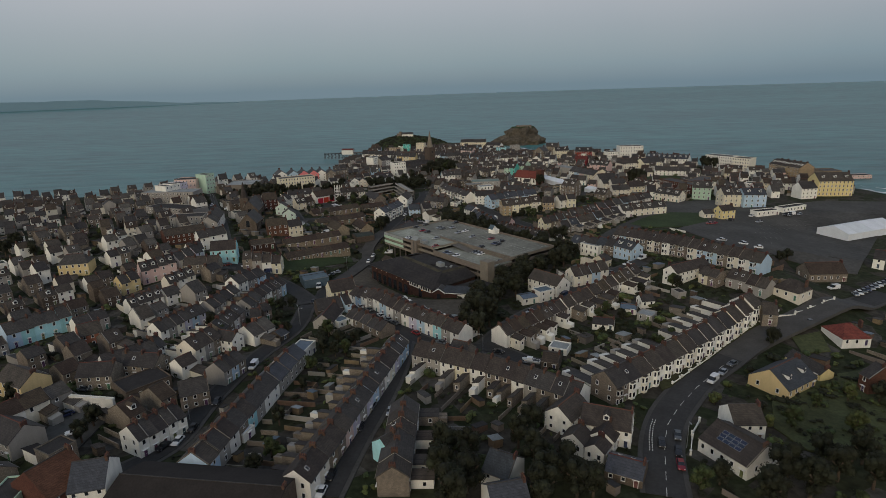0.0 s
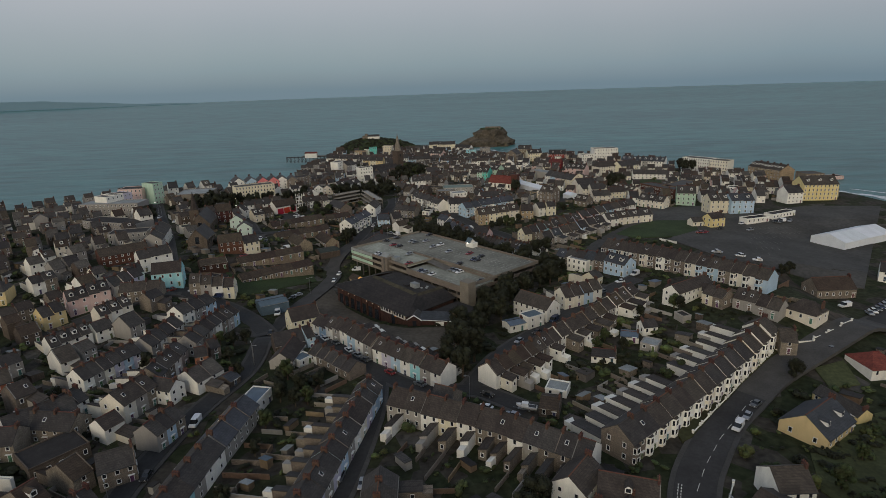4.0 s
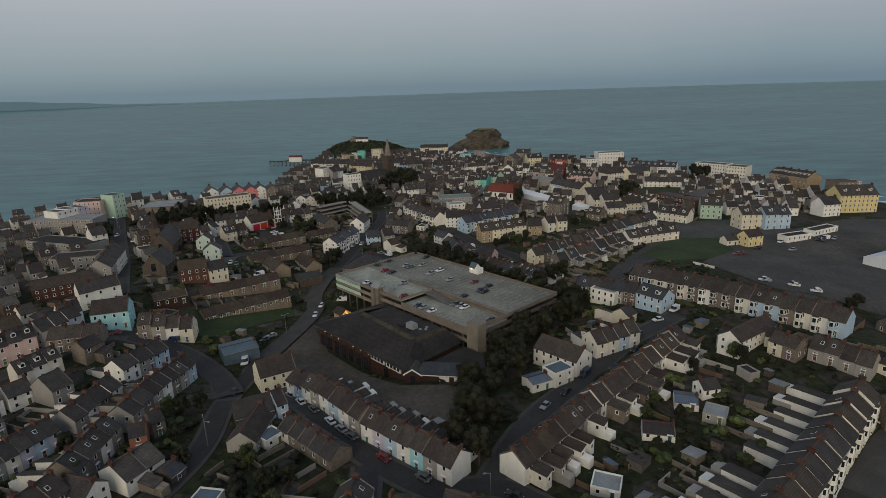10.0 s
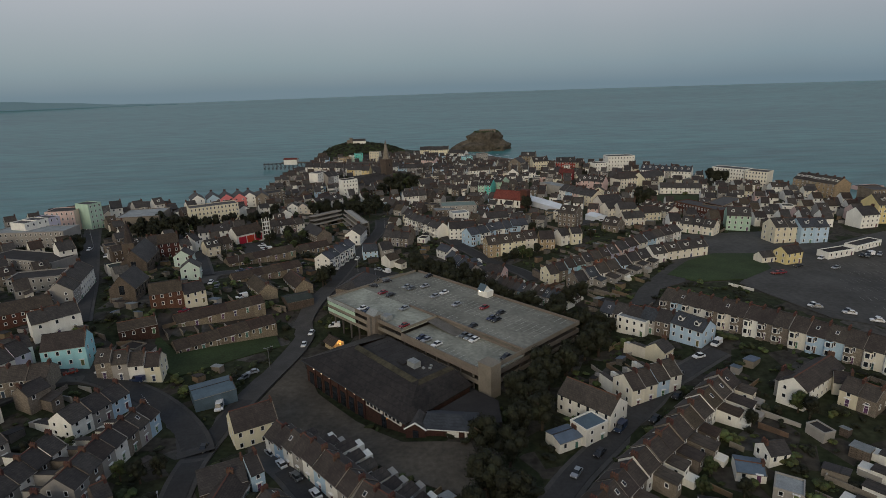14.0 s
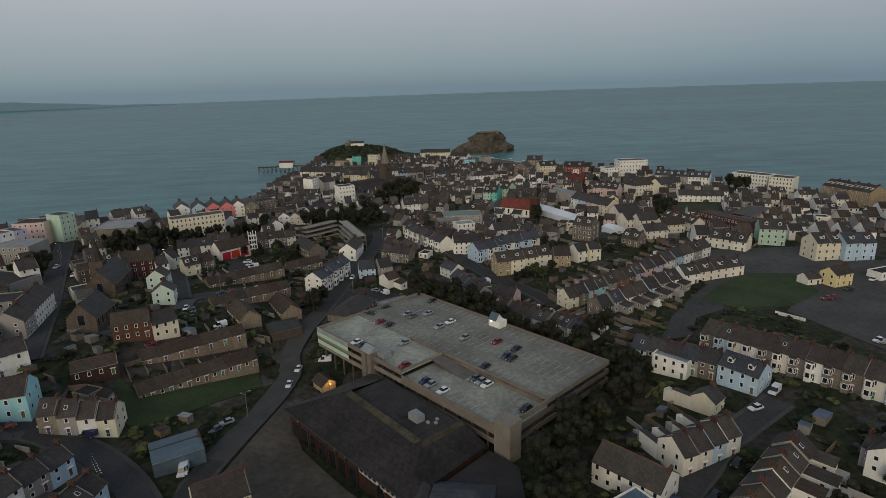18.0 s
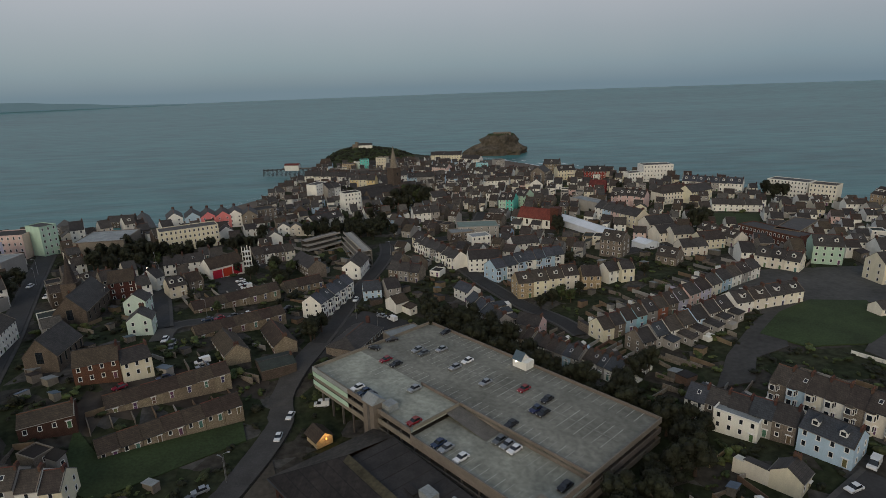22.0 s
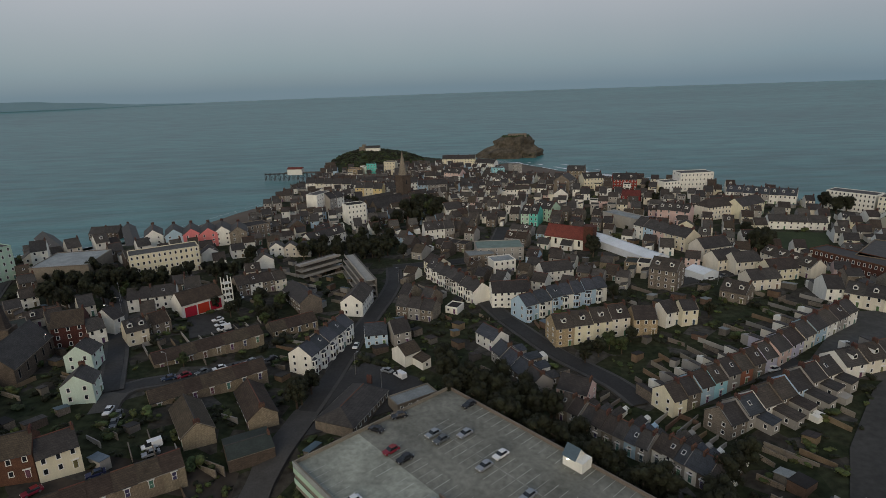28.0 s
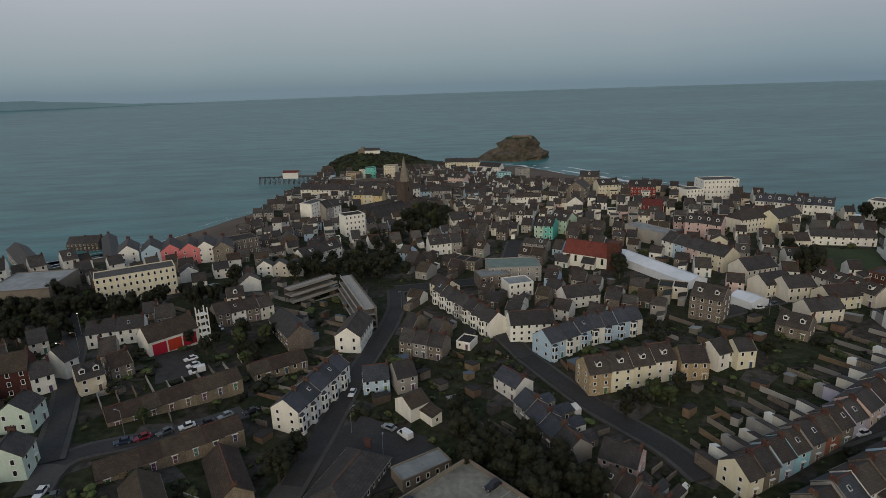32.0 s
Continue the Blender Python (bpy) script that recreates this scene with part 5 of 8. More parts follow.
def island():
    n, m = 56, 18
    pts, faces = [], []
    for j in range(m + 1):
        t = j / m
        for k in range(n):
            a = k * 2 * math.pi / n
            r = 1.0 - 0.5 * t ** 1.15 - 0.05 * math.sin(t * 14)
            wob = 1 + 0.28 * noise.noise((2.2 * math.cos(a), 2.2 * math.sin(a), t * 2)) + 0.14 * noise.noise((6 * math.cos(a), 6 * math.sin(a), t * 6))
            x, y = 43 * r * wob * math.cos(a), 34 * r * wob * math.sin(a)
            long = -max(0, 1 - t * 1.9) * max(0, -math.cos(a)) * 30
            z = SEA - 3 + 35.5 * t + 2.6 * noise.noise((x * 0.08, y * 0.08, 3)) * (1 if 0 < t < 1 else 0.4)
            pts.append((x + long, y, z))
    for j in range(m):
        faces += [(j * n + k, j * n + (k + 1) % n, (j + 1) * n + (k + 1) % n, (j + 1) * n + k) for k in range(n)]
    faces.append(tuple(m * n + k for k in range(n)))
    me = bpy.data.meshes.new("island")
    me.from_pydata(pts, [], faces)
    me.materials.append(MAT["rock"])
    me.materials.append(MAT["grass"])
    me.polygons.foreach_set("material_index", [0] * (len(faces) - n - 1) + [1] * (n + 1))
    ob = new("island", me)
    ob.matrix_basis = pose(156, 1102, 0)
    tagged(ob, "steep brown rock island with grass near its top", "island", kind="structure")
    fort = new("fort")
    fort.matrix_basis = pose(157, 1099, 10.2)
    tagged(fort, "low square stone fort on top of the rock island", "fort")
    part("wall", mesh_of(("fort_wall",), lambda add: (box(add, -12, -7, -4, 12, 7, 2.0), box(add, -12.4, -7.4, 2.0, 12.4, 7.4, 2.7))), "stone", fort)
    for sx in (-12, 12):
        part("turret", mesh_of(("turret",), lambda add: tube(add, 0, 0, -4, 3.4, 2.6, 2.5, 10)), "stone", fort, pose(sx, -7, 0))
    for k in range(6):
        part("gun_port", window_mesh(1.6, 1.2), ["stone", "glass"], fort, pose(-9 + 3.6 * k, -7, 0.2))


def pier():
    root = new("pier")
    root.matrix_basis = pose(-140, 930, SEA, 0, 0, -8)
    tagged(root, "dark trestle pier leading to a lifeboat house", "pier")

    def deck(add):
        bar(add, (-52, 0, 8), (44, 0, 10), 0.7)
        for k in range(16):
            x = -52 + 6 * k
            bar(add, (x, -2.4, -4), (x, -1.6, 9.4), 0.28)
            bar(add, (x, 2.4, -4), (x, 1.6, 9.4), 0.28)
            bar(add, (x, -2, 1.5), (x + 6, -2, 8.5), 0.16)
            bar(add, (x + 6, -2, 1.5), (x, -2, 8.5), 0.16)

    part("trestle", mesh_of(("trestle",), deck), "dark_iron", root)
    part("deck", mesh_of(("pier_deck",), lambda add: box(add, -26, -3.5, 9.5, 44, 3.5, 10.3)), "concrete_dark", root)
    part("boathouse_wall", wall_mesh(19, 9, 4, 6), "white", root, pose(-12, 0, 10.3))
    part("boathouse_roof", roof_mesh(19, 9, 4, 6, 0.4, 0), ["tile_red", "tile_red", "frame_white"], root, pose(-12, 0, 10.3))


def distant_coast():
    pts, faces = [], []
    n = 60
    for k in range(n + 1):
        t = k / n
        a = radians(110 + 32 * t)
        r = 4700
        h = -64 + 48 * smooth(t * 2.1) + 7 * noise.noise((t * 9, 0, 0)) + 3 * noise.noise((t * 31, 0, 0))
        x, y = r * math.cos(a), 200 + r * math.sin(a)
        pts += [(x, y, -30), (x, y, 84 + h), (x * 1.02, y * 1.02, -30)]
    for k in range(n):
        a = 3 * k
        faces += [(a, a + 3, a + 4, a + 1), (a + 1, a + 4, a + 5, a + 2)]
    me = bpy.data.meshes.new("backdrop")
    me.from_pydata(pts, [], faces)
    # distance haze is put into the blue-grey colour and a weak glow
    m = material("hazed_hills", (0.12, 0.18, 0.22), 1.0, 0.05, 0.001, 0.01, 0.0, emit=0.35, spec=0.0)
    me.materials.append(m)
    tagged(new("backdrop", me), "low coast far across the bay, its haze painted in blue-grey", "hills", kind="structure")


church(-11.5, 661, 41, -6)
small_church(79.5, 506, -38, "white", "tile_red", 22, 10, 6, 0, "white-walled chapel with a red tile roof", 13.0)
island()
pier()
distant_coast()

# the fire station's doors and drill tower, castle hill's tower and hut

material("red_door", (0.42, 0.02, 0.02), 0.5, 0.1, 1, 5, 0.05)


def marquee(x0, y0, x1, y1, w, he, hr):
    """A long white frame tent."""
    root = new("marquee")
    l = math.hypot(x1 - x0, y1 - y0)
    cx, cy = (x0 + x1) / 2, (y0 + y1) / 2
    root.matrix_basis = pose(cx, cy, ground(cx, cy) + 0.2, 0, 0, math.degrees(math.atan2(y1 - y0, x1 - x0)))
    tagged(root, "long white frame marquee with a ridged fabric roof", "tent")
    taken(cx, cy, math.degrees(math.atan2(y1 - y0, x1 - x0)), l, w)
    n = max(3, int(l / 6))
    part("wall", wall_mesh(q2(l), q2(w), he, hr), "sheet_white", root)
    for k in range(n):
        part("roof_panel", mesh_of(("roof_panel", l, w, n, hr), lambda add: add(
            [(-l / n / 2, -w / 2 - 0.3, he - 0.1), (l / n / 2 - 0.1, -w / 2 - 0.3, he - 0.1), (l / n / 2 - 0.1, 0, hr + 0.1), (-l / n / 2, 0, hr + 0.1), (l / n / 2 - 0.1, w / 2 + 0.3, he - 0.1), (-l / n / 2, w / 2 + 0.3, he - 0.1)],
            [(0, 1, 2, 3), (3, 2, 4, 5)])), "sheet_white", root, pose(-l / 2 + l * (k + 0.5) / n, 0, 0))


def fire_doors(station, tx, ty):
    for k, x in enumerate((-4.9, 0.0, 4.9)):
        part("appliance_door", mesh_of(("garage_panel",), lambda add: box(add, -2.2, -0.12, 0.05, 2.2, 0.1, 4.0)), "red_door", station, pose(x, -5.0, 0), "bright red roller door")
    root = new("drill_tower")
    root.matrix_basis = station.matrix_basis @ pose(9.6, -6.2, 0)
    tagged(root, "white open-sided fire drill tower", "tower")
    for k in range(5):
        part("floor", mesh_of(("drill_floor",), lambda add: box(add, -1.5, -1.5, 0, 1.5, 1.5, 0.2)), "white", root, pose(0, 0, 2.4 * k + 0.1))
    for sx in (-1.4, 1.4):
        for sy in (-1.4, 1.4):
            part("post", mesh_of(("drill_post",), lambda add: box(add, -0.15, -0.15, 0, 0.15, 0.15, 12.2)), "white", root, pose(sx, sy, 0))


def stepped_ruin(pts):
    """Three tiers of open concrete galleries round a corner."""
    root = new("terraced_flats")
    x, y = pts[1]
    root.matrix_basis = pose(x, y, ground(x, y))
    tagged(root, "grey concrete terrace of open galleries on three tiers", "building")
    for (ax, ay), (bx, by) in ((pts[0], pts[1]), (pts[1], pts[2])):
        l = math.hypot(bx - ax, by - ay)
        a = math.degrees(math.atan2(by - ay, bx - ax))
        for k in range(4):
            m = pose((ax + bx) / 2 - x, (ay + by) / 2 - y, 0, 0, 0, a)
            part("gallery", mesh_of(("gallery", l, k), lambda add, k=k: (box(add, -l / 2, -1 + 0.7 * k, 2.6 * k, l / 2, 6, 2.6 * k + 0.35), box(add, -l / 2, -1 + 0.7 * k, 2.6 * k + 0.35, l / 2, -0.8 + 0.7 * k, 2.6 * k + 1.1))), "grey", root, m)
        part("back_wall", mesh_of(("back_wall", l), lambda add: box(add, -l / 2, 5.5, -2, l / 2, 6.2, 8.4)), "concrete_dark", root, pose((ax + bx) / 2 - x, (ay + by) / 2 - y, 0, 0, 0, a))



def along(pts, step):
    """Points and headings at even steps along a line."""
    out, carry = [], 0.0
    for (x0, y0), (x1, y1) in zip(pts, pts[1:]):
        l = math.hypot(x1 - x0, y1 - y0)
        k = carry
        while k < l:
            out.append((x0 + (x1 - x0) * k / l, y0 + (y1 - y0) * k / l, math.degrees(math.atan2(y1 - y0, x1 - x0))))
            k += step
        carry = k - l
    return out


def road_dashes(pts):
    for x, y, a in along(pts, 6.0):
        ob = new("centre_line", mesh_of(("dash",), lambda add: box(add, -1.6, -0.07, 0, 1.6, 0.07, 0.015)))
        if not ob.data.materials or ob.data.materials[0] is None:
            ob.data.materials.clear()
            ob.data.materials.append(MAT["roadpaint"])
        ob.matrix_basis = pose(x, y, ground(x, y) + 0.40, 0, 0, a)
        tagged(ob, "worn white centre dash on the asphalt road", "road marking", kind="structure")


def edge_dots(pts):
    root = new("give_way_marking")
    root.matrix_basis = pose(pts[0][0], pts[0][1], ground(*pts[0]))
    tagged(root, "double row of white dashes at a road junction", "road marking", kind="structure")
    inv = root.matrix_basis.inverted()
    for x, y, a in along(pts, 1.1):
        for s in (-0.35, 0.35):
            part("dash", mesh_of(("dot",), lambda add: box(add, -0.35, -0.12, 0, 0.35, 0.12, 0.015)), "roadpaint", root, inv @ pose(x, y, ground(x, y) + 0.42, 0, 0, a) @ pose(0, s, 0))


def front_walls(pts, step):
    """Low white garden walls with piers, one for each plot."""
    for x, y, a in along(pts, step):
        root = new("front_garden_wall")
        root.matrix_basis = pose(x, y, ground(x, y), 0, 0, a)
        tagged(root, "low white front garden wall with capped piers", "wall", "front garden walls")
        part("wall", mesh_of(("front_wall", step), lambda add: box(add, 0.3, -0.12, -1, step - 1.4, 0.12, 0.85)), "white", root)
        for px in (0.1, step - 1.2):
            part("pier", mesh_of(("pier_post",), lambda add: (box(add, -0.25, -0.25, -1, 0.25, 0.25, 1.3), box(add, -0.32, -0.32, 1.3, 0.32, 0.32, 1.42))), "white", root, pose(px, 0, 0))


def solar_panels(root):
    """Four by three panels on the slope that the road sees."""
    for i in range(4):
        for j in range(3):
            part("solar_panel", mesh_of(("solar_panel",), lambda add: (box(add, -0.78, -0.48, 0, 0.78, 0.48, 0.05, 0), box(add, -0.72, -0.42, 0.05, 0.72, 0.42, 0.06, 1))), ["metal", "solar"], root,
                 pose(-2.5 + 1.62 * i, -4.2 + 1.02 * j, 3.75 + 3.17 * (1 - (4.2 - 1.02 * j) / 6.5) + 0.26, 26))


def hoarding(x0, y0, x1, y1):
    """A long low white fence of panels."""
    root = new("hoarding")
    l, a = math.hypot(x1 - x0, y1 - y0), math.degrees(math.atan2(y1 - y0, x1 - x0))
    root.matrix_basis = pose(x0, y0, ground(x0, y0), 0, 0, a)
    tagged(root, "long low white panel fence beside the green", "fence")
    n = int(l / 2)
    for k in range(n):
        part("panel", mesh_of(("fence_panel",), lambda add: box(add, 0.03, -0.05, -0.5, 1.97, 0.05, 1.2)), "white", root, pose(2 * k, 0, ground(x0 + (x1 - x0) * k / n, y0 + (y1 - y0) * k / n) - ground(x0, y0)))


def bay_row(a, b):
    """One worn row of painted parking bays."""
    l, ang = math.hypot(b[0] - a[0], b[1] - a[1]), math.degrees(math.atan2(b[1] - a[1], b[0] - a[0]))

    def build(add):
        for k in range(int(l / 2.5)):
            box(add, 2.5 * k, -2.4, 0, 2.5 * k + 0.09, 2.4, 0.012)

    me = mesh_of(("bay_row", l), build)
    me.materials.clear()
    me.materials.append(MAT["kerb_stone"])
    ob = new("bay_lines", me)
    ob.matrix_basis = pose(a[0], a[1], ground(*a) + 0.12, 0, 0, ang)
    tagged(ob, "worn painted parking bay lines on asphalt", "road marking", kind="structure")

# ---------------------------------------------------------------- near quarter: terraces of the first hillside
terrace(-31.2, 110.1, -13.1, 183.7, 15, 7.5, 5.25, 'white cream buff stone rose lilac grey lilac pale_blue grey white cream lilac pale_blue pale_blue', 'slate_brown slate', 'R', cycle=1, ext=1, extwall='stone', gables=1, group='long terrace')
terrace(-8.9, 110.7, -7.9, 141.7, 6, 7.5, 5.25, 'grey stone white', 'slate_brown slate', 'L', ext=1)
terrace(-57.9, 117.8, -52.0, 157.9, 8, 8, 5.0, 'pale_blue grey white stone cyan grey white white', 'slate_brown slate', 'L', cycle=1, group='row with painted rear walls')
terrace(-51.9, 158.6, -48.3, 177.7, 3, 8, 5.0, 'white grey stone', 'slate_blue slate', 'L', group='row with painted rear walls')
block(-48.9, 178.7, -46.3, 188.6, 6, 4, 'white', 'sheet_blue', 'R', flat=True)
block(-52.9, 133.4, -51.3, 137.9, 4, 2.5, 'white', 'sheet_white', 'R', flat=True)
block(-44.9, 207.4, -42.8, 222.1, 8, 3, 'grey', 'slate_brown', 'R')
block(-40.4, 209.3, -36.8, 213.5, 5, 2.5, 'white', 'sheet_blue', 'R', flat=True)
block(-75.3, 213.0, -71.2, 214.5, 6, 4.75, 'orange', 'slate', 'R')
block(-73.0, 218.9, -70.3, 221.3, 6, 4.5, 'stone', 'slate', 'R')
block(-61.1, 197.2, -59.0, 201.3, 6, 2.5, 'darkstone', 'slate_blue', 'R', pitch=26)
terrace(-164.7, 198.4, -151.3, 216.3, 5, 9, 6, 'pale_blue cyan grey white', 'slate', 'R', ext=1)
block(-188.7, 271.5, -175.4, 274.6, 10, 6, 'yellow', 'slate', 'R', hip=3)
block(-137.2, 165.5, -124.4, 159.0, 9, 6, 'yellow', 'slate_brown', 'R')
block(-135.8, 197.8, -129.9, 203.1, 9, 5, 'orange', 'slate_brown', 'R')
terrace(-111.8, 172.1, -99.6, 183.8, 4, 8.5, 5, 'white grey', 'slate', 'R', ext=1)
block(-115.3, 167.0, -104.1, 167.8, 8, 5, 'stone', 'slate', 'R')
block(-98.0, 157.4, -88.9, 167.8, 11, 4, 'darkstone', 'felt', 'R', flat=True, door=False, skylight=0)
block(-118.0, 136.4, -107.8, 131.3, 9, 5, 'grey', 'slate', 'R')
block(-111.2, 154.1, -96.4, 151.6, 1.0, 3.5, 'white', 'felt_pale', 'R', flat=True, door=False, detail=0, name='yard_wall', category='wall')
block(-89.2, 106.4, -84.9, 115.5, 14, 7, 'brick', 'tile_rust', 'R')
block(-81.8, 111.0, -74.2, 112.9, 11, 7, 'white', 'slate_blue', 'R', winw=2.0)
block(-98.7, 108.5, -92.1, 109.0, 9, 6, 'green', 'slate', 'R', flat=True)
# big shed roof by the start
block(-71.6, 111.2, -31.7, 105.5, 16, 5, 'darkstone', 'felt_brown', 'R', door=False, category='hall', label='long brown-roofed hall with low stone walls', pitch=18)
# curved terrace on the street before the shopping hall
terrace(-36.9, 244.1, -11.5, 212.5, 8, 7.5, 5.5, 'white pale_blue white grey', 'slate_brown', 'R', ext=1, cycle=1, group='curved terrace')
terrace(-11.3, 212.0, 11.0, 190.3, 7, 7.5, 5.5, 'white lilac pale_blue white cyan grey white cream stone', 'slate_brown', 'R', ext=1, cycle=1, group='curved terrace')
block(-50.7, 248.3, -39.9, 253.8, 10, 6.5, 'lemon', 'slate_brown', 'R', gable_windows=-1)
block(-50.4, 221.1, -40.7, 225.2, 9, 4, 'darkstone', 'slate', 'R')
block(-40.5, 224.4, -37.8, 226.3, 8, 5, 'pale_blue', 'slate', 'R')
terrace(-33.9, 215.3, -18.2, 199.1, 5, 7, 3.25, 'stone grey white', 'slate', 'L')
block(-68.1, 268.5, -57.0, 274.3, 10, 4, 'sheet_blue', 'sheet_blue', 'R', door=False, detail=0, category='workshop', name='workshop', label='low blue-grey corrugated workshop beside the road', pitch=8)
# rows towards the car park on the right
terrace(23.0, 188.8, 49.4, 212.3, 8, 7.5, 5.25, 'white grey stone grey white stone grey stone', 'slate_brown tile_brown', 'L', cycle=1, ext=2, group='terrace with red ridge')
terrace(49.9, 212.8, 89.1, 242.4, 9, 7.5, 5.25, 'grey stone white', 'slate_brown tile_brown', 'L', ext=2, group='terrace with red ridge')
terrace(50.1, 150.1, 118.4, 199.9, 14, 9, 6.0, 'stone white cream white white white cream white white white white cream white white', 'slate slate slate_brown', 'R', cycle=1, ext=2, ext_h=2.5, ext_w=0.75, ext_len=9.5, extwall='white', bay=2, dormer=0, gables=1, group='bay-fronted terrace')
block(79.5, 205.8, 84.0, 202.4, 6, 2.25, 'grey', 'felt_pale', 'R', flat=True)
block(60.5, 202.2, 68.0, 199.5, 6, 2.25, 'white', 'slate', 'R', pitch=26)
block(41.0, 184.5, 46.9, 181.5, 6, 2.25, 'white', 'felt_pale', 'R', flat=True)
block(36.6, 174.1, 41.9, 172.1, 8, 3, 'darkstone', 'tile_brown', 'R', pitch=20)
block(97.8, 218.2, 101.3, 219.0, 5, 2.25, 'grey', 'felt', 'R', flat=True, detail=0)
terrace(-5.5, 176.4, 22.7, 160.4, 6, 9, 5.5, 'stone grey lemon white stone', 'slate_brown', 'L', ext=1, ext_w=0.42, dormer=0)
terrace(22.7, 160.4, 43.1, 144.9, 6, 9, 5.5, 'grey white stone', 'slate slate_brown', 'L', ext=1, ext_w=0.42, skylight=0.8)
# detached houses along the bend of the main road
block(100.1, 152.4, 113.2, 160.2, 12, 3.25, 'yellow', 'slate_blue', 'R', gable_windows=-1, dormer=2)
block(118.6, 171.6, 121.6, 157.9, 5, 2.5, 'yellow', 'slate', 'R')
block(78.2, 133.1, 86.4, 132.8, 9, 5, 'white', 'slate_brown', 'R', gable_windows=1)
solar_house = block(73.4, 128.3, 79.6, 116.4, 13, 3.75, 'white', 'slate_brown', 'R', gable_windows=1, pitch=26)
block(139.1, 182.9, 149.1, 183.1, 11, 2.75, 'white', 'tile_red', 'R', hip=4, pitch=30)
block(207.4, 257.1, 210.8, 254.3, 9, 4.5, 'white', 'slate', 'R')
block(120.5, 195.5, 125.3, 194.0, 8, 4.5, 'stone', 'slate_brown', 'R')
block(131.9, 153.5, 132.4, 149.7, 9, 5.5, 'brick', 'slate', 'R')
# white gabled houses at the junction
block(33.5, 134.2, 40.5, 142.0, 8, 5, 'white', 'slate_brown', 'R', gable_windows=-1)
block(40.5, 135.5, 52.6, 130.6, 9, 5, 'white', 'slate_brown', 'R', gable_windows=1, dormer=1)
block(35.5, 125.1, 39.0, 130.0, 6, 3.5, 'white', 'slate_brown', 'R', gable_windows=-1)
block(43.0, 125.5, 46.2, 130.4, 6, 4, 'white', 'slate_brown', 'R', gable_windows=-1)
block(40.0, 121.2, 43.0, 125.3, 5, 3.5, 'white', 'slate_brown', 'R', gable_windows=-1)
block(42.9, 118.7, 50.5, 114.6, 8, 2.5, 'darkstone', 'slate_blue', 'R', skylight=2, pitch=26)
block(14.0, 117.4, 19.9, 113.8, 9, 4.5, 'white', 'slate_blue', 'R', gable_windows=-1)
block(12.2, 104.3, 20.8, 106.2, 9, 4.5, 'white', 'slate_blue', 'R', gable_windows=1)
block(-12.9, 122.4, -9.7, 125.6, 7, 5, 'cyan', 'slate', 'R')
block(6.2, 176.9, 12.1, 173.5, 8, 5.5, 'stone', 'slate', 'R')

# ---------------------------------------------------------------- estate and streets left of the main road
block(-52.4, 340.1, -42.0, 345.1, 10, 2.5, 'darkstone', 'felt_green', 'R', door=False, detail=0, pitch=10)
block(-12.6, 401.6, -6.5, 403.9, 9, 5, 'grey', 'slate', 'R')
terrace(-9.4, 426.3, 5.0, 419.2, 3, 8, 5, 'stone grey', 'slate', 'R')
block(-55.6, 445.0, -44.9, 427.2, 9, 5, 'stone', 'slate', 'R')
block(-112.6, 403.3, -110.8, 407.5, 9, 6, 'white', 'slate', 'R')
terrace(-171.3, 389.6, -165.8, 394.9, 2, 10, 8, 'white', 'slate', 'R')
block(-227.0, 434.9, -186.6, 433.2, 16, 9, 'grey', 'felt_pale', 'R', flat=True, storeys=3)
block(-204.2, 398.9, -163.7, 382.3, 14, 5, 'grey', 'felt', 'R', flat=True)
block(-156.1, 311.3, -137.8, 324.3, 14, 5, 'brick', 'tile_brown', 'R', pitch=20)
block(-170.1, 353.3, -149.8, 356.8, 12, 6, 'grey', 'felt', 'R', flat=True)
terrace(-215.2, 433.5, -206.5, 452.1, 3, 12, 13, 'lilac white', 'slate', 'R', storeys=4, flat=True)
block(-217.6, 469.5, -201.1, 470.8, 14, 13, 'rose', 'felt', 'R', flat=True, storeys=4)
block(-198.2, 469.2, -194.1, 476.9, 12, 16, 'green', 'slate', 'R', flat=True, storeys=5)
terrace(-192.9, 492.3, -186.8, 495.6, 1, 11, 9, 'white', 'slate', 'R')
block(-178.4, 478.2, -153.6, 480.6, 26, 7, 'concrete', 'felt_pale', 'R', flat=True, detail=0)
terrace(-283.7, 640.9, -180.2, 521.1, 2, 12, 8, 'darkstone', 'slate', 'R', storeys=3)
terrace(-259.0, 661.2, -235.8, 661.1, 2, 12, 8, 'darkstone', 'slate', 'R', storeys=3)
block(-152.6, 516.5, -225.5, 651.6, 9, 7.5, 'buff', 'slate', 'R', storeys=3, gable_windows=-1, detail=1)
block(-144.1, 516.8, -151.0, 532.7, 9, 7.5, 'white', 'slate', 'R', storeys=3, gable_windows=-1, detail=1)
block(-133.1, 516.8, -139.4, 532.7, 9, 7.5, 'pale_blue', 'slate', 'R', storeys=3, gable_windows=-1, detail=1)
block(-123.8, 517.0, -129.7, 532.9, 9, 7.5, 'pink', 'slate', 'R', storeys=3, gable_windows=-1, detail=1)
block(-114.9, 517.2, -120.3, 533.3, 9, 7.5, 'pink', 'slate', 'R', storeys=3, gable_windows=-1, detail=1)
block(-99.2, 517.8, -103.3, 532.7, 9, 7.5, 'stone', 'slate', 'R', storeys=3, gable_windows=-1, detail=1)
block(-108.3, 519.5, -113.4, 535.8, 9, 7.5, 'white', 'slate', 'R', storeys=3, gable_windows=-1, detail=1)
block(-75.1, 500.3, -76.1, 507.0, 7, 5, 'white', 'slate', 'R', gable_windows=-1)
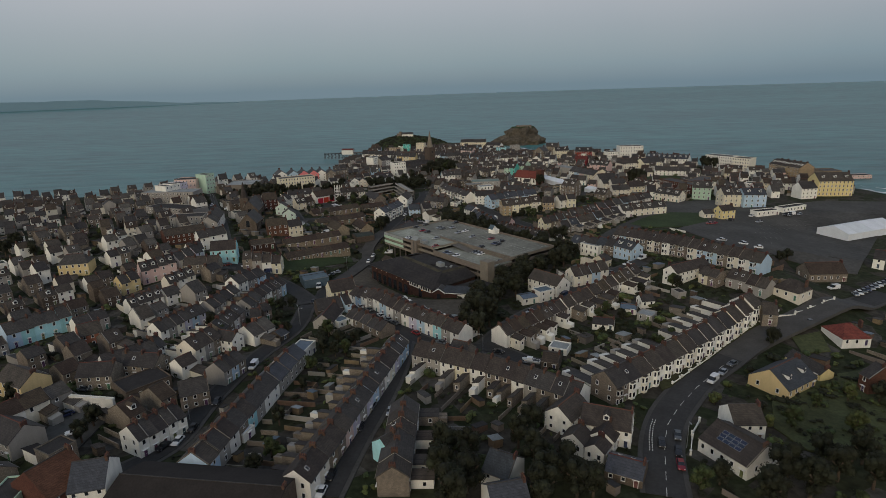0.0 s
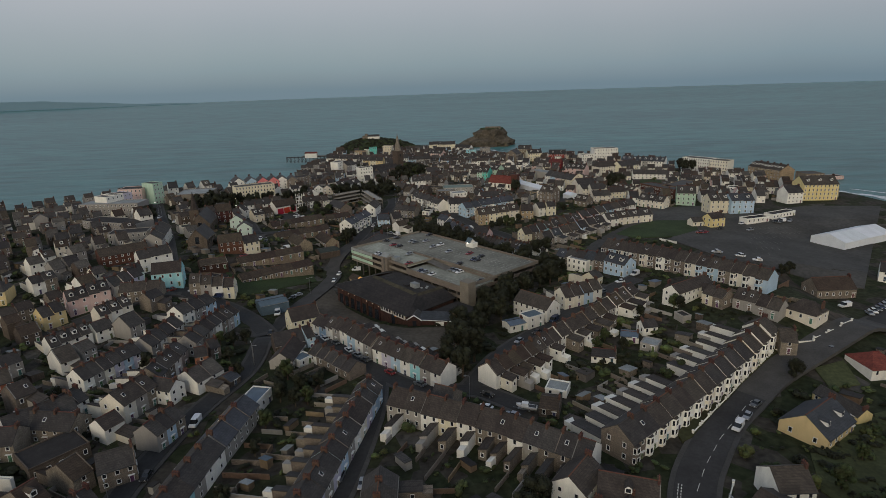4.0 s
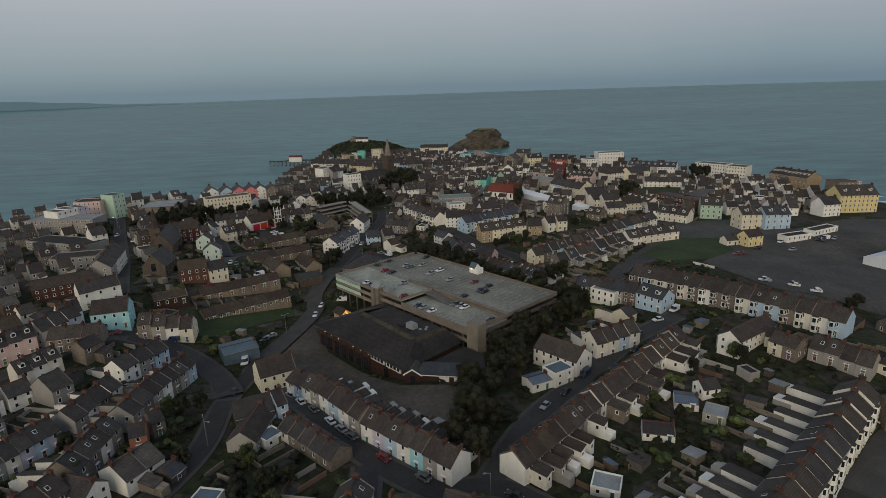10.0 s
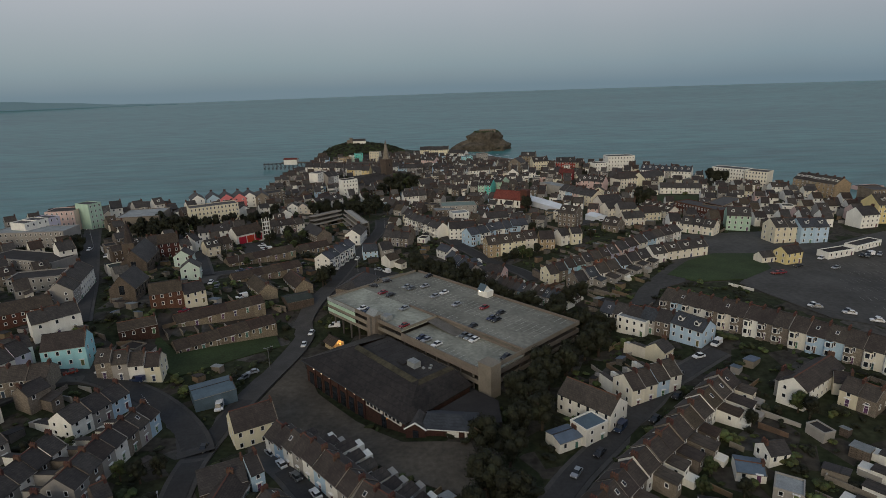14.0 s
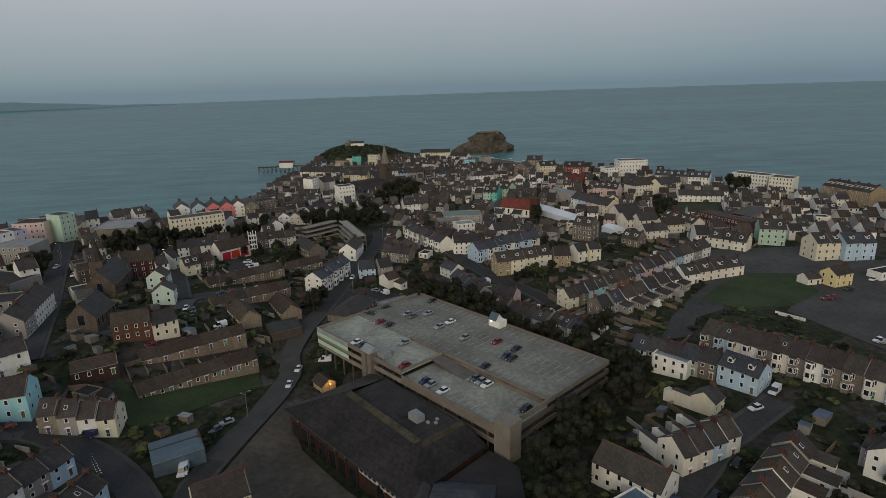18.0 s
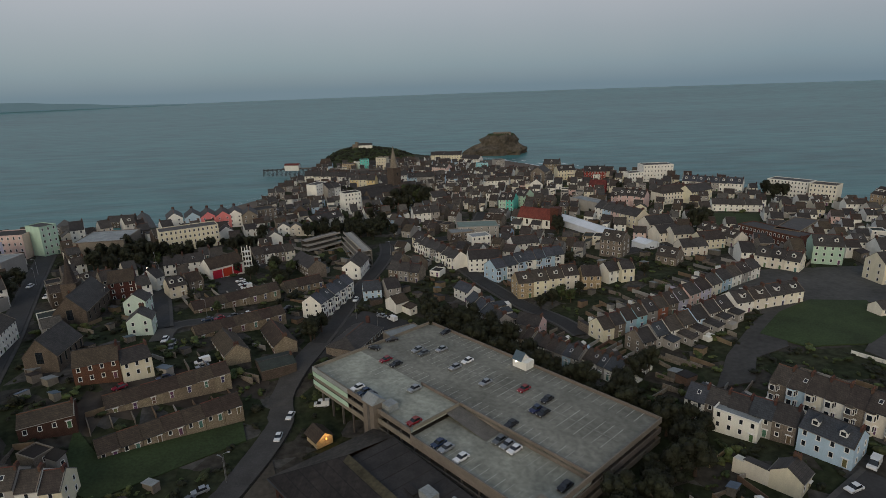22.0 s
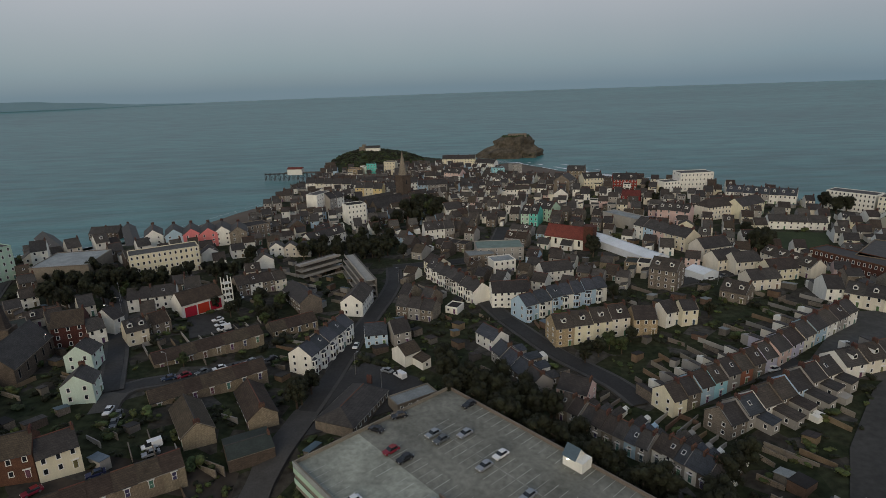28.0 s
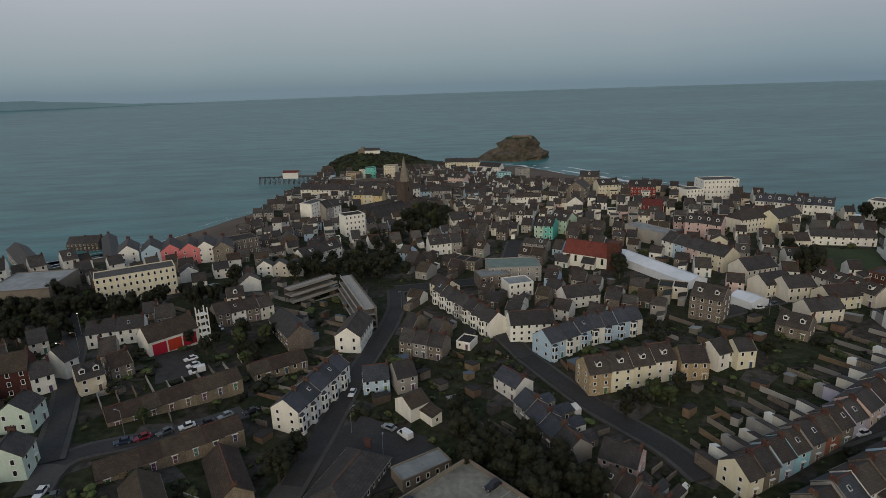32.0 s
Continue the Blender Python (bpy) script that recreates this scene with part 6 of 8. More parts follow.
block(-68.3, 502.0, -69.2, 508.7, 7, 5, 'cream', 'slate', 'R', gable_windows=-1)
block(-61.8, 503.5, -62.5, 510.5, 7, 5, 'cream', 'slate', 'R', gable_windows=-1)

# ---------------------------------------------------------------- streets right of the car park
block(53.7, 457.0, 68.4, 459.9, 9, 5, 'white', 'slate', 'R')
block(129.8, 463.9, 145.5, 468.0, 10, 6.5, 'cream', 'slate', 'R', gable_windows=1)
block(128.8, 448.2, 142.3, 451.9, 9, 5.5, 'cream', 'slate', 'R')
block(135.0, 443.3, 146.6, 444.3, 9, 6, 'cream', 'slate', 'R', gable_windows=1)
block(115.4, 545.2, 126.8, 522.0, 10, 7, 'grey', 'felt_pale', 'R', flat=True, detail=0)
block(144.5, 434.1, 157.9, 435.7, 9, 5, 'lemon', 'slate_brown', 'R')
terrace(130.2, 423.5, 143.5, 424.9, 2, 8, 4.5, 'white cream', 'slate', 'R')
# houses by the green and the large car park
block(293.4, 436.2, 306.4, 435.0, 14, 13, 'buff', 'slate', 'R', storeys=4, flat=True)
# the old town and the harbour end
block(-75.0, 608.8, -68.0, 623.8, 9, 13, 'white', 'slate', 'R', storeys=5, flat=True)
terrace(-67.0, 615.4, -58.5, 627.9, 2, 10, 10, 'white grey', 'slate', 'R', storeys=4)
block(-49.1, 585.0, -37.5, 590.9, 10, 13, 'white', 'felt', 'R', storeys=4, flat=True)
terrace(-96.0, 706.8, -49.2, 705.8, 6, 11, 9, 'cream white', 'slate', 'R', storeys=3)
terrace(-50.0, 677.7, -28.0, 673.5, 3, 11, 10, 'yellow lemon', 'slate', 'R', storeys=3)
block(-75.0, 837.9, -60.4, 838.2, 10, 9, 'tan', 'slate', 'R', storeys=3, flat=True)
block(-60.2, 842.5, -56.1, 845.4, 9, 10, 'white', 'slate', 'R', storeys=3, flat=True)
block(-54.8, 838.9, -44.8, 840.4, 10, 13, 'turquoise', 'slate', 'R', storeys=4, flat=True)
block(-35.1, 846.8, -22.8, 843.6, 10, 14, 'lemon', 'slate', 'R', storeys=4, flat=True)
terrace(31.1, 888.5, 69.9, 882.7, 6, 10, 10, 'lemon', 'slate', 'R', storeys=4, group='cream hotel row')
block(71.0, 879.7, 91.6, 863.0, 10, 6, 'white', 'slate', 'R')
block(79.5, 808.1, 91.8, 808.8, 10, 8, 'cyan', 'slate', 'R', storeys=3, flat=True)
block(100.4, 816.6, 111.5, 819.7, 10, 10, 'grey', 'slate', 'R', storeys=3, flat=True)
block(-9.6, 712.4, 0.4, 717.1, 10, 9, 'white', 'slate', 'R', storeys=3)
terrace(0.0, 699.9, 25.1, 701.1, 3, 10, 8, 'grey pale_blue white', 'slate', 'R', storeys=3)
terrace(30.9, 793.7, 46.1, 781.5, 2, 10, 8, 'cream rose', 'slate', 'R', storeys=3, dormer=1)
block(16.7, 597.8, 28.3, 601.7, 11, 6, 'white', 'slate', 'R')
terrace(2.1, 542.1, 19.9, 545.3, 3, 10, 6, 'white grey', 'slate', 'R')
terrace(66.7, 564.2, 76.4, 558.7, 2, 11, 8, 'turquoise green', 'slate', 'R', storeys=3, dormer=1)
terrace(79.7, 573.9, 87.6, 565.2, 2, 11, 8, 'green pale_blue', 'slate', 'R', storeys=3, dormer=1)
terrace(146.1, 542.7, 159.8, 530.5, 4, 10, 8, 'rose', 'slate', 'R', dormer=1, storeys=3)
# flat roofs and larger buildings of the old town
block(28.6, 496.9, 52.8, 496.6, 15, 7, 'grey', 'sheet_green', 'R', flat=True, winw=3.5)
block(22.7, 485.2, 36.5, 487.5, 10, 6, 'stone', 'felt_pale', 'R', flat=True, winw=3.5)
block(33.5, 473.8, 44.5, 476.2, 9, 6, 'white', 'felt_pale', 'R', flat=True)
block(-39.8, 587.3, -40.6, 600.2, 9, 10, 'white', 'slate', 'R', storeys=4, flat=True)
block(-102.3, 533.2, -90.1, 541.9, 12, 8, 'stone', 'felt', 'R', flat=True)
block(-64.1, 523.3, -47.2, 542.1, 9, 5, 'white', 'slate', 'R', dormer=2)
block(110.5, 639.3, 118.9, 652.4, 12, 11, 'stone', 'slate', 'R', storeys=4, gable_windows=-1)
# by the upper end of the main road
block(445.8, 619.2, 470.5, 620.0, 11, 8, 'rose', 'felt', 'R', flat=True, storeys=3)

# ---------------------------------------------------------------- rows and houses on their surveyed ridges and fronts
terrace(65.2, 350.0, 103.0, 364.5, 8, 8, 5.0, 'lemon stone pale_blue cyan grey orange stone lilac', 'slate_brown slate', 'R', ext=1, cycle=1, gables=1, group='coloured terrace')
terrace(103.0, 364.5, 145.9, 388.9, 7, 8, 5.0, 'rose lilac cream pale_blue white grey white', 'slate slate_brown', 'R', ext=1, cycle=1, group='coloured terrace')
terrace(73.9, 337.2, 113.9, 353.1, 7, 8, 4.5, 'stone grey white stone pale_blue grey white', 'slate_brown slate slate_blue', 'L', cycle=1, ext=2, extwall='grey', gables=1, group='second terrace')
terrace(115.6, 353.7, 145.8, 360.7, 4, 8.5, 4.75, 'cream white lemon cream', 'slate_brown slate', 'R', ext=1, dormer=1, group='second terrace')
terrace(44.4, 395.7, 72.1, 399.9, 4, 9.5, 7, 'tan lemon lemon cream', 'slate_brown', 'R', dormer=1, storeys=3, gables=1, cycle=1, group='tall cream terrace')
block(73.9, 398.0, 82.1, 397.3, 9, 6, 'tan', 'slate_brown', 'R', gable_windows=1)
block(84.6, 399.6, 91.0, 402.1, 8, 5.5, 'white', 'slate', 'R')
block(91.4, 399.0, 97.5, 399.4, 7, 6, 'lemon', 'slate', 'R')
terrace(36.5, 415.7, 54.1, 425.6, 3, 9, 6.25, 'pale_blue white pale_blue', 'slate_blue', 'R', bay=2, cycle=1, gables=1, group='blue bay-fronted terrace')
terrace(54.1, 425.6, 73.6, 430.1, 4, 9, 6.25, 'white pale_blue', 'slate_blue', 'R', bay=2, group='blue bay-fronted terrace')
block(27.8, 430.9, 43.7, 431.3, 9, 6.75, 'white', 'slate', 'R', gable_windows=-1, storeys=3)
terrace(5.9, 469.8, 24.5, 432.8, 7, 8, 6.0, 'white white grey white', 'slate', 'R', bay=2, group='white terrace')
block(4.6, 479.4, 10.3, 469.2, 8, 6.0, 'lemon', 'slate_brown', 'R', gable_windows=-1)
block(98.1, 437.3, 106.7, 429.5, 10, 8.5, 'stone', 'slate_brown', 'R', storeys=3, gable_windows=1, dormer=2)
block(118.3, 417.1, 124.8, 409.9, 9, 4.0, 'stone', 'slate_brown', 'R', dormer=2, gable_windows=1)
marquee(95.2, 507.8, 112.1, 461.7, 11, 3.2, 4.8)
marquee(119.0, 444.4, 122.7, 435.0, 9, 3.0, 4.2)
block(182.6, 454.5, 194.9, 423.1, 12, 6.5, 'brick', 'slate', 'R', flat=True, storeys=2, winw=2.2)
block(192.8, 435.5, 219.4, 457.4, 12, 6.5, 'buff', 'slate', 'R', flat=True, storeys=2, winw=2.2)
terrace(121.6, 510.7, 135.0, 477.6, 5, 10, 7, 'white pale_blue rose lemon lemon', 'slate', 'R', storeys=3, cycle=1, group='tall painted terrace')
block(171.4, 542.3, 193.9, 549.1, 11, 8, 'cream', 'slate_brown', 'R', storeys=3, hip=3)
block(191.1, 541.5, 211.8, 552.6, 11, 8, 'lemon', 'slate', 'R', storeys=3)
terrace(196.5, 516.3, 225.2, 508.2, 3, 8, 4.5, 'white', 'slate', 'R', gables=1)
terrace(160.6, 457.4, 166.3, 430.7, 4, 8, 4.75, 'cream white grey', 'slate_brown', 'R', dormer=1)
terrace(159.0, 405.2, 171.0, 391.5, 3, 9, 5, 'white cream', 'slate', 'R', dormer=1, gables=1)
block(184.0, 405.9, 195.3, 401.3, 11, 8.5, 'green', 'slate', 'R', storeys=3, dormer=2)
block(199.1, 637.1, 224.5, 636.9, 14, 14, 'white', 'slate', 'R', storeys=4, flat=True, name='hotel', category='hotel', label='tall white seafront hotel with a parapet roof', gable_windows=-1)
block(182.8, 628.0, 195.8, 630.4, 11, 9, 'white', 'slate', 'R', storeys=3, flat=True)
terrace(217.5, 596.8, 250.9, 570.6, 8, 10, 6.5, 'white grey white', 'slate_blue', 'R', dormer=1, group='seafront terrace')
block(266.5, 562.0, 281.1, 539.3, 13, 11.5, 'white', 'slate', 'R', storeys=4, flat=True, winw=2.2)
block(279.4, 536.3, 289.2, 523.5, 13, 11.5, 'cream', 'slate_brown', 'R', storeys=4, flat=True, winw=2.2)
block(128.5, 690.9, 142.3, 685.0, 10, 13, 'buff', 'slate', 'R', storeys=5, dormer=1)
block(132.4, 661.9, 148.6, 663.7, 10, 9, 'lemon', 'slate', 'R', storeys=3, dormer=2)
block(155.9, 656.7, 173.7, 652.4, 11, 8, 'redpaint', 'slate', 'R', storeys=3, dormer=2)
block(142.7, 598.3, 153.9, 592.6, 9, 6, 'redpaint', 'tile_red', 'R')
block(270.1, 405.2, 294.1, 403.9, 14, 11, 'yellow', 'slate_brown', 'R', storeys=4, dormer=3)
block(253.0, 395.3, 264.8, 396.6, 10, 7.5, 'white', 'slate', 'R', storeys=3)
terrace(297.8, 501.0, 304.2, 467.3, 5, 14, 10, 'buff tan', 'slate_brown', 'R', storeys=4, dormer=2, pitch=30)
terrace(188.9, 374.4, 202.8, 375.0, 2, 10, 8.5, 'lemon cream', 'slate', 'R', storeys=3, dormer=1, gables=1)
terrace(201.2, 372.1, 216.4, 372.3, 2, 10, 8.5, 'pale_blue pale_blue', 'slate_blue', 'R', storeys=3, dormer=1)
block(171.3, 339.4, 181.0, 342.2, 7, 5.5, 'yellow', 'slate_brown', 'R', gable_windows=-1)
block(163.2, 342.6, 169.8, 343.6, 5.5, 3.0, 'cream', 'slate', 'R', chimney=0)
block(196.3, 344.6, 212.3, 348.7, 6, 3, 'white', 'felt', 'R', flat=True, winw=3, label='low white kiosk building with a black fascia', category='kiosk')
block(216.1, 351.9, 235.5, 359.9, 6, 3, 'white', 'felt', 'R', flat=True, winw=3, label='low white kiosk building with a black fascia', category='kiosk')
block(45.2, 249.1, 56.0, 236.2, 9, 5.75, 'white', 'slate_brown', 'R', gable_windows=1)
block(43.0, 231.1, 49.9, 234.6, 6, 5, 'white', 'sheet_blue', 'R', flat=True)
block(35.9, 229.8, 42.6, 232.4, 6, 3, 'white', 'sheet_blue', 'R', pitch=14)
terrace(61.2, 247.2, 78.2, 252.5, 4, 8.5, 5.5, 'cream cream pale_blue white', 'slate_brown', 'R', gables=1, ext=1, cycle=1)
block(93.6, 280.2, 99.8, 270.5, 8.5, 5.5, 'pale_blue', 'slate_blue', 'R', gable_windows=1, dormer=2)
block(79.1, 293.0, 86.2, 284.9, 8, 5.5, 'white', 'felt_pale', 'R', flat=True)
terrace(75.3, 301.0, 93.4, 281.8, 5, 8, 5, 'white grey stone cream', 'slate_blue slate', 'R', ext=1)
terrace(99.5, 300.4, 121.1, 267.3, 9, 9, 5.75, 'stone pale_blue cream white stone cream stone white stone', 'slate_brown', 'R', cycle=1, bay=2, group='long bay-fronted terrace')
terrace(121.1, 267.3, 143.4, 234.5, 8, 9, 5.75, 'stone cream pale_blue pale_blue stone cream white pale_blue', 'slate_brown', 'R', cycle=1, bay=2, group='long bay-fronted terrace')
block(100.4, 231.0, 119.5, 241.9, 7.0, 5.0, 'white', 'slate_brown', 'R', gable_windows=-1)
block(115.2, 235.4, 119.0, 233.0, 5.5, 3.5, 'cream', 'slate_brown', 'R', gable_windows=1)
block(102.8, 238.6, 105.6, 233.4, 6, 4.5, 'grey', 'slate_brown', 'L', gable_windows=-1)
terrace(114.9, 230.3, 118.9, 222.7, 2, 7, 4, 'lemon stone', 'slate_brown', 'R', gables=1, cycle=1)
terrace(123.4, 224.5, 132.8, 211.3, 4, 8, 3.5, 'stone grey', 'slate_brown', 'R')
block(138.5, 215.2, 143.8, 206.3, 9, 3.5, 'cream', 'slate_brown', 'R', hip=3, gable_windows=1)
block(165.5, 243.2, 182.3, 243.0, 10, 4.0, 'stone', 'tile_brown', 'R', gable_windows=-1)
block(81.9, 214.1, 87.3, 214.7, 5, 3, 'white', 'slate', 'L', gable_windows=1)
block(74.1, 212.5, 80.0, 210.1, 6, 2.25, 'white', 'sheet_blue', 'R', pitch=12)
terrace(-84.7, 299.9, -53.7, 321.0, 7, 8, 2.75, 'buff', 'tile_brown', 'R', group='low estate row', skylight=0, chimney=0, level=1, pitch=28)
terrace(-89.7, 316.0, -60.5, 334.2, 7, 8, 2.75, 'buff', 'tile_brown', 'R', group='low estate row', skylight=0, chimney=0, level=1, pitch=28)
terrace(-79.9, 360.7, -51.8, 378.2, 7, 8, 2.75, 'buff', 'tile_brown', 'R', group='low estate row', skylight=0, chimney=0, level=1, pitch=28)
terrace(-87.7, 381.6, -58.9, 401.7, 8, 8, 2.75, 'buff', 'tile_brown', 'R', group='low estate row', skylight=0, chimney=0, level=1, pitch=28)
terrace(-57.3, 408.2, -42.5, 417.4, 3, 8, 2.75, 'buff', 'tile_brown', 'R', group='low estate row', skylight=0, chimney=0, level=1, pitch=28)
block(-68.5, 357.8, -59.3, 342.7, 8, 2.75, 'buff', 'tile_brown', 'R', gable_windows=-1)
block(-54.2, 368.9, -45.5, 352.3, 8, 2.75, 'buff', 'tile_brown', 'R', gable_windows=-1)
terrace(-40.7, 380.9, -29.9, 407.1, 5, 8.5, 6.75, 'white', 'slate_blue', 'R', bay=2, gables=1, group='white bay-fronted row')
fire_station = block(-94.7, 420.4, -82.8, 431.8, 10, 5.25, 'white', 'tile_brown', 'R', door=False, name='fire_station', category='fire station', label='white fire station with red appliance doors and brown roof', detail=0)
terrace(-115.4, 426.9, -98.6, 432.4, 2, 8.5, 5.25, 'white cream', 'slate', 'R', ext=0)
block(-133.5, 467.0, -107.5, 481.0, 11, 11.5, 'lemon', 'slate', 'R', storeys=4, dormer=0, flat=True, winw=2.2)
block(-124.7, 395.5, -115.7, 399.0, 10, 8, 'brick', 'tile_brown', 'R', storeys=3)
block(-115.1, 396.0, -110.9, 399.4, 8, 5.5, 'white', 'slate', 'R')
block(-105.8, 374.8, -106.4, 382.2, 8, 5.5, 'mint', 'slate', 'R', gable_windows=-1)
block(-96.2, 356.6, -97.8, 364.0, 8, 5.5, 'mint', 'slate', 'R', gable_windows=-1)
block(-102.1, 395.2, -96.6, 399.4, 8, 5, 'lemon', 'slate', 'R', dormer=2)
block(-97.4, 402.9, -92.8, 407.3, 8, 4.5, 'stone', 'tile_brown', 'R', gable_windows=-1)
terrace(-80.0, 444.3, -62.5, 457.0, 4, 8, 5, 'white stone cream', 'slate_brown', 'R')
block(-28.7, 424.7, -25.6, 441.2, 9, 6, 'white', 'slate_brown', 'R', gable_windows=-1)
block(-21.8, 402.0, -13.8, 403.0, 8, 4.5, 'pale_blue', 'slate_blue', 'R', gable_windows=-1)
block(21.0, 399.8, 26.2, 391.7, 7, 4.5, 'white', 'slate_blue', 'R', gable_windows=-1)
terrace(25.4, 387.0, 34.6, 363.6, 4, 7.5, 4, 'white grey stone', 'slate slate_blue', 'R', ext=1)
block(40.0, 362.5, 47.4, 357.1, 8, 5, 'rose', 'slate', 'R', winw=3, gable_windows=1)
block(-117.8, 283.7, -105.3, 286.7, 10, 6.75, 'cyan', 'slate_brown', 'R', storeys=2, gable_windows=1)
terrace(-100.5, 281.5, -81.5, 283.5, 4, 8, 5.5, 'stone grey white lemon', 'slate_brown', 'R', cycle=1, gables=1)
terrace(-132.0, 300.3, -120.3, 309.8, 3, 9, 6.5, 'white', 'slate', 'R', gables=1)
terrace(-130.1, 282.5, -124.6, 287.3, 2, 9, 6.5, 'white', 'slate', 'R')
terrace(-135.7, 326.0, -143.1, 357.0, 3, 10, 7, 'white grey', 'slate_brown', 'R', gables=1)
block(-104.1, 302.9, -92.8, 308.6, 9, 3.5, 'brick_dark', 'tile_brown', 'R', pitch=20)
block(-101.5, 325.9, -90.4, 330.3, 9, 6, 'brick', 'tile_brown', 'R')
block(-90.5, 328.9, -83.7, 334.0, 8, 5.5, 'lemon', 'slate', 'R', gable_windows=1)
terrace(-107.3, 198.6, -97.8, 218.0, 6, 8, 5.25, 'white grey cream lilac pale_blue lilac', 'slate', 'R', ext=1, cycle=1, gables=1)
terrace(-95.9, 220.0, -91.4, 238.0, 4, 8, 5.25, 'grey white stone white', 'slate', 'R', ext=1, cycle=1)
terrace(-95.2, 248.0, -88.2, 266.3, 3, 8, 4.75, 'white grey pale_blue', 'slate', 'R', ext=1, cycle=1, gables=1)
terrace(-86.8, 180.1, -82.2, 191.8, 3, 9, 6, 'cream grey stone', 'slate_brown', 'R', cycle=1, gables=1, ext=1)
terrace(-84.1, 197.0, -82.6, 216.5, 4, 8, 5.25, 'stone white grey', 'slate_brown slate', 'R', ext=2, skylight=0.7)
terrace(-81.0, 220.5, -76.2, 255.8, 7, 8, 5.25, 'grey stone grey white stone grey pale_blue', 'slate_brown slate', 'R', cycle=1, ext=2, gables=1)
block(-80.1, 193.2, -72.2, 190.0, 6, 5, 'white', 'slate', 'R', gable_windows=1)
terrace(-104.0, 179.1, -100.4, 188.0, 3, 8, 5, 'white', 'slate', 'R', gables=1)
block(-77.1, 152.7, -69.7, 156.6, 8, 5, 'stone', 'slate', 'R', gable_windows=1)
terrace(-70.8, 164.7, -67.3, 174.5, 3, 7.5, 5.25, 'grey pale_blue stone', 'slate', 'R', cycle=1)
terrace(-79.4, 128.9, -72.3, 141.1, 5, 8.5, 5.25, 'white', 'slate', 'R', gables=1)
terrace(-143.7, 259.9, -131.4, 270.0, 4, 9, 6.5, 'rose', 'slate', 'R', dormer=1, gables=1)
terrace(-132.4, 271.8, -125.2, 284.3, 3, 9, 6, 'white lilac', 'slate', 'R', gables=1)
terrace(-125.7, 247.6, -117.7, 257.8, 3, 8, 5, 'white cream', 'slate', 'R', dormer=1, ext=1)
terrace(-148.0, 248.0, -142.9, 254.8, 2, 8.5, 5.5, 'yellow', 'slate', 'R', gables=1)
terrace(-125.5, 269.5, -109.0, 271.6, 3, 8.5, 5, 'stone', 'slate_brown', 'R')
terrace(-131.8, 225.3, -122.9, 235.8, 4, 8.5, 5, 'white', 'slate', 'R', dormer=1, ext=1)
terrace(-110.4, 176.8, -92.0, 173.5, 3, 8, 4.5, 'stone', 'slate', 'R', gables=1)
marquee(223.0, 310.0, 262.0, 325.5, 18, 4, 7.0)
terrace(38.7, 354.1, 43.3, 347.8, 2, 7.5, 4, 'stone grey', 'slate_brown', 'R', ext=1)
terrace(43.5, 347.3, 55.7, 331.6, 6, 7.5, 4, 'white grey stone grey pale_blue grey', 'slate slate_blue slate_brown', 'R', cycle=1, ext=1)
terrace(57.3, 332.2, 66.6, 317.1, 6, 7.5, 4, 'white white grey white stone white', 'slate_blue slate_brown', 'R', cycle=1, ext=1)

# ---------------------------------------------------------------- roads, yards, greens
street([(53.3, 108.5), (58.4, 126.6), (66.0, 141.0), (83.5, 161.7), (108.9, 182.0), (133.7, 193.8), (187.8, 221.8)], 9, True)
street([(-24.6, 111.1), (-20.9, 133.2), (-16.0, 153.2), (-12.3, 177.7), (-11.9, 197.9)], 6, True)
street([(-55.8, 259.9), (-38.0, 238.7), (-23.8, 217.6), (-14.4, 204.4), (-5.7, 195.1), (6.6, 184.5), (18.1, 189.2), (33.0, 173.9)], 6, True)
street([(18.1, 189.2), (29.0, 207.6), (38.8, 219.0), (57.0, 235.0), (78.6, 253.4), (100.3, 264.5)], 6, True)
street([(-82.4, 117.8), (-69.2, 131.6), (-70.0, 149.0), (-66.6, 173.4), (-63.1, 188.2), (-56.9, 203.5), (-55.5, 214.5), (-58.2, 242.5), (-55.8, 259.9), (-50.6, 277.4), (-43.3, 301.3), (-39.8, 322.2), (-45.0, 323.9), (-35.9, 358.1), (-30.3, 382.2), (-24.8, 408.7), (-16.1, 443.2), (-12.8, 464.8), (-14.3, 486.1)], 5.5, True)
street([(-90.1, 275.0), (-104.6, 279.7), (-119.6, 268.7), (-136.6, 251.0)], 6, True)
street([(-88.2, 352.5), (-91.5, 363.1), (-88.4, 367.9), (-80.5, 370.7), (-68.9, 377.1), (-54.0, 389.2)], 5, True)
street([(-91.5, 363.1), (-101.9, 389.0), (-111.3, 407.0), (-121.1, 429.6), (-140.1, 454.9)], 5, True)
street([(-121.9, 310.7), (-141.0, 355.7), (-170.8, 418.6), (-203.7, 490.8)], 7, True)
street([(65.1, 352.5), (83.2, 357.9), (112.5, 364.3)], 6, True)
street([(31.6, 415.8), (43.8, 388.6), (59.4, 364.5), (61.5, 354.0)], 6, True)
street([(98.3, 431.2), (129.3, 440.2), (162.0, 453.0)], 6, True)
street([(7.8, 483.3), (24.6, 438.6), (31.6, 415.8)], 6, True)
street([(-14.3, 486.1), (35.8, 493.6), (52.8, 558.5)], 7, True)
patch('forecourt', 'worn pale tarmac forecourt before the shopping hall', [(-49.6, 264.3), (-39.6, 299.4), (-30.1, 273.5), (-2.9, 237.3), (15.2, 234.4), (17.7, 220.4), (12.8, 213.0), (-1.6, 221.6), (-13.6, 232.3)], 'worn_tarmac', 0.02)
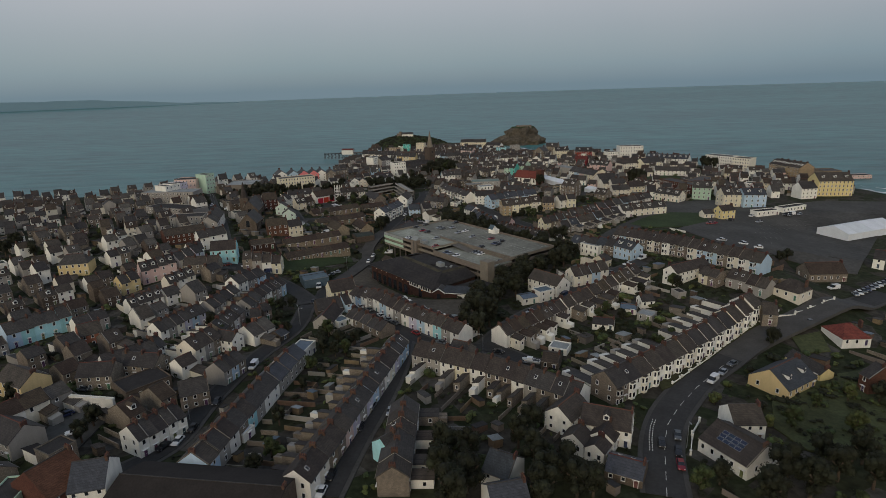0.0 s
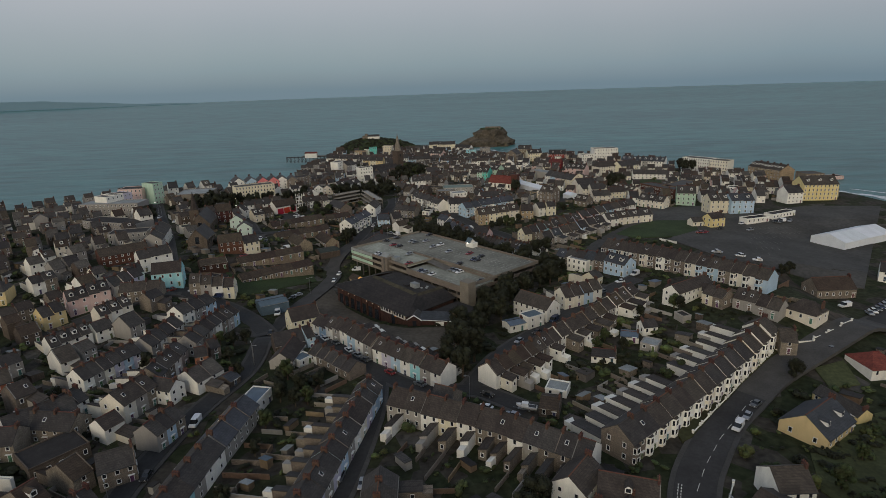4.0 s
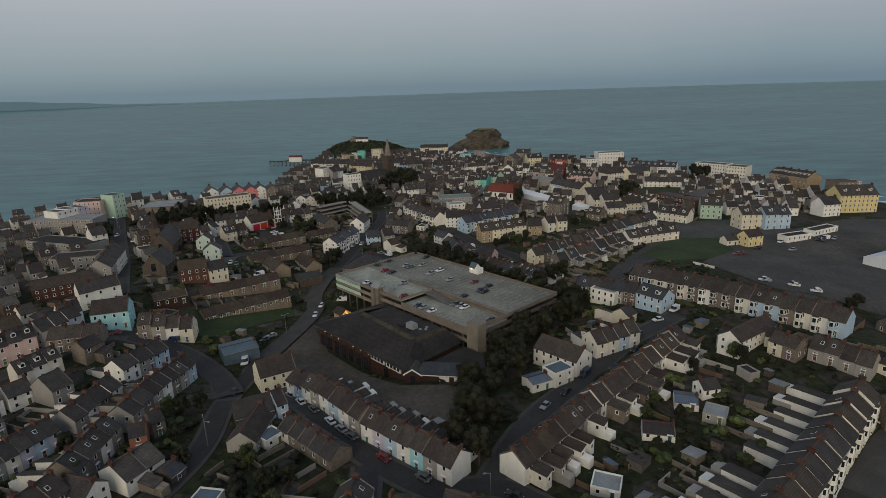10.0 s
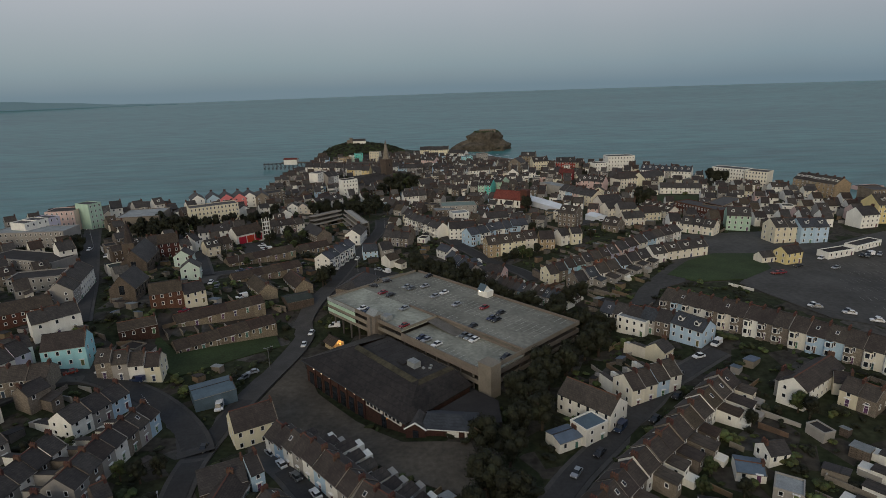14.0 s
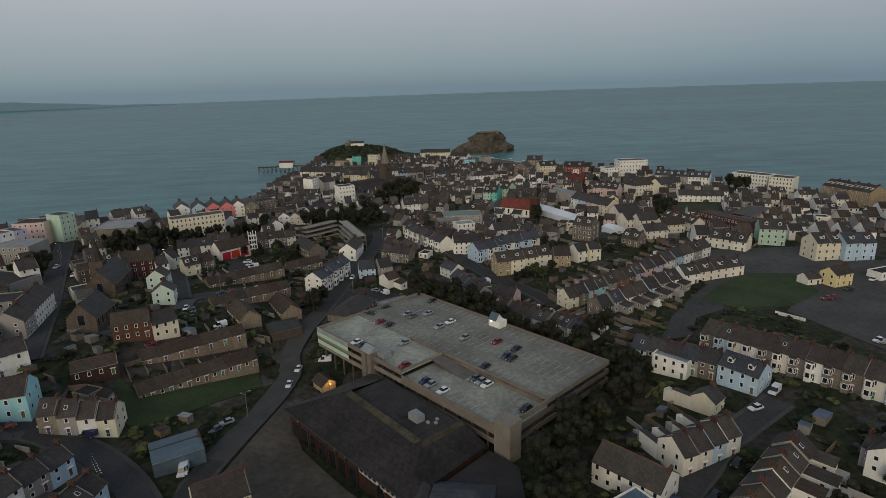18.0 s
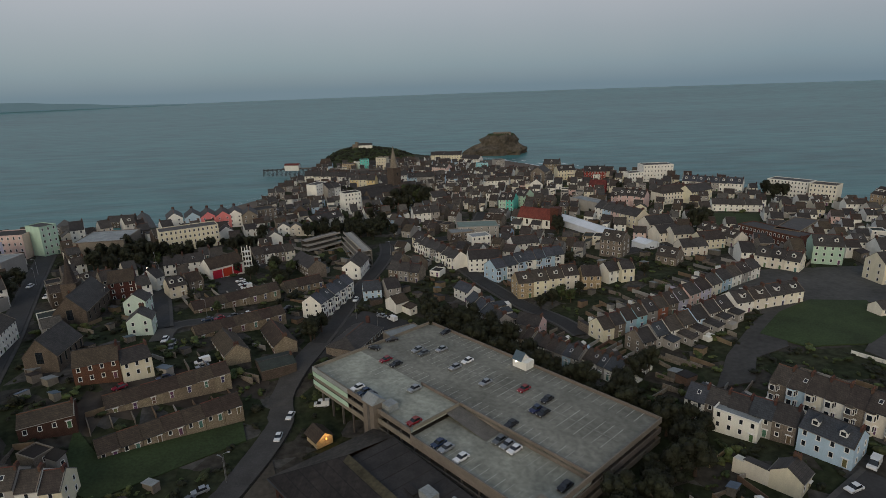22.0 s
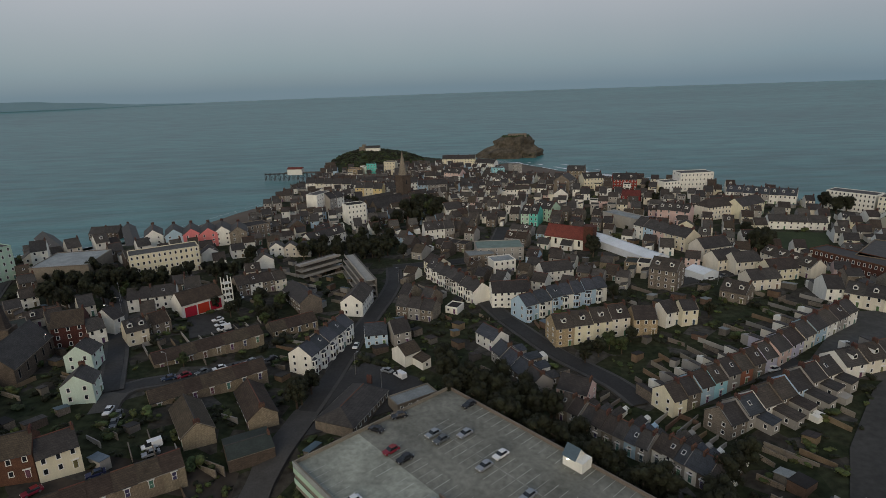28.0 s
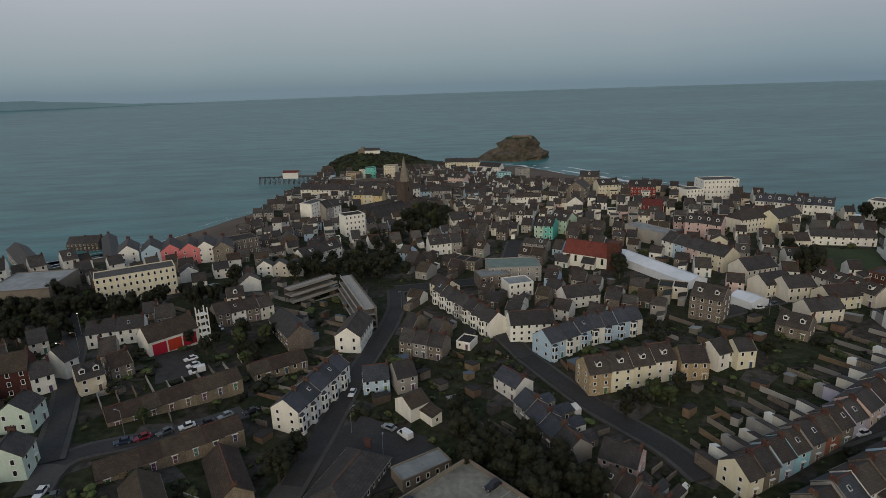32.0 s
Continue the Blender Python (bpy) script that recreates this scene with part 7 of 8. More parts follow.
street([(-112.0, 281.5), (-100.7, 278.6), (-90.1, 275.4), (-84.5, 272.6), (-79.0, 269.5), (-74.0, 265.0), (-69.1, 260.0), (-65.0, 255.0), (-61.0, 249.0), (-58.0, 241.0)], 7, True, 'wide asphalt junction below a terrace')
patch('parking_yard', 'asphalt parking yard among houses', [(-109.4, 133.2), (-112.9, 157.7), (-95.6, 150.2), (-95.5, 130.9)], 'asphalt_lot', 0.02)
patch('lot', 'very large asphalt car park near the shore', [(138.3, 316.3), (148.7, 278.0), (168.4, 262.0), (193.1, 246.9), (304.8, 372.6), (260.0, 382.0), (173.6, 347.8)], 'asphalt_lot', 0.05)
patch('lot', 'gravel edge of the large car park', [(108.8, 356.7), (152.7, 395.0), (204.1, 393.3), (218.4, 369.3), (186.2, 333.2), (145.2, 339.5)], 'asphalt_lot', 0.02)
patch('green', 'mown green beside the large car park', [(115.9, 334.0), (132.3, 348.6), (150.4, 358.3), (170.4, 354.7), (163.0, 332.2), (143.7, 320.5), (123.9, 321.6)], 'grass', 0.10, 'grass')
patch('lawn', 'long lawn before the estate row', [(-87.9, 288.0), (-92.5, 306.5), (-82.2, 297.1), (-51.9, 316.7), (-48.6, 308.0), (-65.4, 292.8), (-77.5, 282.9)], 'grass', 0.05, 'grass')
patch('lawn', 'playing field with mown grass', [(167.5, 498.7), (192.0, 506.6), (220.6, 498.6), (192.7, 459.9), (174.9, 470.9)], 'grass', 0.05, 'grass')
patch('turning_area', 'asphalt bus turning area', [(-35.5, 348.4), (-29.5, 378.9), (-20.6, 387.7), (-3.1, 376.5), (1.4, 368.8), (-10.5, 359.5)], 'asphalt', 0.03)
patch('fire_yard', 'concrete yard before the fire station', [(-89.9, 416.8), (-80.4, 424.0), (-71.1, 408.8), (-82.5, 399.5)], 'asphalt_lot', 0.05)

# ---------------------------------------------------------------- single buildings with their own shape
fire_doors(fire_station, -78.2, 419.4)
stepped_ruin([(-55.7, 466.4), (-39.0, 482.2), (-25.5, 442.3)])
block(-26.1, 349.5, -17.4, 369.0, 12, 3.0, 'stone', 'slate', 'R', hip=4, pitch=26, label='single-storey hipped slate shelter by the bus stops', door=False)
block(-10.4, 359.3, 1.4, 366.0, 6, 3.0, 'concrete', 'felt_pale', 'R', flat=True, label='flat-roofed bus station canopy building', door=False)

# ---------------------------------------------------------------- cars and vans in the streets
car(-102.3, 134.2, 29, 'car_white', 'car')
car(-101.0, 138.9, 32, 'car_white', 'car')
car(-100.0, 144.2, 53, 'car_silver', 'car')
car(-99.9, 146.8, 48, 'car_white', 'car')
car(-109.1, 148.1, 51, 'car_blue', 'car')
car(-113.1, 163.2, -11, 'car_grey', 'car')
car(-69.2, 133.4, 84, 'car_white', 'car')
car(-67.7, 139.4, 85, 'car_black', 'car')
car(-66.3, 153.4, 89, 'car_black', 'car')
car(-72.1, 131.2, 64, 'car_black', 'car')
car(-62.4, 176.0, 86, 'car_white', 'van')
car(-25.9, 112.0, 81, 'car_white', 'car')
car(-24.8, 117.9, 84, 'car_black', 'car')
car(-20.5, 138.2, 80, 'car_black', 'car')
car(-18.4, 148.6, 79, 'car_grey', 'car')
car(-12.8, 145.5, 85, 'car_silver', 'car')
car(-14.5, 168.7, 80, 'car_white', 'van')
car(-12.3, 178.6, 84, 'car_grey', 'car')
car(86.9, 158.9, 43, 'car_white', 'van')
car(92.2, 163.6, 44, 'car_silver', 'car')
car(97.9, 169.0, 33, 'car_grey', 'car')
car(60.6, 118.7, 76, 'car_red', 'car')
car(59.3, 127.7, 75, 'car_black', 'car')
car(62.1, 123.9, 73, 'car_black', 'car')
car(64.6, 130.6, 71, 'car_grey', 'car')
car(136.9, 192.3, 23, 'car_grey', 'car')
car(27.7, 170.9, -30, 'car_silver', 'car')
car(170.2, 228.7, 10, 'car_white', 'van')
car(-38.4, 240.0, -53, 'car_silver', 'car')
car(-33.8, 232.2, -57, 'car_white', 'car')
car(-28.8, 225.2, -55, 'car_grey', 'car')
car(-23.2, 218.3, -58, 'car_white', 'car')
car(-19.8, 214.0, -50, 'car_silver', 'car')
car(-16.7, 210.2, -49, 'car_grey', 'car')
car(-7.8, 200.0, -48, 'car_red', 'car')
car(-12.5, 182.5, 84, 'car_white', 'van')
car(1.9, 191.2, -44, 'car_grey', 'car')
car(-59.3, 265.6, 96, 'car_white', 'van')
car(-57.2, 244.0, 90, 'car_black', 'car')
car(-40.0, 309.2, 87, 'car_white', 'car')
car(-38.6, 319.8, 80, 'car_white', 'car')
car(-108.2, 278.2, 34, 'car_red', 'car')
car(38.7, 218.5, 50, 'car_silver', 'car')
car(46.7, 225.1, 45, 'car_black', 'car')
car(55.7, 234.2, 46, 'car_blue', 'van')
car(71.7, 248.9, 25, 'car_silver', 'car')
car(92.3, 262.5, 17, 'car_white', 'car')
car(101.2, 268.0, 37, 'car_white', 'van')
car(22.3, 182.6, -40, 'car_black', 'car')
car(20.8, 175.6, -30, 'car_white', 'car')
car(149.9, 287.2, -31, 'car_silver', 'car')
car(157.2, 280.0, -38, 'car_white', 'car')
car(160.8, 272.4, -31, 'car_white', 'car')
car(219.7, 344.5, 8, 'car_white', 'van')
car(202.4, 344.2, 20, 'car_white', 'van')
car(-70.0, 340.0, 33, 'car_white', 'van')
car(-69.3, 337.6, 31, 'car_silver', 'car')
car(-82.6, 347.3, 106, 'car_grey', 'car')
car(-29.9, 325.1, 0, 'car_white', 'van')
car(-59.0, 266.1, 101, 'car_white', 'van')
car(-56.0, 283.0, 59, 'car_grey', 'car')
car(-54.0, 286.8, 31, 'car_silver', 'car')
car(-88.0, 322.6, 48, 'car_red', 'car')
car(-78.3, 329.6, 32, 'car_blue', 'car')
car(-78.5, 371.8, 26, 'car_blue', 'car')
car(-74.9, 374.0, 38, 'car_red', 'car')
car(-70.5, 376.8, 48, 'car_grey', 'car')
car(-66.2, 380.0, 33, 'car_white', 'car')
car(-62.0, 382.1, 33, 'car_black', 'car')
car(-58.1, 385.8, 43, 'car_silver', 'car')
car(-52.0, 388.5, 38, 'car_black', 'car')
car(-24.7, 398.3, 80, 'car_white', 'car')
car(-13.0, 380.8, -35, 'car_silver', 'car')
car(-8.6, 377.2, -52, 'car_white', 'van')
car(-73.3, 407.9, 29, 'car_white', 'van')
car(-75.7, 411.3, 40, 'car_white', 'car')
car(-77.9, 415.3, 37, 'car_white', 'car')
car(-83.3, 351.5, 109, 'car_grey', 'car')
car(-76.8, 439.0, -35, 'car_white', 'car')
car(102.8, 360.0, 14, 'car_white', 'car')
car(73.1, 351.4, 23, 'car_white', 'car')
car(121.6, 434.5, 13, 'car_white', 'car')
car(128.6, 436.6, 21, 'car_grey', 'car')
car(174.0, 220.8, 75, 'car_silver', 'car')
car(176.8, 222.4, 75, 'car_white', 'car')
car(179.7, 224.1, 75, 'car_grey', 'car')
car(182.6, 225.8, 75, 'car_blue', 'car')
car(185.6, 227.6, 75, 'car_silver', 'car')
car(188.6, 229.4, 75, 'car_silver', 'car')
car(191.6, 231.2, 75, 'car_white', 'car')
car(194.7, 233.0, 75, 'car_grey', 'car')
car(197.8, 234.9, 75, 'car_blue', 'car')

# ---------------------------------------------------------------- trees and shrubs
tree(15.9, 210.7, 13, None, 'leaf_dark', 35)
tree(20.8, 205.8, 13, None, 'leaf_dark', 36)
tree(18.1, 228.4, 12, None, 'leaf_dark', 37)
tree(23.6, 223.5, 11, None, 'leaf_dark', 38)
tree(11.6, 202.7, 11, None, 'leaf_dark', 39)
tree(16.0, 195.5, 10, None, 'leaf_dark', 40)
tree(27.9, 233.6, 11, None, 'leaf_dark', 41)
tree(34.3, 246.0, 10, None, 'leaf_dark', 42)
tree(42.7, 258.6, 10, None, 'leaf_dark', 43)
tree(50.6, 266.4, 10, None, 'leaf_dark', 44)
tree(59.8, 310.3, 10, None, 'leaf_dark', 45)
tree(66.6, 317.9, 10, None, 'leaf_dark', 46)
tree(73.4, 323.3, 9, None, 'leaf_dark', 47)
tree(37.3, 255.4, 10, None, 'leaf_dark', 48)
tree(30.5, 249.4, 11, None, 'leaf_dark', 49)
tree(6.5, 371.2, 11, None, 'leaf_dark', 50)
tree(11.4, 365.6, 11, None, 'leaf_dark', 51)
tree(15.9, 360.5, 11, None, 'leaf_dark', 52)
tree(20.4, 357.1, 11, None, 'leaf_dark', 53)
tree(23.2, 351.9, 10, None, 'leaf_dark', 54)
tree(7.6, 359.6, 11, None, 'leaf_dark', 55)
tree(14.1, 355.4, 10, None, 'leaf_dark', 56)
tree(17.9, 349.5, 10, None, 'leaf_dark', 57)
tree(28.2, 356.3, 9, None, 'leaf_dark', 58)
tree(6.1, 379.4, 10, None, 'leaf_dark', 59)
tree(29.7, 350.7, 9, None, 'leaf_dark', 60)
tree(22.1, 367.3, 10, None, 'leaf_dark', 61)
tree(28.4, 359.4, 10, None, 'leaf_dark', 62)
tree(33.9, 349.8, 10, None, 'leaf_dark', 63)
tree(38.3, 338.1, 9, None, 'leaf_dark', 64)
tree(-37.5, 364.0, 9, None, 'leaf_dark', 65)
tree(-35.6, 369.6, 8, None, 'leaf_dark', 66)
tree(-77.3, 380.4, 5, None, 'leaf', 67)
tree(-38.5, 362.1, 9, None, 'leaf_dark', 68)
tree(8.1, 111.4, 11, None, 'leaf_dark', 69)
tree(4.4, 106.2, 11, None, 'leaf_dark', 70)
tree(8.5, 121.2, 10, None, 'leaf_dark', 71)
tree(25.1, 120.5, 10, None, 'leaf_dark', 72)
tree(27.2, 110.8, 11, None, 'leaf_dark', 73)
tree(31.9, 115.6, 10, None, 'leaf_dark', 74)
tree(33.0, 108.5, 10, None, 'leaf_dark', 75)
tree(24.5, 105.5, 11, None, 'leaf_dark', 76)
tree(2.6, 124.7, 10, None, 'leaf_dark', 77)
tree(2.6, 115.3, 10, None, 'leaf_dark', 78)
tree(36.8, 109.1, 9, None, 'leaf_dark', 79)
tree(26.1, 133.4, 9, None, 'leaf_dark', 80)
tree(22.2, 128.1, 9, None, 'leaf_dark', 81)
tree(117.3, 180.5, 7, None, 'leaf_dark', 82)
tree(82.0, 111.5, 11, None, 'leaf_dark', 83)
tree(84.0, 106.0, 11, None, 'leaf_dark', 84)
tree(94.7, 112.6, 9, None, 'leaf_dark', 85)
tree(104.3, 118.2, 9, None, 'leaf_dark', 86)
tree(96.7, 134.0, 7, None, 'leaf', 87)
tree(95.5, 119.3, 8, None, 'leaf_dark', 88)
tree(110.6, 129.7, 7, None, 'leaf_light', 89)
tree(100.7, 109.5, 9, None, 'leaf_dark', 90)
tree(74.5, 104.4, 10, None, 'leaf_dark', 91)
tree(67.1, 112.2, 7, None, 'leaf_dark', 92)
tree(128.2, 144.9, 7, None, 'leaf_dark', 93)
tree(61.4, 109.6, 7, None, 'leaf', 94)
tree(120.1, 146.2, 6, None, 'leaf_light', 95)
tree(109.2, 143.3, 5, None, 'leaf', 96)
tree(-90.4, 210.9, 7, None, 'leaf_dark', 0)
tree(-82.7, 198.9, 7, None, 'leaf', 1)
tree(-64.3, 214.6, 6, None, 'leaf_dark', 2)
tree(-57.8, 202.3, 6, None, 'leaf_dark', 3)
tree(-40.6, 186.1, 7, None, 'leaf_dark', 4)
tree(-41.7, 172.0, 6, None, 'leaf', 5)
tree(-43.8, 141.0, 6, None, 'leaf_dark', 6)
tree(-41.7, 126.3, 6, None, 'leaf', 7)
tree(-43.8, 119.9, 6, None, 'leaf_dark', 8)
tree(-41.5, 159.7, 5, None, 'leaf_dark', 9)
tree(-97.5, 142.5, 7, None, 'leaf_dark', 10)
tree(-96.1, 134.7, 7, None, 'leaf_dark', 11)
tree(-131.1, 157.3, 7, None, 'leaf_dark', 12)
tree(-236.8, 307.3, 10, None, 'leaf_dark', 13)
tree(-219.7, 295.3, 9, None, 'leaf_dark', 14)
tree(-235.7, 296.4, 9, None, 'leaf_dark', 15)
tree(-41.2, 199.9, 7, None, 'leaf', 16)
tree(-35.3, 191.0, 7, None, 'leaf_dark', 17)
tree(-41.1, 190.9, 6, None, 'leaf_dark', 18)
tree(-32.1, 183.9, 6, None, 'leaf', 19)
tree(-29.8, 192.6, 6, None, 'leaf_dark', 20)
tree(-35.5, 182.9, 6, None, 'leaf_dark', 21)
tree(-62.8, 230.6, 6, None, 'leaf_dark', 22)
tree(-66.7, 228.0, 6, None, 'leaf_dark', 23)
tree(-71.9, 229.4, 5, None, 'leaf', 25)
tree(-112.0, 429.3, 9, None, 'leaf_dark', 26)
tree(-65.8, 431.4, 9, None, 'leaf_dark', 27)
tree(-91.4, 464.7, 9, None, 'leaf_dark', 28)
tree(-84.5, 487.5, 9, None, 'leaf_dark', 29)
tree(-169.3, 398.9, 12, None, 'leaf_dark', 30)
tree(-170.5, 394.7, 11, None, 'leaf_dark', 31)
tree(-149.5, 453.2, 9, None, 'leaf_dark', 32)
tree(-153.4, 473.0, 9, None, 'leaf_dark', 33)
tree(-140.2, 460.6, 9, None, 'leaf_dark', 34)
tree(-150.5, 436.4, 9, None, 'leaf_dark', 35)
tree(-107.9, 456.7, 8, None, 'leaf_dark', 36)
tree(-156.5, 452.6, 10, None, 'leaf_dark', 37)
tree(-148.3, 449.4, 10, None, 'leaf_dark', 38)
tree(-140.2, 446.3, 10, None, 'leaf_dark', 39)
tree(-134.9, 447.8, 10, None, 'leaf_dark', 40)
tree(-129.6, 449.4, 10, None, 'leaf_dark', 41)
tree(-126.4, 454.8, 9, None, 'leaf_dark', 42)
tree(-117.2, 449.3, 9, None, 'leaf_dark', 43)
tree(-112.8, 453.2, 9, None, 'leaf_dark', 44)
tree(-91.9, 457.4, 9, None, 'leaf_dark', 45)
tree(-85.7, 462.8, 9, None, 'leaf_dark', 46)
tree(-80.8, 468.7, 9, None, 'leaf_dark', 47)
tree(-106.0, 463.5, 8, None, 'leaf_dark', 48)
tree(-65.4, 427.0, 7, None, 'leaf', 49)
tree(-74.6, 420.2, 6, None, 'leaf_dark', 50)
tree(-82.1, 425.8, 6, None, 'leaf_dark', 51)
tree(-58.1, 431.4, 7, None, 'leaf', 52)
tree(-30.0, 504.3, 10, None, 'leaf_dark', 53)
tree(-24.3, 510.7, 10, None, 'leaf_dark', 54)
tree(-35.7, 501.0, 10, None, 'leaf_dark', 55)
tree(-43.6, 500.4, 10, None, 'leaf_dark', 56)
tree(-52.2, 504.1, 9, None, 'leaf_dark', 57)
tree(-18.0, 508.0, 9, None, 'leaf_dark', 58)
tree(-61.1, 499.0, 9, None, 'leaf_dark', 59)
tree(-9.5, 501.7, 8, None, 'leaf_dark', 60)
tree(-4.5, 604.9, 12, None, 'leaf_dark', 61)
tree(2.3, 609.2, 13, None, 'leaf_dark', 62)
tree(9.3, 616.1, 13, None, 'leaf_dark', 63)
tree(12.1, 602.0, 12, None, 'leaf_dark', 64)
tree(-13.7, 573.4, 11, None, 'leaf_dark', 65)
tree(-7.7, 581.2, 10, None, 'leaf_dark', 66)
tree(-53.2, 638.0, 9, None, 'leaf_dark', 67)
tree(-47.6, 635.1, 9, None, 'leaf_dark', 68)
tree(-28.7, 567.3, 9, None, 'leaf_dark', 69)
tree(159.9, 461.9, 13, None, 'leaf_dark', 70)
tree(162.4, 589.2, 8, None, 'leaf_dark', 71)
tree(177.8, 637.9, 8, None, 'leaf_dark', 72)
tree(86.5, 481.9, 10, None, 'leaf_dark', 73)
tree(175.1, 608.6, 8, None, 'leaf_dark', 74)
tree(87.0, 487.1, 10, None, 'leaf_dark', 75)
tree(158.7, 465.3, 12, None, 'leaf_dark', 76)
tree(169.9, 473.3, 12, None, 'leaf_dark', 77)
tree(253.4, 537.6, 12, None, 'leaf_dark', 78)
tree(257.5, 554.9, 11, None, 'leaf_dark', 79)
tree(261.0, 539.3, 11, None, 'leaf_dark', 80)
tree(170.3, 491.4, 10, None, 'leaf_dark', 81)
tree(171.7, 483.6, 9, None, 'leaf_dark', 82)
tree(62.6, 386.5, 7, None, 'leaf', 83)
tree(57.7, 382.8, 7, None, 'leaf_dark', 84)
tree(65.6, 383.1, 6, None, 'leaf', 85)
tree(52.3, 379.9, 6, None, 'leaf_dark', 86)
tree(71.3, 389.8, 6, None, 'leaf_dark', 87)
tree(97.5, 398.7, 6, None, 'leaf', 88)
tree(103.6, 399.6, 6, None, 'leaf_dark', 89)
tree(77.1, 425.1, 7, None, 'leaf_dark', 90)
tree(68.5, 212.4, 5, None, 'leaf', 91)
tree(72.3, 205.0, 5, None, 'leaf_dark', 92)
tree(63.9, 207.2, 5, None, 'leaf', 93)
tree(100.7, 228.1, 6, None, 'leaf', 94)
tree(101.4, 224.8, 6, None, 'leaf_dark', 95)
tree(86.9, 226.0, 5, None, 'leaf_dark', 96)
tree(163.6, 258.5, 6, None, 'leaf_dark', 0)
tree(132.4, 281.9, 4, None, 'leaf_dark', 1)
tree(169.1, 261.4, 6, None, 'leaf_dark', 2)

# ---------------------------------------------------------------- street lamps
street_lamp(-55.5, 212.7, 115, '')
street_lamp(-49.0, 290.6, 152, '')
street_lamp(16.7, 182.0, 189, '')
street_lamp(12.1, 191.7, 226, '')
street_lamp(65.3, 126.4, 263, '')
street_lamp(-70.5, 144.0, 300, '')
street_lamp(-54.8, 211.1, 337, '')
street_lamp(-49.3, 292.0, 14, '')
street_lamp(-23.1, 380.0, 51, '')
street_lamp(-13.9, 367.3, 88, '')
street_lamp(-122.9, 435.3, 125, 'lamp_white')
street_lamp(-79.4, 374.5, 162, '')
street_lamp(-177.4, 434.2, 199, 'lamp_white')
street_lamp(-11.0, 462.5, 236, '')
street_lamp(122.4, 429.0, 273, '')
wood([(-179.4, 477.4), (-123.5, 482.1), (-111.6, 456.0), (-159.9, 448.8)], 40, 4.5, 3)
wood([(-75.5, 517.1), (-14.9, 537.4), (-11.7, 500.8), (-31.1, 490.9), (-61.0, 506.5)], 34, 7.5, 5)
wood([(-4.7, 587.6), (-4.6, 640.5), (21.4, 644.8), (18.0, 590.7)], 14, 11, 8)
for k in range(26):
    q = CP @ Vector((-4 + 3.9 * k, 55 + 2.5 * math.sin(k * 2.1), 0))
    tree(q.x, q.y, 9 + 2 * math.sin(k * 1.7), None, 'leaf_dark', k)
for k in range(14):
    q = CP @ Vector((95 + 3.2 * math.sin(k * 1.9) + (11 if k < 3 else 0), -8 + 4.6 * k, 0))
    tree(q.x, q.y, 9.5 + 2 * math.sin(k * 1.3), None, 'leaf_dark', k + 7)
car(-99.5, 280.2, -12, 'car_white', 'van')
car(-94.8, 280.0, -14, 'car_white', 'van')
car(-88.4, 278.8, -14, 'car_blue', 'van')
trailer_boat(32.5, 173.7, 160)
car(76.2, 244.2, 38, 'car_black', 'car')
car(65.9, 235.6, 38, 'car_black', 'car')
car(82.0, 254.6, 38, 'car_grey', 'car')
patch('lot', 'dark gravelled ground behind the terraces', [(86.9, 307.7), (99.0, 323.9), (121.2, 344.7), (134.2, 352.8), (118.8, 323.3), (105.9, 319.4), (98.1, 307.3)], 'asphalt_lot', 0.05)
tree(-9.9, 598.2, 13, None, 'leaf_dark', 25)
tree(2.0, 613.4, 14, None, 'leaf_dark', 26)
tree(11.6, 595.3, 14, None, 'leaf_dark', 27)
tree(-0.4, 572.8, 13, None, 'leaf_dark', 28)
tree(-15.0, 569.3, 12, None, 'leaf_dark', 29)
tree(-26.4, 547.3, 9, None, 'leaf_dark', 30)
tree(-17.3, 534.8, 9, None, 'leaf_dark', 31)
tree(-34.3, 540.7, 9, None, 'leaf_dark', 32)
street_lamp(-121.7, 385.7, 108, 'lamp_white')
street_lamp(236.4, 507.8, 145, 'lamp_white')
street_lamp(-114.7, 419.3, 182, 'lamp_orange')
street_lamp(34.0, 592.8, 219, 'lamp_white')
wood([(-143.5, 458.2), (-126.8, 467.8), (-93.2, 475.4), (-88.4, 464.1), (-121.2, 455.2), (-124.8, 428.6)], 20, 4.5, 13)
wood([(-85.5, 446.9), (-83.0, 458.6), (-67.8, 421.5), (-74.4, 415.0), (-81.5, 430.9)], 9, 5, 14)
wood([(-69.0, 429.9), (-54.0, 438.8), (-46.9, 424.6), (-59.2, 412.4)], 9, 5, 15)

# ---------------------------------------------------------------- road paint, front walls and panels
road_dashes([(53.8, 109.7), (56.9, 118.6), (60.0, 127.6), (64.2, 136.3), (70.4, 144.6), (80.2, 155.3), (95.0, 169.0), (113.0, 182.0), (132.4, 191.9)])
edge_dots([(55.8, 125.4), (57.3, 130.1), (59.4, 135.2), (61.6, 139.2)])
edge_dots([(-85.0, 271.9), (-78.9, 264.5)])
front_walls([(73.8, 157.7), (85.2, 167.7), (101.9, 181.6), (115.7, 191.5), (128.7, 199.5)], 6.0)
front_walls([(73.6, 137.9), (69.3, 132.2), (65.2, 123.8)], 9.0)
front_walls([(127.6, 197.0), (132.2, 197.0), (143.2, 201.6), (151.4, 205.6)], 8.0)
front_walls([(-99.5, 282.6), (-92.9, 283.0), (-84.3, 282.4)], 6.0)
solar_panels(solar_house)
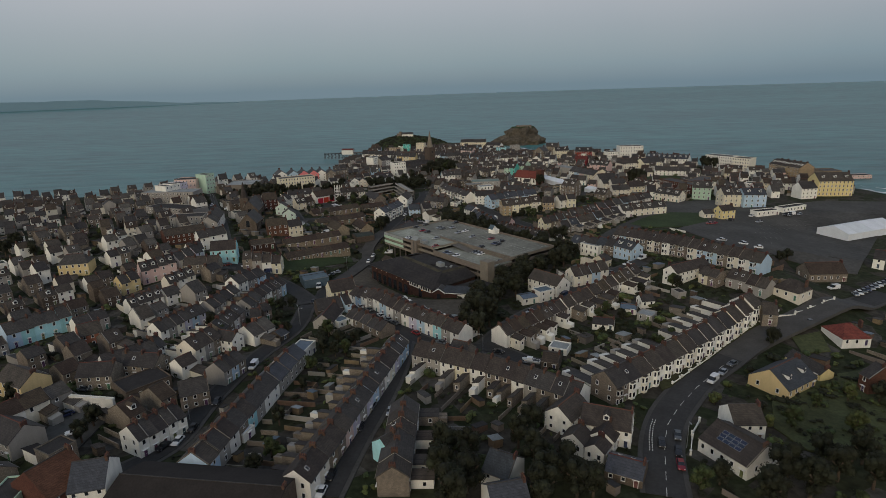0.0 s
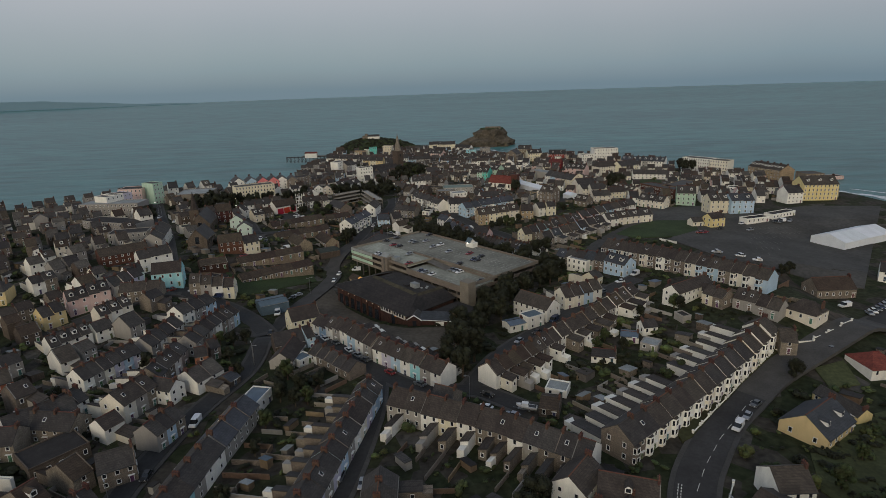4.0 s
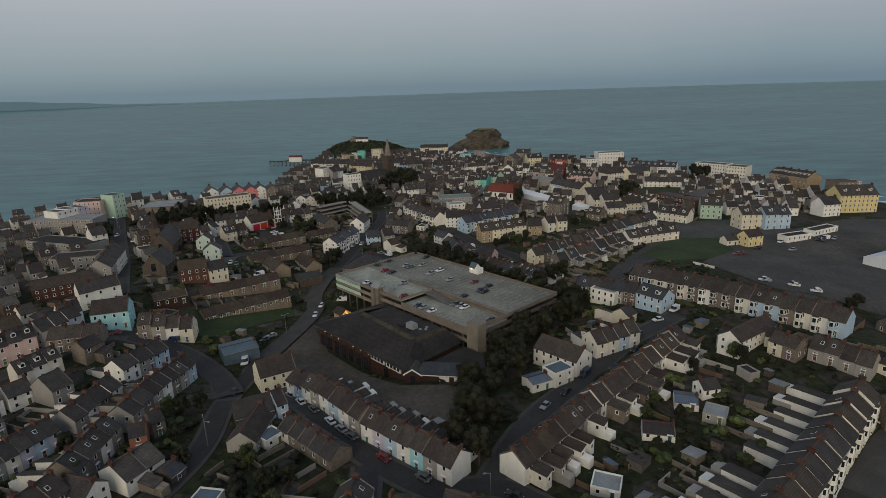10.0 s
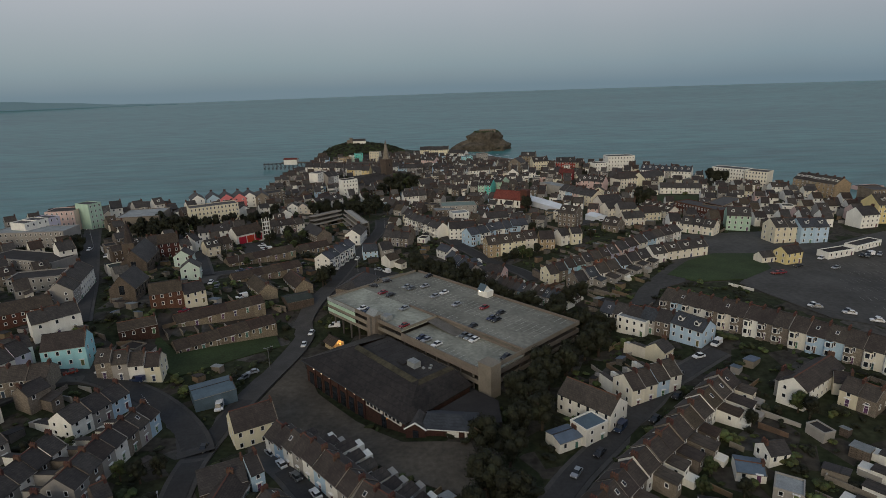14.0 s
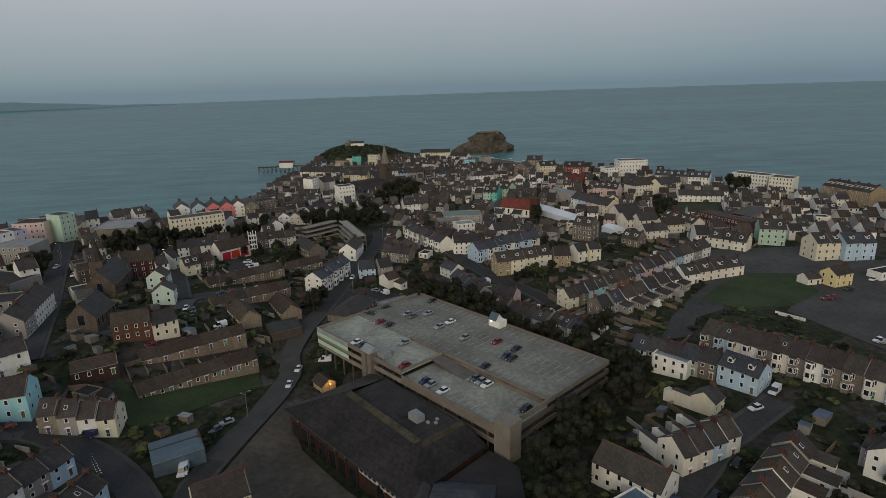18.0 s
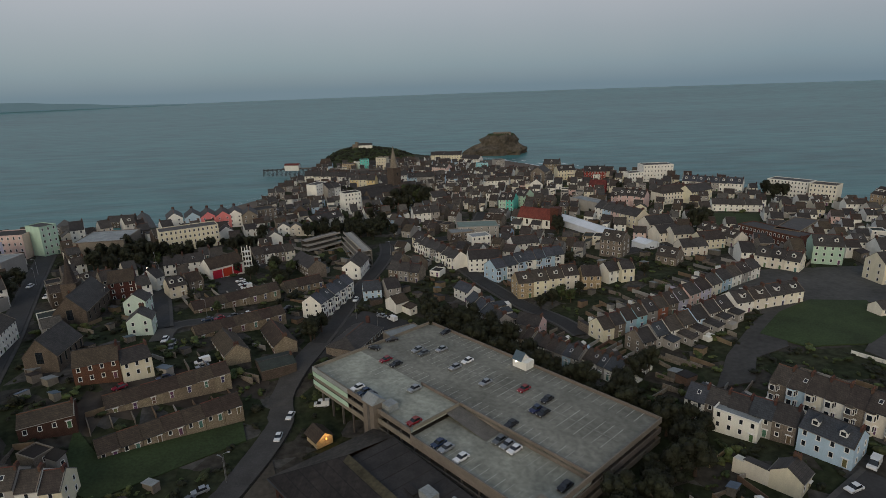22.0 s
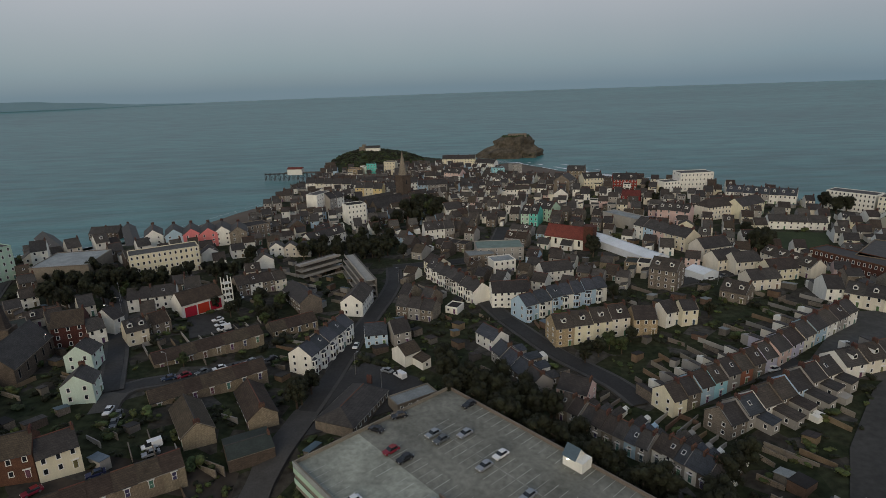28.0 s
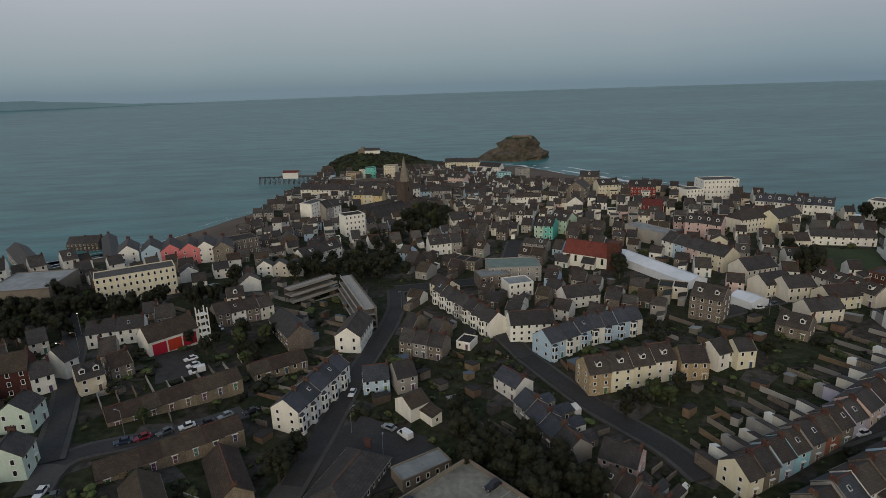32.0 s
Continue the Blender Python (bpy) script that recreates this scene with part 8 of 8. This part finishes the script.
patch('meadow', 'rough olive-green garden meadow', [(99.9, 149.4), (127.3, 161.8), (146.5, 166.4), (111.9, 120.5), (94.8, 123.9), (91.9, 133.8)], 'meadow', 0.05, 'grass')
patch('lawn', 'lawn beside the red-roofed house', [(126.3, 184.6), (137.9, 187.3), (134.7, 175.8), (124.7, 175.2)], 'meadow', 0.07, 'grass')
strip('garden_path', 'pale winding garden path', [(98.1, 143.4), (104.1, 144.0), (108.0, 140.0), (111.0, 135.2), (116.1, 136.9), (119.2, 142.4), (115.1, 143.5)], 1.0, 'paving', 0.12)
small_church(-114.0, 337.5, 92, 'darkstone', 'slate', 15, 10, 5.5, 0, 'small brown stone chapel with steep slate roof')
small_church(-125.9, 377.3, 98, 'darkstone', 'slate', 24, 11, 6, 22, 'dark stone church with a slender spire')
tree(-136.9, 437.6, 10, None, 'leaf_dark', 54)
tree(-139.2, 426.9, 10, None, 'leaf_dark', 55)
tree(-129.2, 434.1, 9, None, 'leaf_dark', 56)
tree(-152.6, 436.4, 10, None, 'leaf_dark', 57)
tree(-165.4, 395.3, 10, None, 'leaf_dark', 58)
tree(-174.6, 416.5, 9, None, 'leaf_dark', 59)
hoarding(133.0, 315.3, 139.4, 306.2)
street_lamp(233.3, 458.5, 64, 'lamp_orange')
street_lamp(264.1, 464.4, 101, 'lamp_white')
street_lamp(-168.5, 418.1, 138, 'lamp_orange')
street_lamp(-114.8, 411.5, 175, 'lamp_white')
car(160.0, 324.8, 10, 'car_red', 'car')
car(162.8, 325.1, 13, 'car_red', 'car')
car(176.1, 333.2, 16, 'car_black', 'car')
car(193.4, 332.2, 19, 'car_silver', 'car')
car(149.6, 288.7, 22, 'car_white', 'car')
car(157.3, 281.5, 25, 'car_silver', 'car')
car(161.3, 273.1, 28, 'car_white', 'car')
car(194.2, 342.5, 31, 'car_white', 'car')
car(215.8, 343.9, 34, 'car_black', 'car')
car(218.1, 343.0, 37, 'car_grey', 'car')
car(224.8, 344.2, 40, 'car_silver', 'car')
car(-169.2, 414.8, 95, 'car_white', 'car')
car(-153.2, 399.6, 95, 'car_white', 'car')
car(-86.6, 352.8, 95, 'car_white', 'car')
for line in [[(193.4, 337.0), (224.2, 331.0)], [(188.4, 327.2), (218.3, 324.0)], [(181.0, 315.4), (207.9, 313.4)], [(174.1, 304.4), (196.1, 301.3)], [(168.5, 295.0), (185.5, 290.0)], [(163.8, 286.8), (176.7, 280.4)], [(159.5, 279.2), (169.5, 272.4)]]:
    bay_row(*line)
patch('front_gardens', 'planted front gardens of the bay-fronted terrace', [(69.5, 154.5), (73.0, 156.3), (84.3, 166.6), (101.0, 180.5), (114.9, 190.5), (127.8, 198.5), (126.8, 200.8), (114.4, 193.7), (99.5, 183.6), (83.1, 170.4), (69.8, 158.5)], 'meadow', 0.22, 'gardens')

# ---------------------------------------------------------------- the rest of the town: rows that fill the ground between
for u in range(0, 92, 2):
    for v in range(-36, 50, 2):
        q = CP @ Vector((u, v, 0))
        USED.add((int(q.x // 2), int(q.y // 2)))
PALE = "white grey stone grey white stone cream darkstone white grey".split()
OLD = "white cream stone darkstone grey white white darkstone grey pale_blue buff white stone grey".split()
DIM = "stone white grey stone white grey darkstone cream stone".split()
BRIGHT = "white cream white lemon white white grey cream stone white rose white grey".split()
fill = random.Random(5)


RUN = ["", 0]


def pick(walls):
    """A colour that runs over a few neighbours."""
    if RUN[1] <= 0 or RUN[0] not in walls:
        RUN[0], RUN[1] = fill.choice(walls), fill.choice((1, 1, 2, 3))
    RUN[1] -= 1
    return RUN[0]


CLEAR = [(-84, -50, 262, 306), (-75, -12, 440, 505), (40, 150, 290, 420), (-62, -20, 335, 400), (-95, -40, 300, 345), (-5, 75, 355, 420), (95, 125, 420, 455), (-100, -15, 392, 440), (105, 300, 225, 400), (95, 165, 110, 205)]  # ground that stays free of more houses


def rows(x0, x1, y0, y1, ang, gap, walls, he, keep=0.9, d=7.5, roofs=("slate", "slate_brown", "slate", "slate_pale", "tile_brown", "slate_brown"), step=5.4, dormer=0.15, margin=14):
    """Rows of houses at an angle, wherever the ground is free; two back to back along each street, in runs under one ridge."""
    c, s = math.cos(radians(ang)), math.sin(radians(ang))
    cx, cy = (x0 + x1) / 2, (y0 + y1) / 2
    half = math.hypot(x1 - x0, y1 - y0) / 2
    v, k = -half, 0
    while v < half:
        u = -half + fill.uniform(0, 4)
        lean = fill.uniform(-4, 4)
        run = 0
        while u < half:
            if run <= 0:
                run = fill.choice((2, 3, 4, 5, 7))
                u += fill.choice((0, 0, 0, 0.8, 4))
                deep, roof, kind = d + fill.choice((-1, 0, 0, 1, 2.5)), fill.choice(roofs), fill.random()
                level = he + fill.choice((-1.5, -0.5, 0, 0, 0, 0.5, 1.5))
                turn = fill.choice((0, 0, 0, 0, 90)) if run == 2 else 0
                w = q2(step + fill.uniform(-0.4, 1.4))
                pitch = fill.choice((30, 34, 36, 36))
            run -= 1
            u += w / 2
            x, y = cx + u * c - (v + u * lean * 0.012) * s, cy + u * s + (v + u * lean * 0.012) * c
            if x0 < x < x1 and y0 < y < y1 and inland(x, y) > margin and fill.random() < keep and not any(a < x < b and e < y < f for a, b, e, f in CLEAR):
                rz = ang + lean * 0.7 + (180 if k % 2 else 0) + turn
                h = 22 * max(0, 1 - ((x + 62) / (50 if x < -62 else 76)) ** 2 - ((y - 945) / 72) ** 2)
                if h < 3 and free(x, y, rz, w - 2.6, d - 0.5):
                    house(x, y, rz, w + 0.02, deep, level, pick(walls), roof if kind > 0.07 else fill.choice(("felt", "felt_green", "felt_brown")), rng=fill, pitch=pitch, flat=kind <= 0.07,
                          ext=fill.choice((0, 1, 1, 2)), chimney=1 if fill.random() < 0.5 else 0, dormer=1 if fill.random() < dormer and kind > 0.07 else 0,
                          skylight=1 if fill.random() < 0.15 and kind > 0.07 else 0, detail=1, extwall=fill.choice(("white", "grey", "cream", "stone")), gable_windows=1 if turn else 0)
            u += w / 2
        v += gap if k % 2 else d + 2.5
        k += 1


rows(-420, -125, 330, 545, 38, 12, DIM, 5.0)
rows(-330, -118, 205, 335, 52, 12, DIM, 5.0)
rows(-240, -118, 90, 206, 58, 13, DIM, 5.0)
rows(-118, -60, 90, 300, 63, 11, DIM, 4.75, 0.85)
rows(-125, -20, 395, 560, 22, 11, DIM, 4.5)
rows(-118, 30, 560, 700, 12, 8.5, OLD, 4.75, d=7.5)
rows(-116, 60, 700, 900, 5, 8.5, OLD, 5.0, d=8)
rows(-20, 120, 425, 565, -32, 10, OLD, 4.5)
rows(30, 170, 560, 720, -20, 8.5, BRIGHT, 4.75, d=7.5)
rows(60, 180, 720, 870, -28, 9, BRIGHT, 4.75, d=8, margin=30)
rows(100, 250, 430, 560, -24, 11, BRIGHT, 4.75, 0.85)
rows(150, 270, 560, 700, -24, 11, BRIGHT, 5.5, 0.85, d=8.5)
rows(150, 300, 385, 520, -12, 11, BRIGHT, 5.5, 0.85, d=8.25)
rows(0, 70, 420, 440, -30, 12, OLD, 4.0, 0.8)
rows(-60, 8, 330, 400, 35, 13, OLD, 4.0, 0.5)
rows(70, 150, 262, 330, 35, 13, BRIGHT, 4.0, 0.7)
rows(120, 330, 40, 200, 25, 26, PALE, 4.5, 0.25)
TOWN.finish("town_houses", "close rows of rendered and stone town houses with slate roofs", "houses")

# sheds and lean-tos in the yards behind the houses
SHEDS = Bulk()
shed_rng = random.Random(11)
for _ in range(5000):
    x, y = shed_rng.uniform(-260, 260), 85 + 620 * shed_rng.random() ** 1.25
    if inland(x, y) < 16 or x > 108 and 195 < y < 400:
        continue
    w, d = shed_rng.choice((2.0, 3.0, 4.0, 5.0)), shed_rng.choice((2.0, 2.5, 3.0, 4.0))
    rz = (60 if x < -20 else 35) + shed_rng.choice((0, 90)) + shed_rng.uniform(-6, 6)
    if x > 70 and y < 170 or not free(x, y, rz, w + 1, d + 1):
        continue
    taken(x, y, rz, w, d)
    h = shed_rng.choice((1.5, 1.75, 2.0))
    b = SHEDS.at(pose(x, y, ground(x, y), 0, 0, rz))
    part("shed", extension_mesh(w, d, h, 0.5), shed_rng.choice(("darkstone", "stone", "timber", "timber", "concrete", "concrete_dark", "grey")), b)
    part("shed_roof", lean_roof_mesh(w, d, h, 0.5), shed_rng.choice(("felt", "slate", "felt_pale", "sheet_blue", "slate_brown", "felt")), b)
SHEDS.finish("outbuildings", "small sheds, garages and lean-tos in back yards", "sheds")

# garden walls
WALLING = Bulk()
for x, y, rz, l in PLOTS:
    c, s = math.cos(radians(rz)), math.sin(radians(rz))
    first = last = None
    for k in range(2, 2 * l + 1):
        clear = (int((x + c * k / 2) // 2), int((y + s * k / 2) // 2)) not in USED
        if clear and first is None:
            first = k / 2
        if clear:
            last = k / 2
        elif first is not None:
            break
    if first is None or last - first < 3 or inland(x, y) < 16:
        continue
    long, mid = q2(last - first), (first + last) / 2
    b = WALLING.at(pose(x + c * mid, y + s * mid, ground(x + c * mid, y + s * mid), 0, 0, rz))
    part("yard_wall", mesh_of(("yard_wall", long), lambda add: box(add, -long / 2, -0.12, -1.5, long / 2, 0.12, 1.45)), shed_rng.choice(("stone", "concrete", "stone", "grey", "timber", "concrete", "kerb_stone")), b)
    taken(x + c * mid, y + s * mid, rz, long, 0.4)
    if long > 7 and shed_rng.random() < 0.6:
        far = pose(x + c * (last - 0.2), y + s * (last - 0.2), ground(x + c * last, y + s * last), 0, 0, rz + 90)
        part("yard_wall", mesh_of(("yard_wall", 5.0), lambda add: box(add, -2.5, -0.12, -1.5, 2.5, 0.12, 1.45)), shed_rng.choice(("stone", "grey", "timber", "stone")), WALLING.at(far @ pose(-2.5, 0, 0)))
for _ in range(2600):
    x, y = shed_rng.uniform(-200, 200), shed_rng.uniform(90, 520)
    rz = (60 if x < -20 else 35) + shed_rng.choice((0, 90, 90)) + shed_rng.uniform(-4, 4)
    l = shed_rng.choice((6, 8, 10, 12))
    if inland(x, y) < 16 or x > 70 and y < 170 or x > 108 and 195 < y < 400 or not free(x, y, rz, l, 0.6):
        continue
    b = WALLING.at(pose(x, y, ground(x, y), 0, 0, rz))
    part("yard_wall", mesh_of(("yard_wall", l), lambda add: box(add, -l / 2, -0.12, -1.5, l / 2, 0.12, 1.5)), shed_rng.choice(("stone", "grey", "stone", "concrete", "timber", "concrete")), b)
WALLING.finish("garden_walls", "stone and rendered walls between back gardens", "walls")

# shrubs and small trees in the gardens
GREEN = Bulk()
for _ in range(5200):
    x, y = shed_rng.uniform(-260, 260), 85 + 560 * shed_rng.random() ** 1.2
    if inland(x, y) < 14 or (int(x // 2), int(y // 2)) in USED or x > 118 and 195 < y < 390:
        continue
    if noise.noise((x * 0.03, y * 0.03, 7)) < (-0.25 if y < 430 else 0.02):
        continue
    r = shed_rng.choice((0.9, 1.2, 1.6, 2.2, 2.8))
    b = GREEN.at(pose(x, y, ground(x, y) + r * 0.4, 0, 0, shed_rng.uniform(0, 360)) @ Matrix.Diagonal((r * shed_rng.uniform(0.8, 1.7), r, r * shed_rng.uniform(0.5, 1.1), 1)))
    part("shrub", crown_mesh("foliage", 10 + shed_rng.randrange(4), 90), shed_rng.choice(("leaf", "leaf_dark", "leaf_dark", "leaf_light")), b)
for _ in range(6000):
    x, y = shed_rng.uniform(-135, 135), shed_rng.uniform(85, 430)
    if (int(x // 2), int(y // 2)) in USED or x > 70 and y < 150:
        continue
    r = shed_rng.choice((0.6, 0.8, 1.0, 1.4, 1.9))
    b = GREEN.at(pose(x, y, ground(x, y) + r * 0.4, 0, 0, shed_rng.uniform(0, 360)) @ Matrix.Diagonal((r * shed_rng.uniform(0.8, 2.0), r, r * shed_rng.uniform(0.4, 1.0), 1)))
    part("shrub", crown_mesh("foliage", 10 + shed_rng.randrange(4), 90), shed_rng.choice(("leaf", "leaf_dark", "leaf_dark", "leaf_light")), b)
for _ in range(900):
    a, t = shed_rng.uniform(0, 6.283), math.sqrt(shed_rng.random()) * 0.96
    x, y = -50 + 62 * t * math.cos(a), 945 + 70 * t * math.sin(a)
    r = shed_rng.uniform(1.2, 4.2)
    b = GREEN.at(pose(x, y, ground(x, y) + 0.3, 0, 0, shed_rng.uniform(0, 360)) @ Matrix.Diagonal((r, r, r * 0.7, 1)))
    part("shrub", crown_mesh("foliage", 10 + shed_rng.randrange(4), 90), shed_rng.choice(("leaf", "leaf_dark", "leaf_dark")), b)
for _ in range(1100):
    x, y = shed_rng.uniform(75, 330), shed_rng.uniform(20, 165)
    if (int(x // 2), int(y // 2)) in USED:
        continue
    if 92 < x < 150 and 95 < y < 150 and shed_rng.random() < 0.75:
        continue
    r = shed_rng.uniform(1.0, 3.4)
    b = GREEN.at(pose(x, y, ground(x, y) + r * 0.5, 0, 0, shed_rng.uniform(0, 360)) @ Matrix.Diagonal((r, r, r, 1)))
    part("shrub", crown_mesh("foliage", 10 + shed_rng.randrange(4), 90), shed_rng.choice(("leaf", "leaf_dark", "leaf_light", "leaf_dark")), b)
for _ in range(420):
    x, y = shed_rng.uniform(97, 146), shed_rng.uniform(120, 164)
    if y > 149 + (x - 99) * 0.36 or y < 121 + (x - 112) * 1.25 or noise.noise((x * 0.09, y * 0.09, 4)) < -0.1:
        continue
    r = shed_rng.choice((0.5, 0.7, 0.9, 1.3, 1.8))
    b = GREEN.at(pose(x, y, ground(x, y) + r * 0.5, 0, 0, shed_rng.uniform(0, 360)) @ Matrix.Diagonal((r * shed_rng.uniform(0.8, 1.8), r, r * shed_rng.uniform(0.5, 1.0), 1)))
    part("shrub", crown_mesh("foliage", 10 + shed_rng.randrange(4), 90), shed_rng.choice(("leaf", "leaf_dark", "leaf_dark", "leaf_light")), b)
GREEN.finish("garden_shrubs", "dark green shrubs and hedges in gardens and on the hill", "shrubs")


def castle_hill():
    root = new("castle_keep")
    x, y = -66, 945
    root.matrix_basis = pose(x, y, ground(x, y))
    tagged(root, "small ruined stone keep on the grassy hill", "castle")
    part("turret", mesh_of(("keep",), lambda add: (tube(add, 0, 0, -2, 8, 2.6, 2.4, 10), box(add, -6, -2.5, -2, -1.5, 2.5, 5))), "stone", root)
    hut = new("museum")
    x, y = -54, 938
    hut.matrix_basis = pose(x, y, ground(x, y))
    tagged(hut, "long white building on top of the hill", "building")
    part("wall", wall_mesh(18, 8, 4.5, 7.0), "white", hut)
    part("roof", roof_mesh(18, 8, 4.5, 7.0, 0.2, 0), ["slate", "slate", "frame_white"], hut)


castle_hill()


def surf(rows_of, axis, start, end, bands, seed):
    """Broken white lines of foam off a shore; axis: the coordinate that the table runs along."""
    pts, faces = [], []
    k = start
    while k < end:
        for lo, hi in bands:
            a = noise.noise((k * 0.02, lo * 0.3, seed)) + 0.5 * noise.noise((k * 0.09, lo, seed))
            if a < -0.12:
                continue
            g = min(1.0, 0.35 + a)
            edge = [table(k + q, rows_of) + lo + 3 * noise.noise(((k + q) * 0.05, lo, 2)) for q in (0, 4)]
            quad = [(edge[0], k), (edge[1], k + 4), (edge[1] + (hi - lo) * g, k + 4), (edge[0] + (hi - lo) * g, k)]
            b = len(pts)
            pts += [((x, y) if axis == "y" else (y, x)) + (SEA + 0.2,) for x, y in quad]
            faces.append((b, b + 1, b + 2, b + 3))
        k += 4
    me = bpy.data.meshes.new("surf")
    me.from_pydata(pts, [], faces)
    me.materials.append(MAT["foam"])
    tagged(new("surf", me), "broken white lines of surf along the beach", "surf", kind="stuff")


surf(TIDE_EAST, "y", 420, 1060, ((0, 9), (16, 30), (44, 50)), 1)
surf(TIDE_NORTH, "x", -520, -80, ((0, 3), (9, 12), (22, 24)), 2)
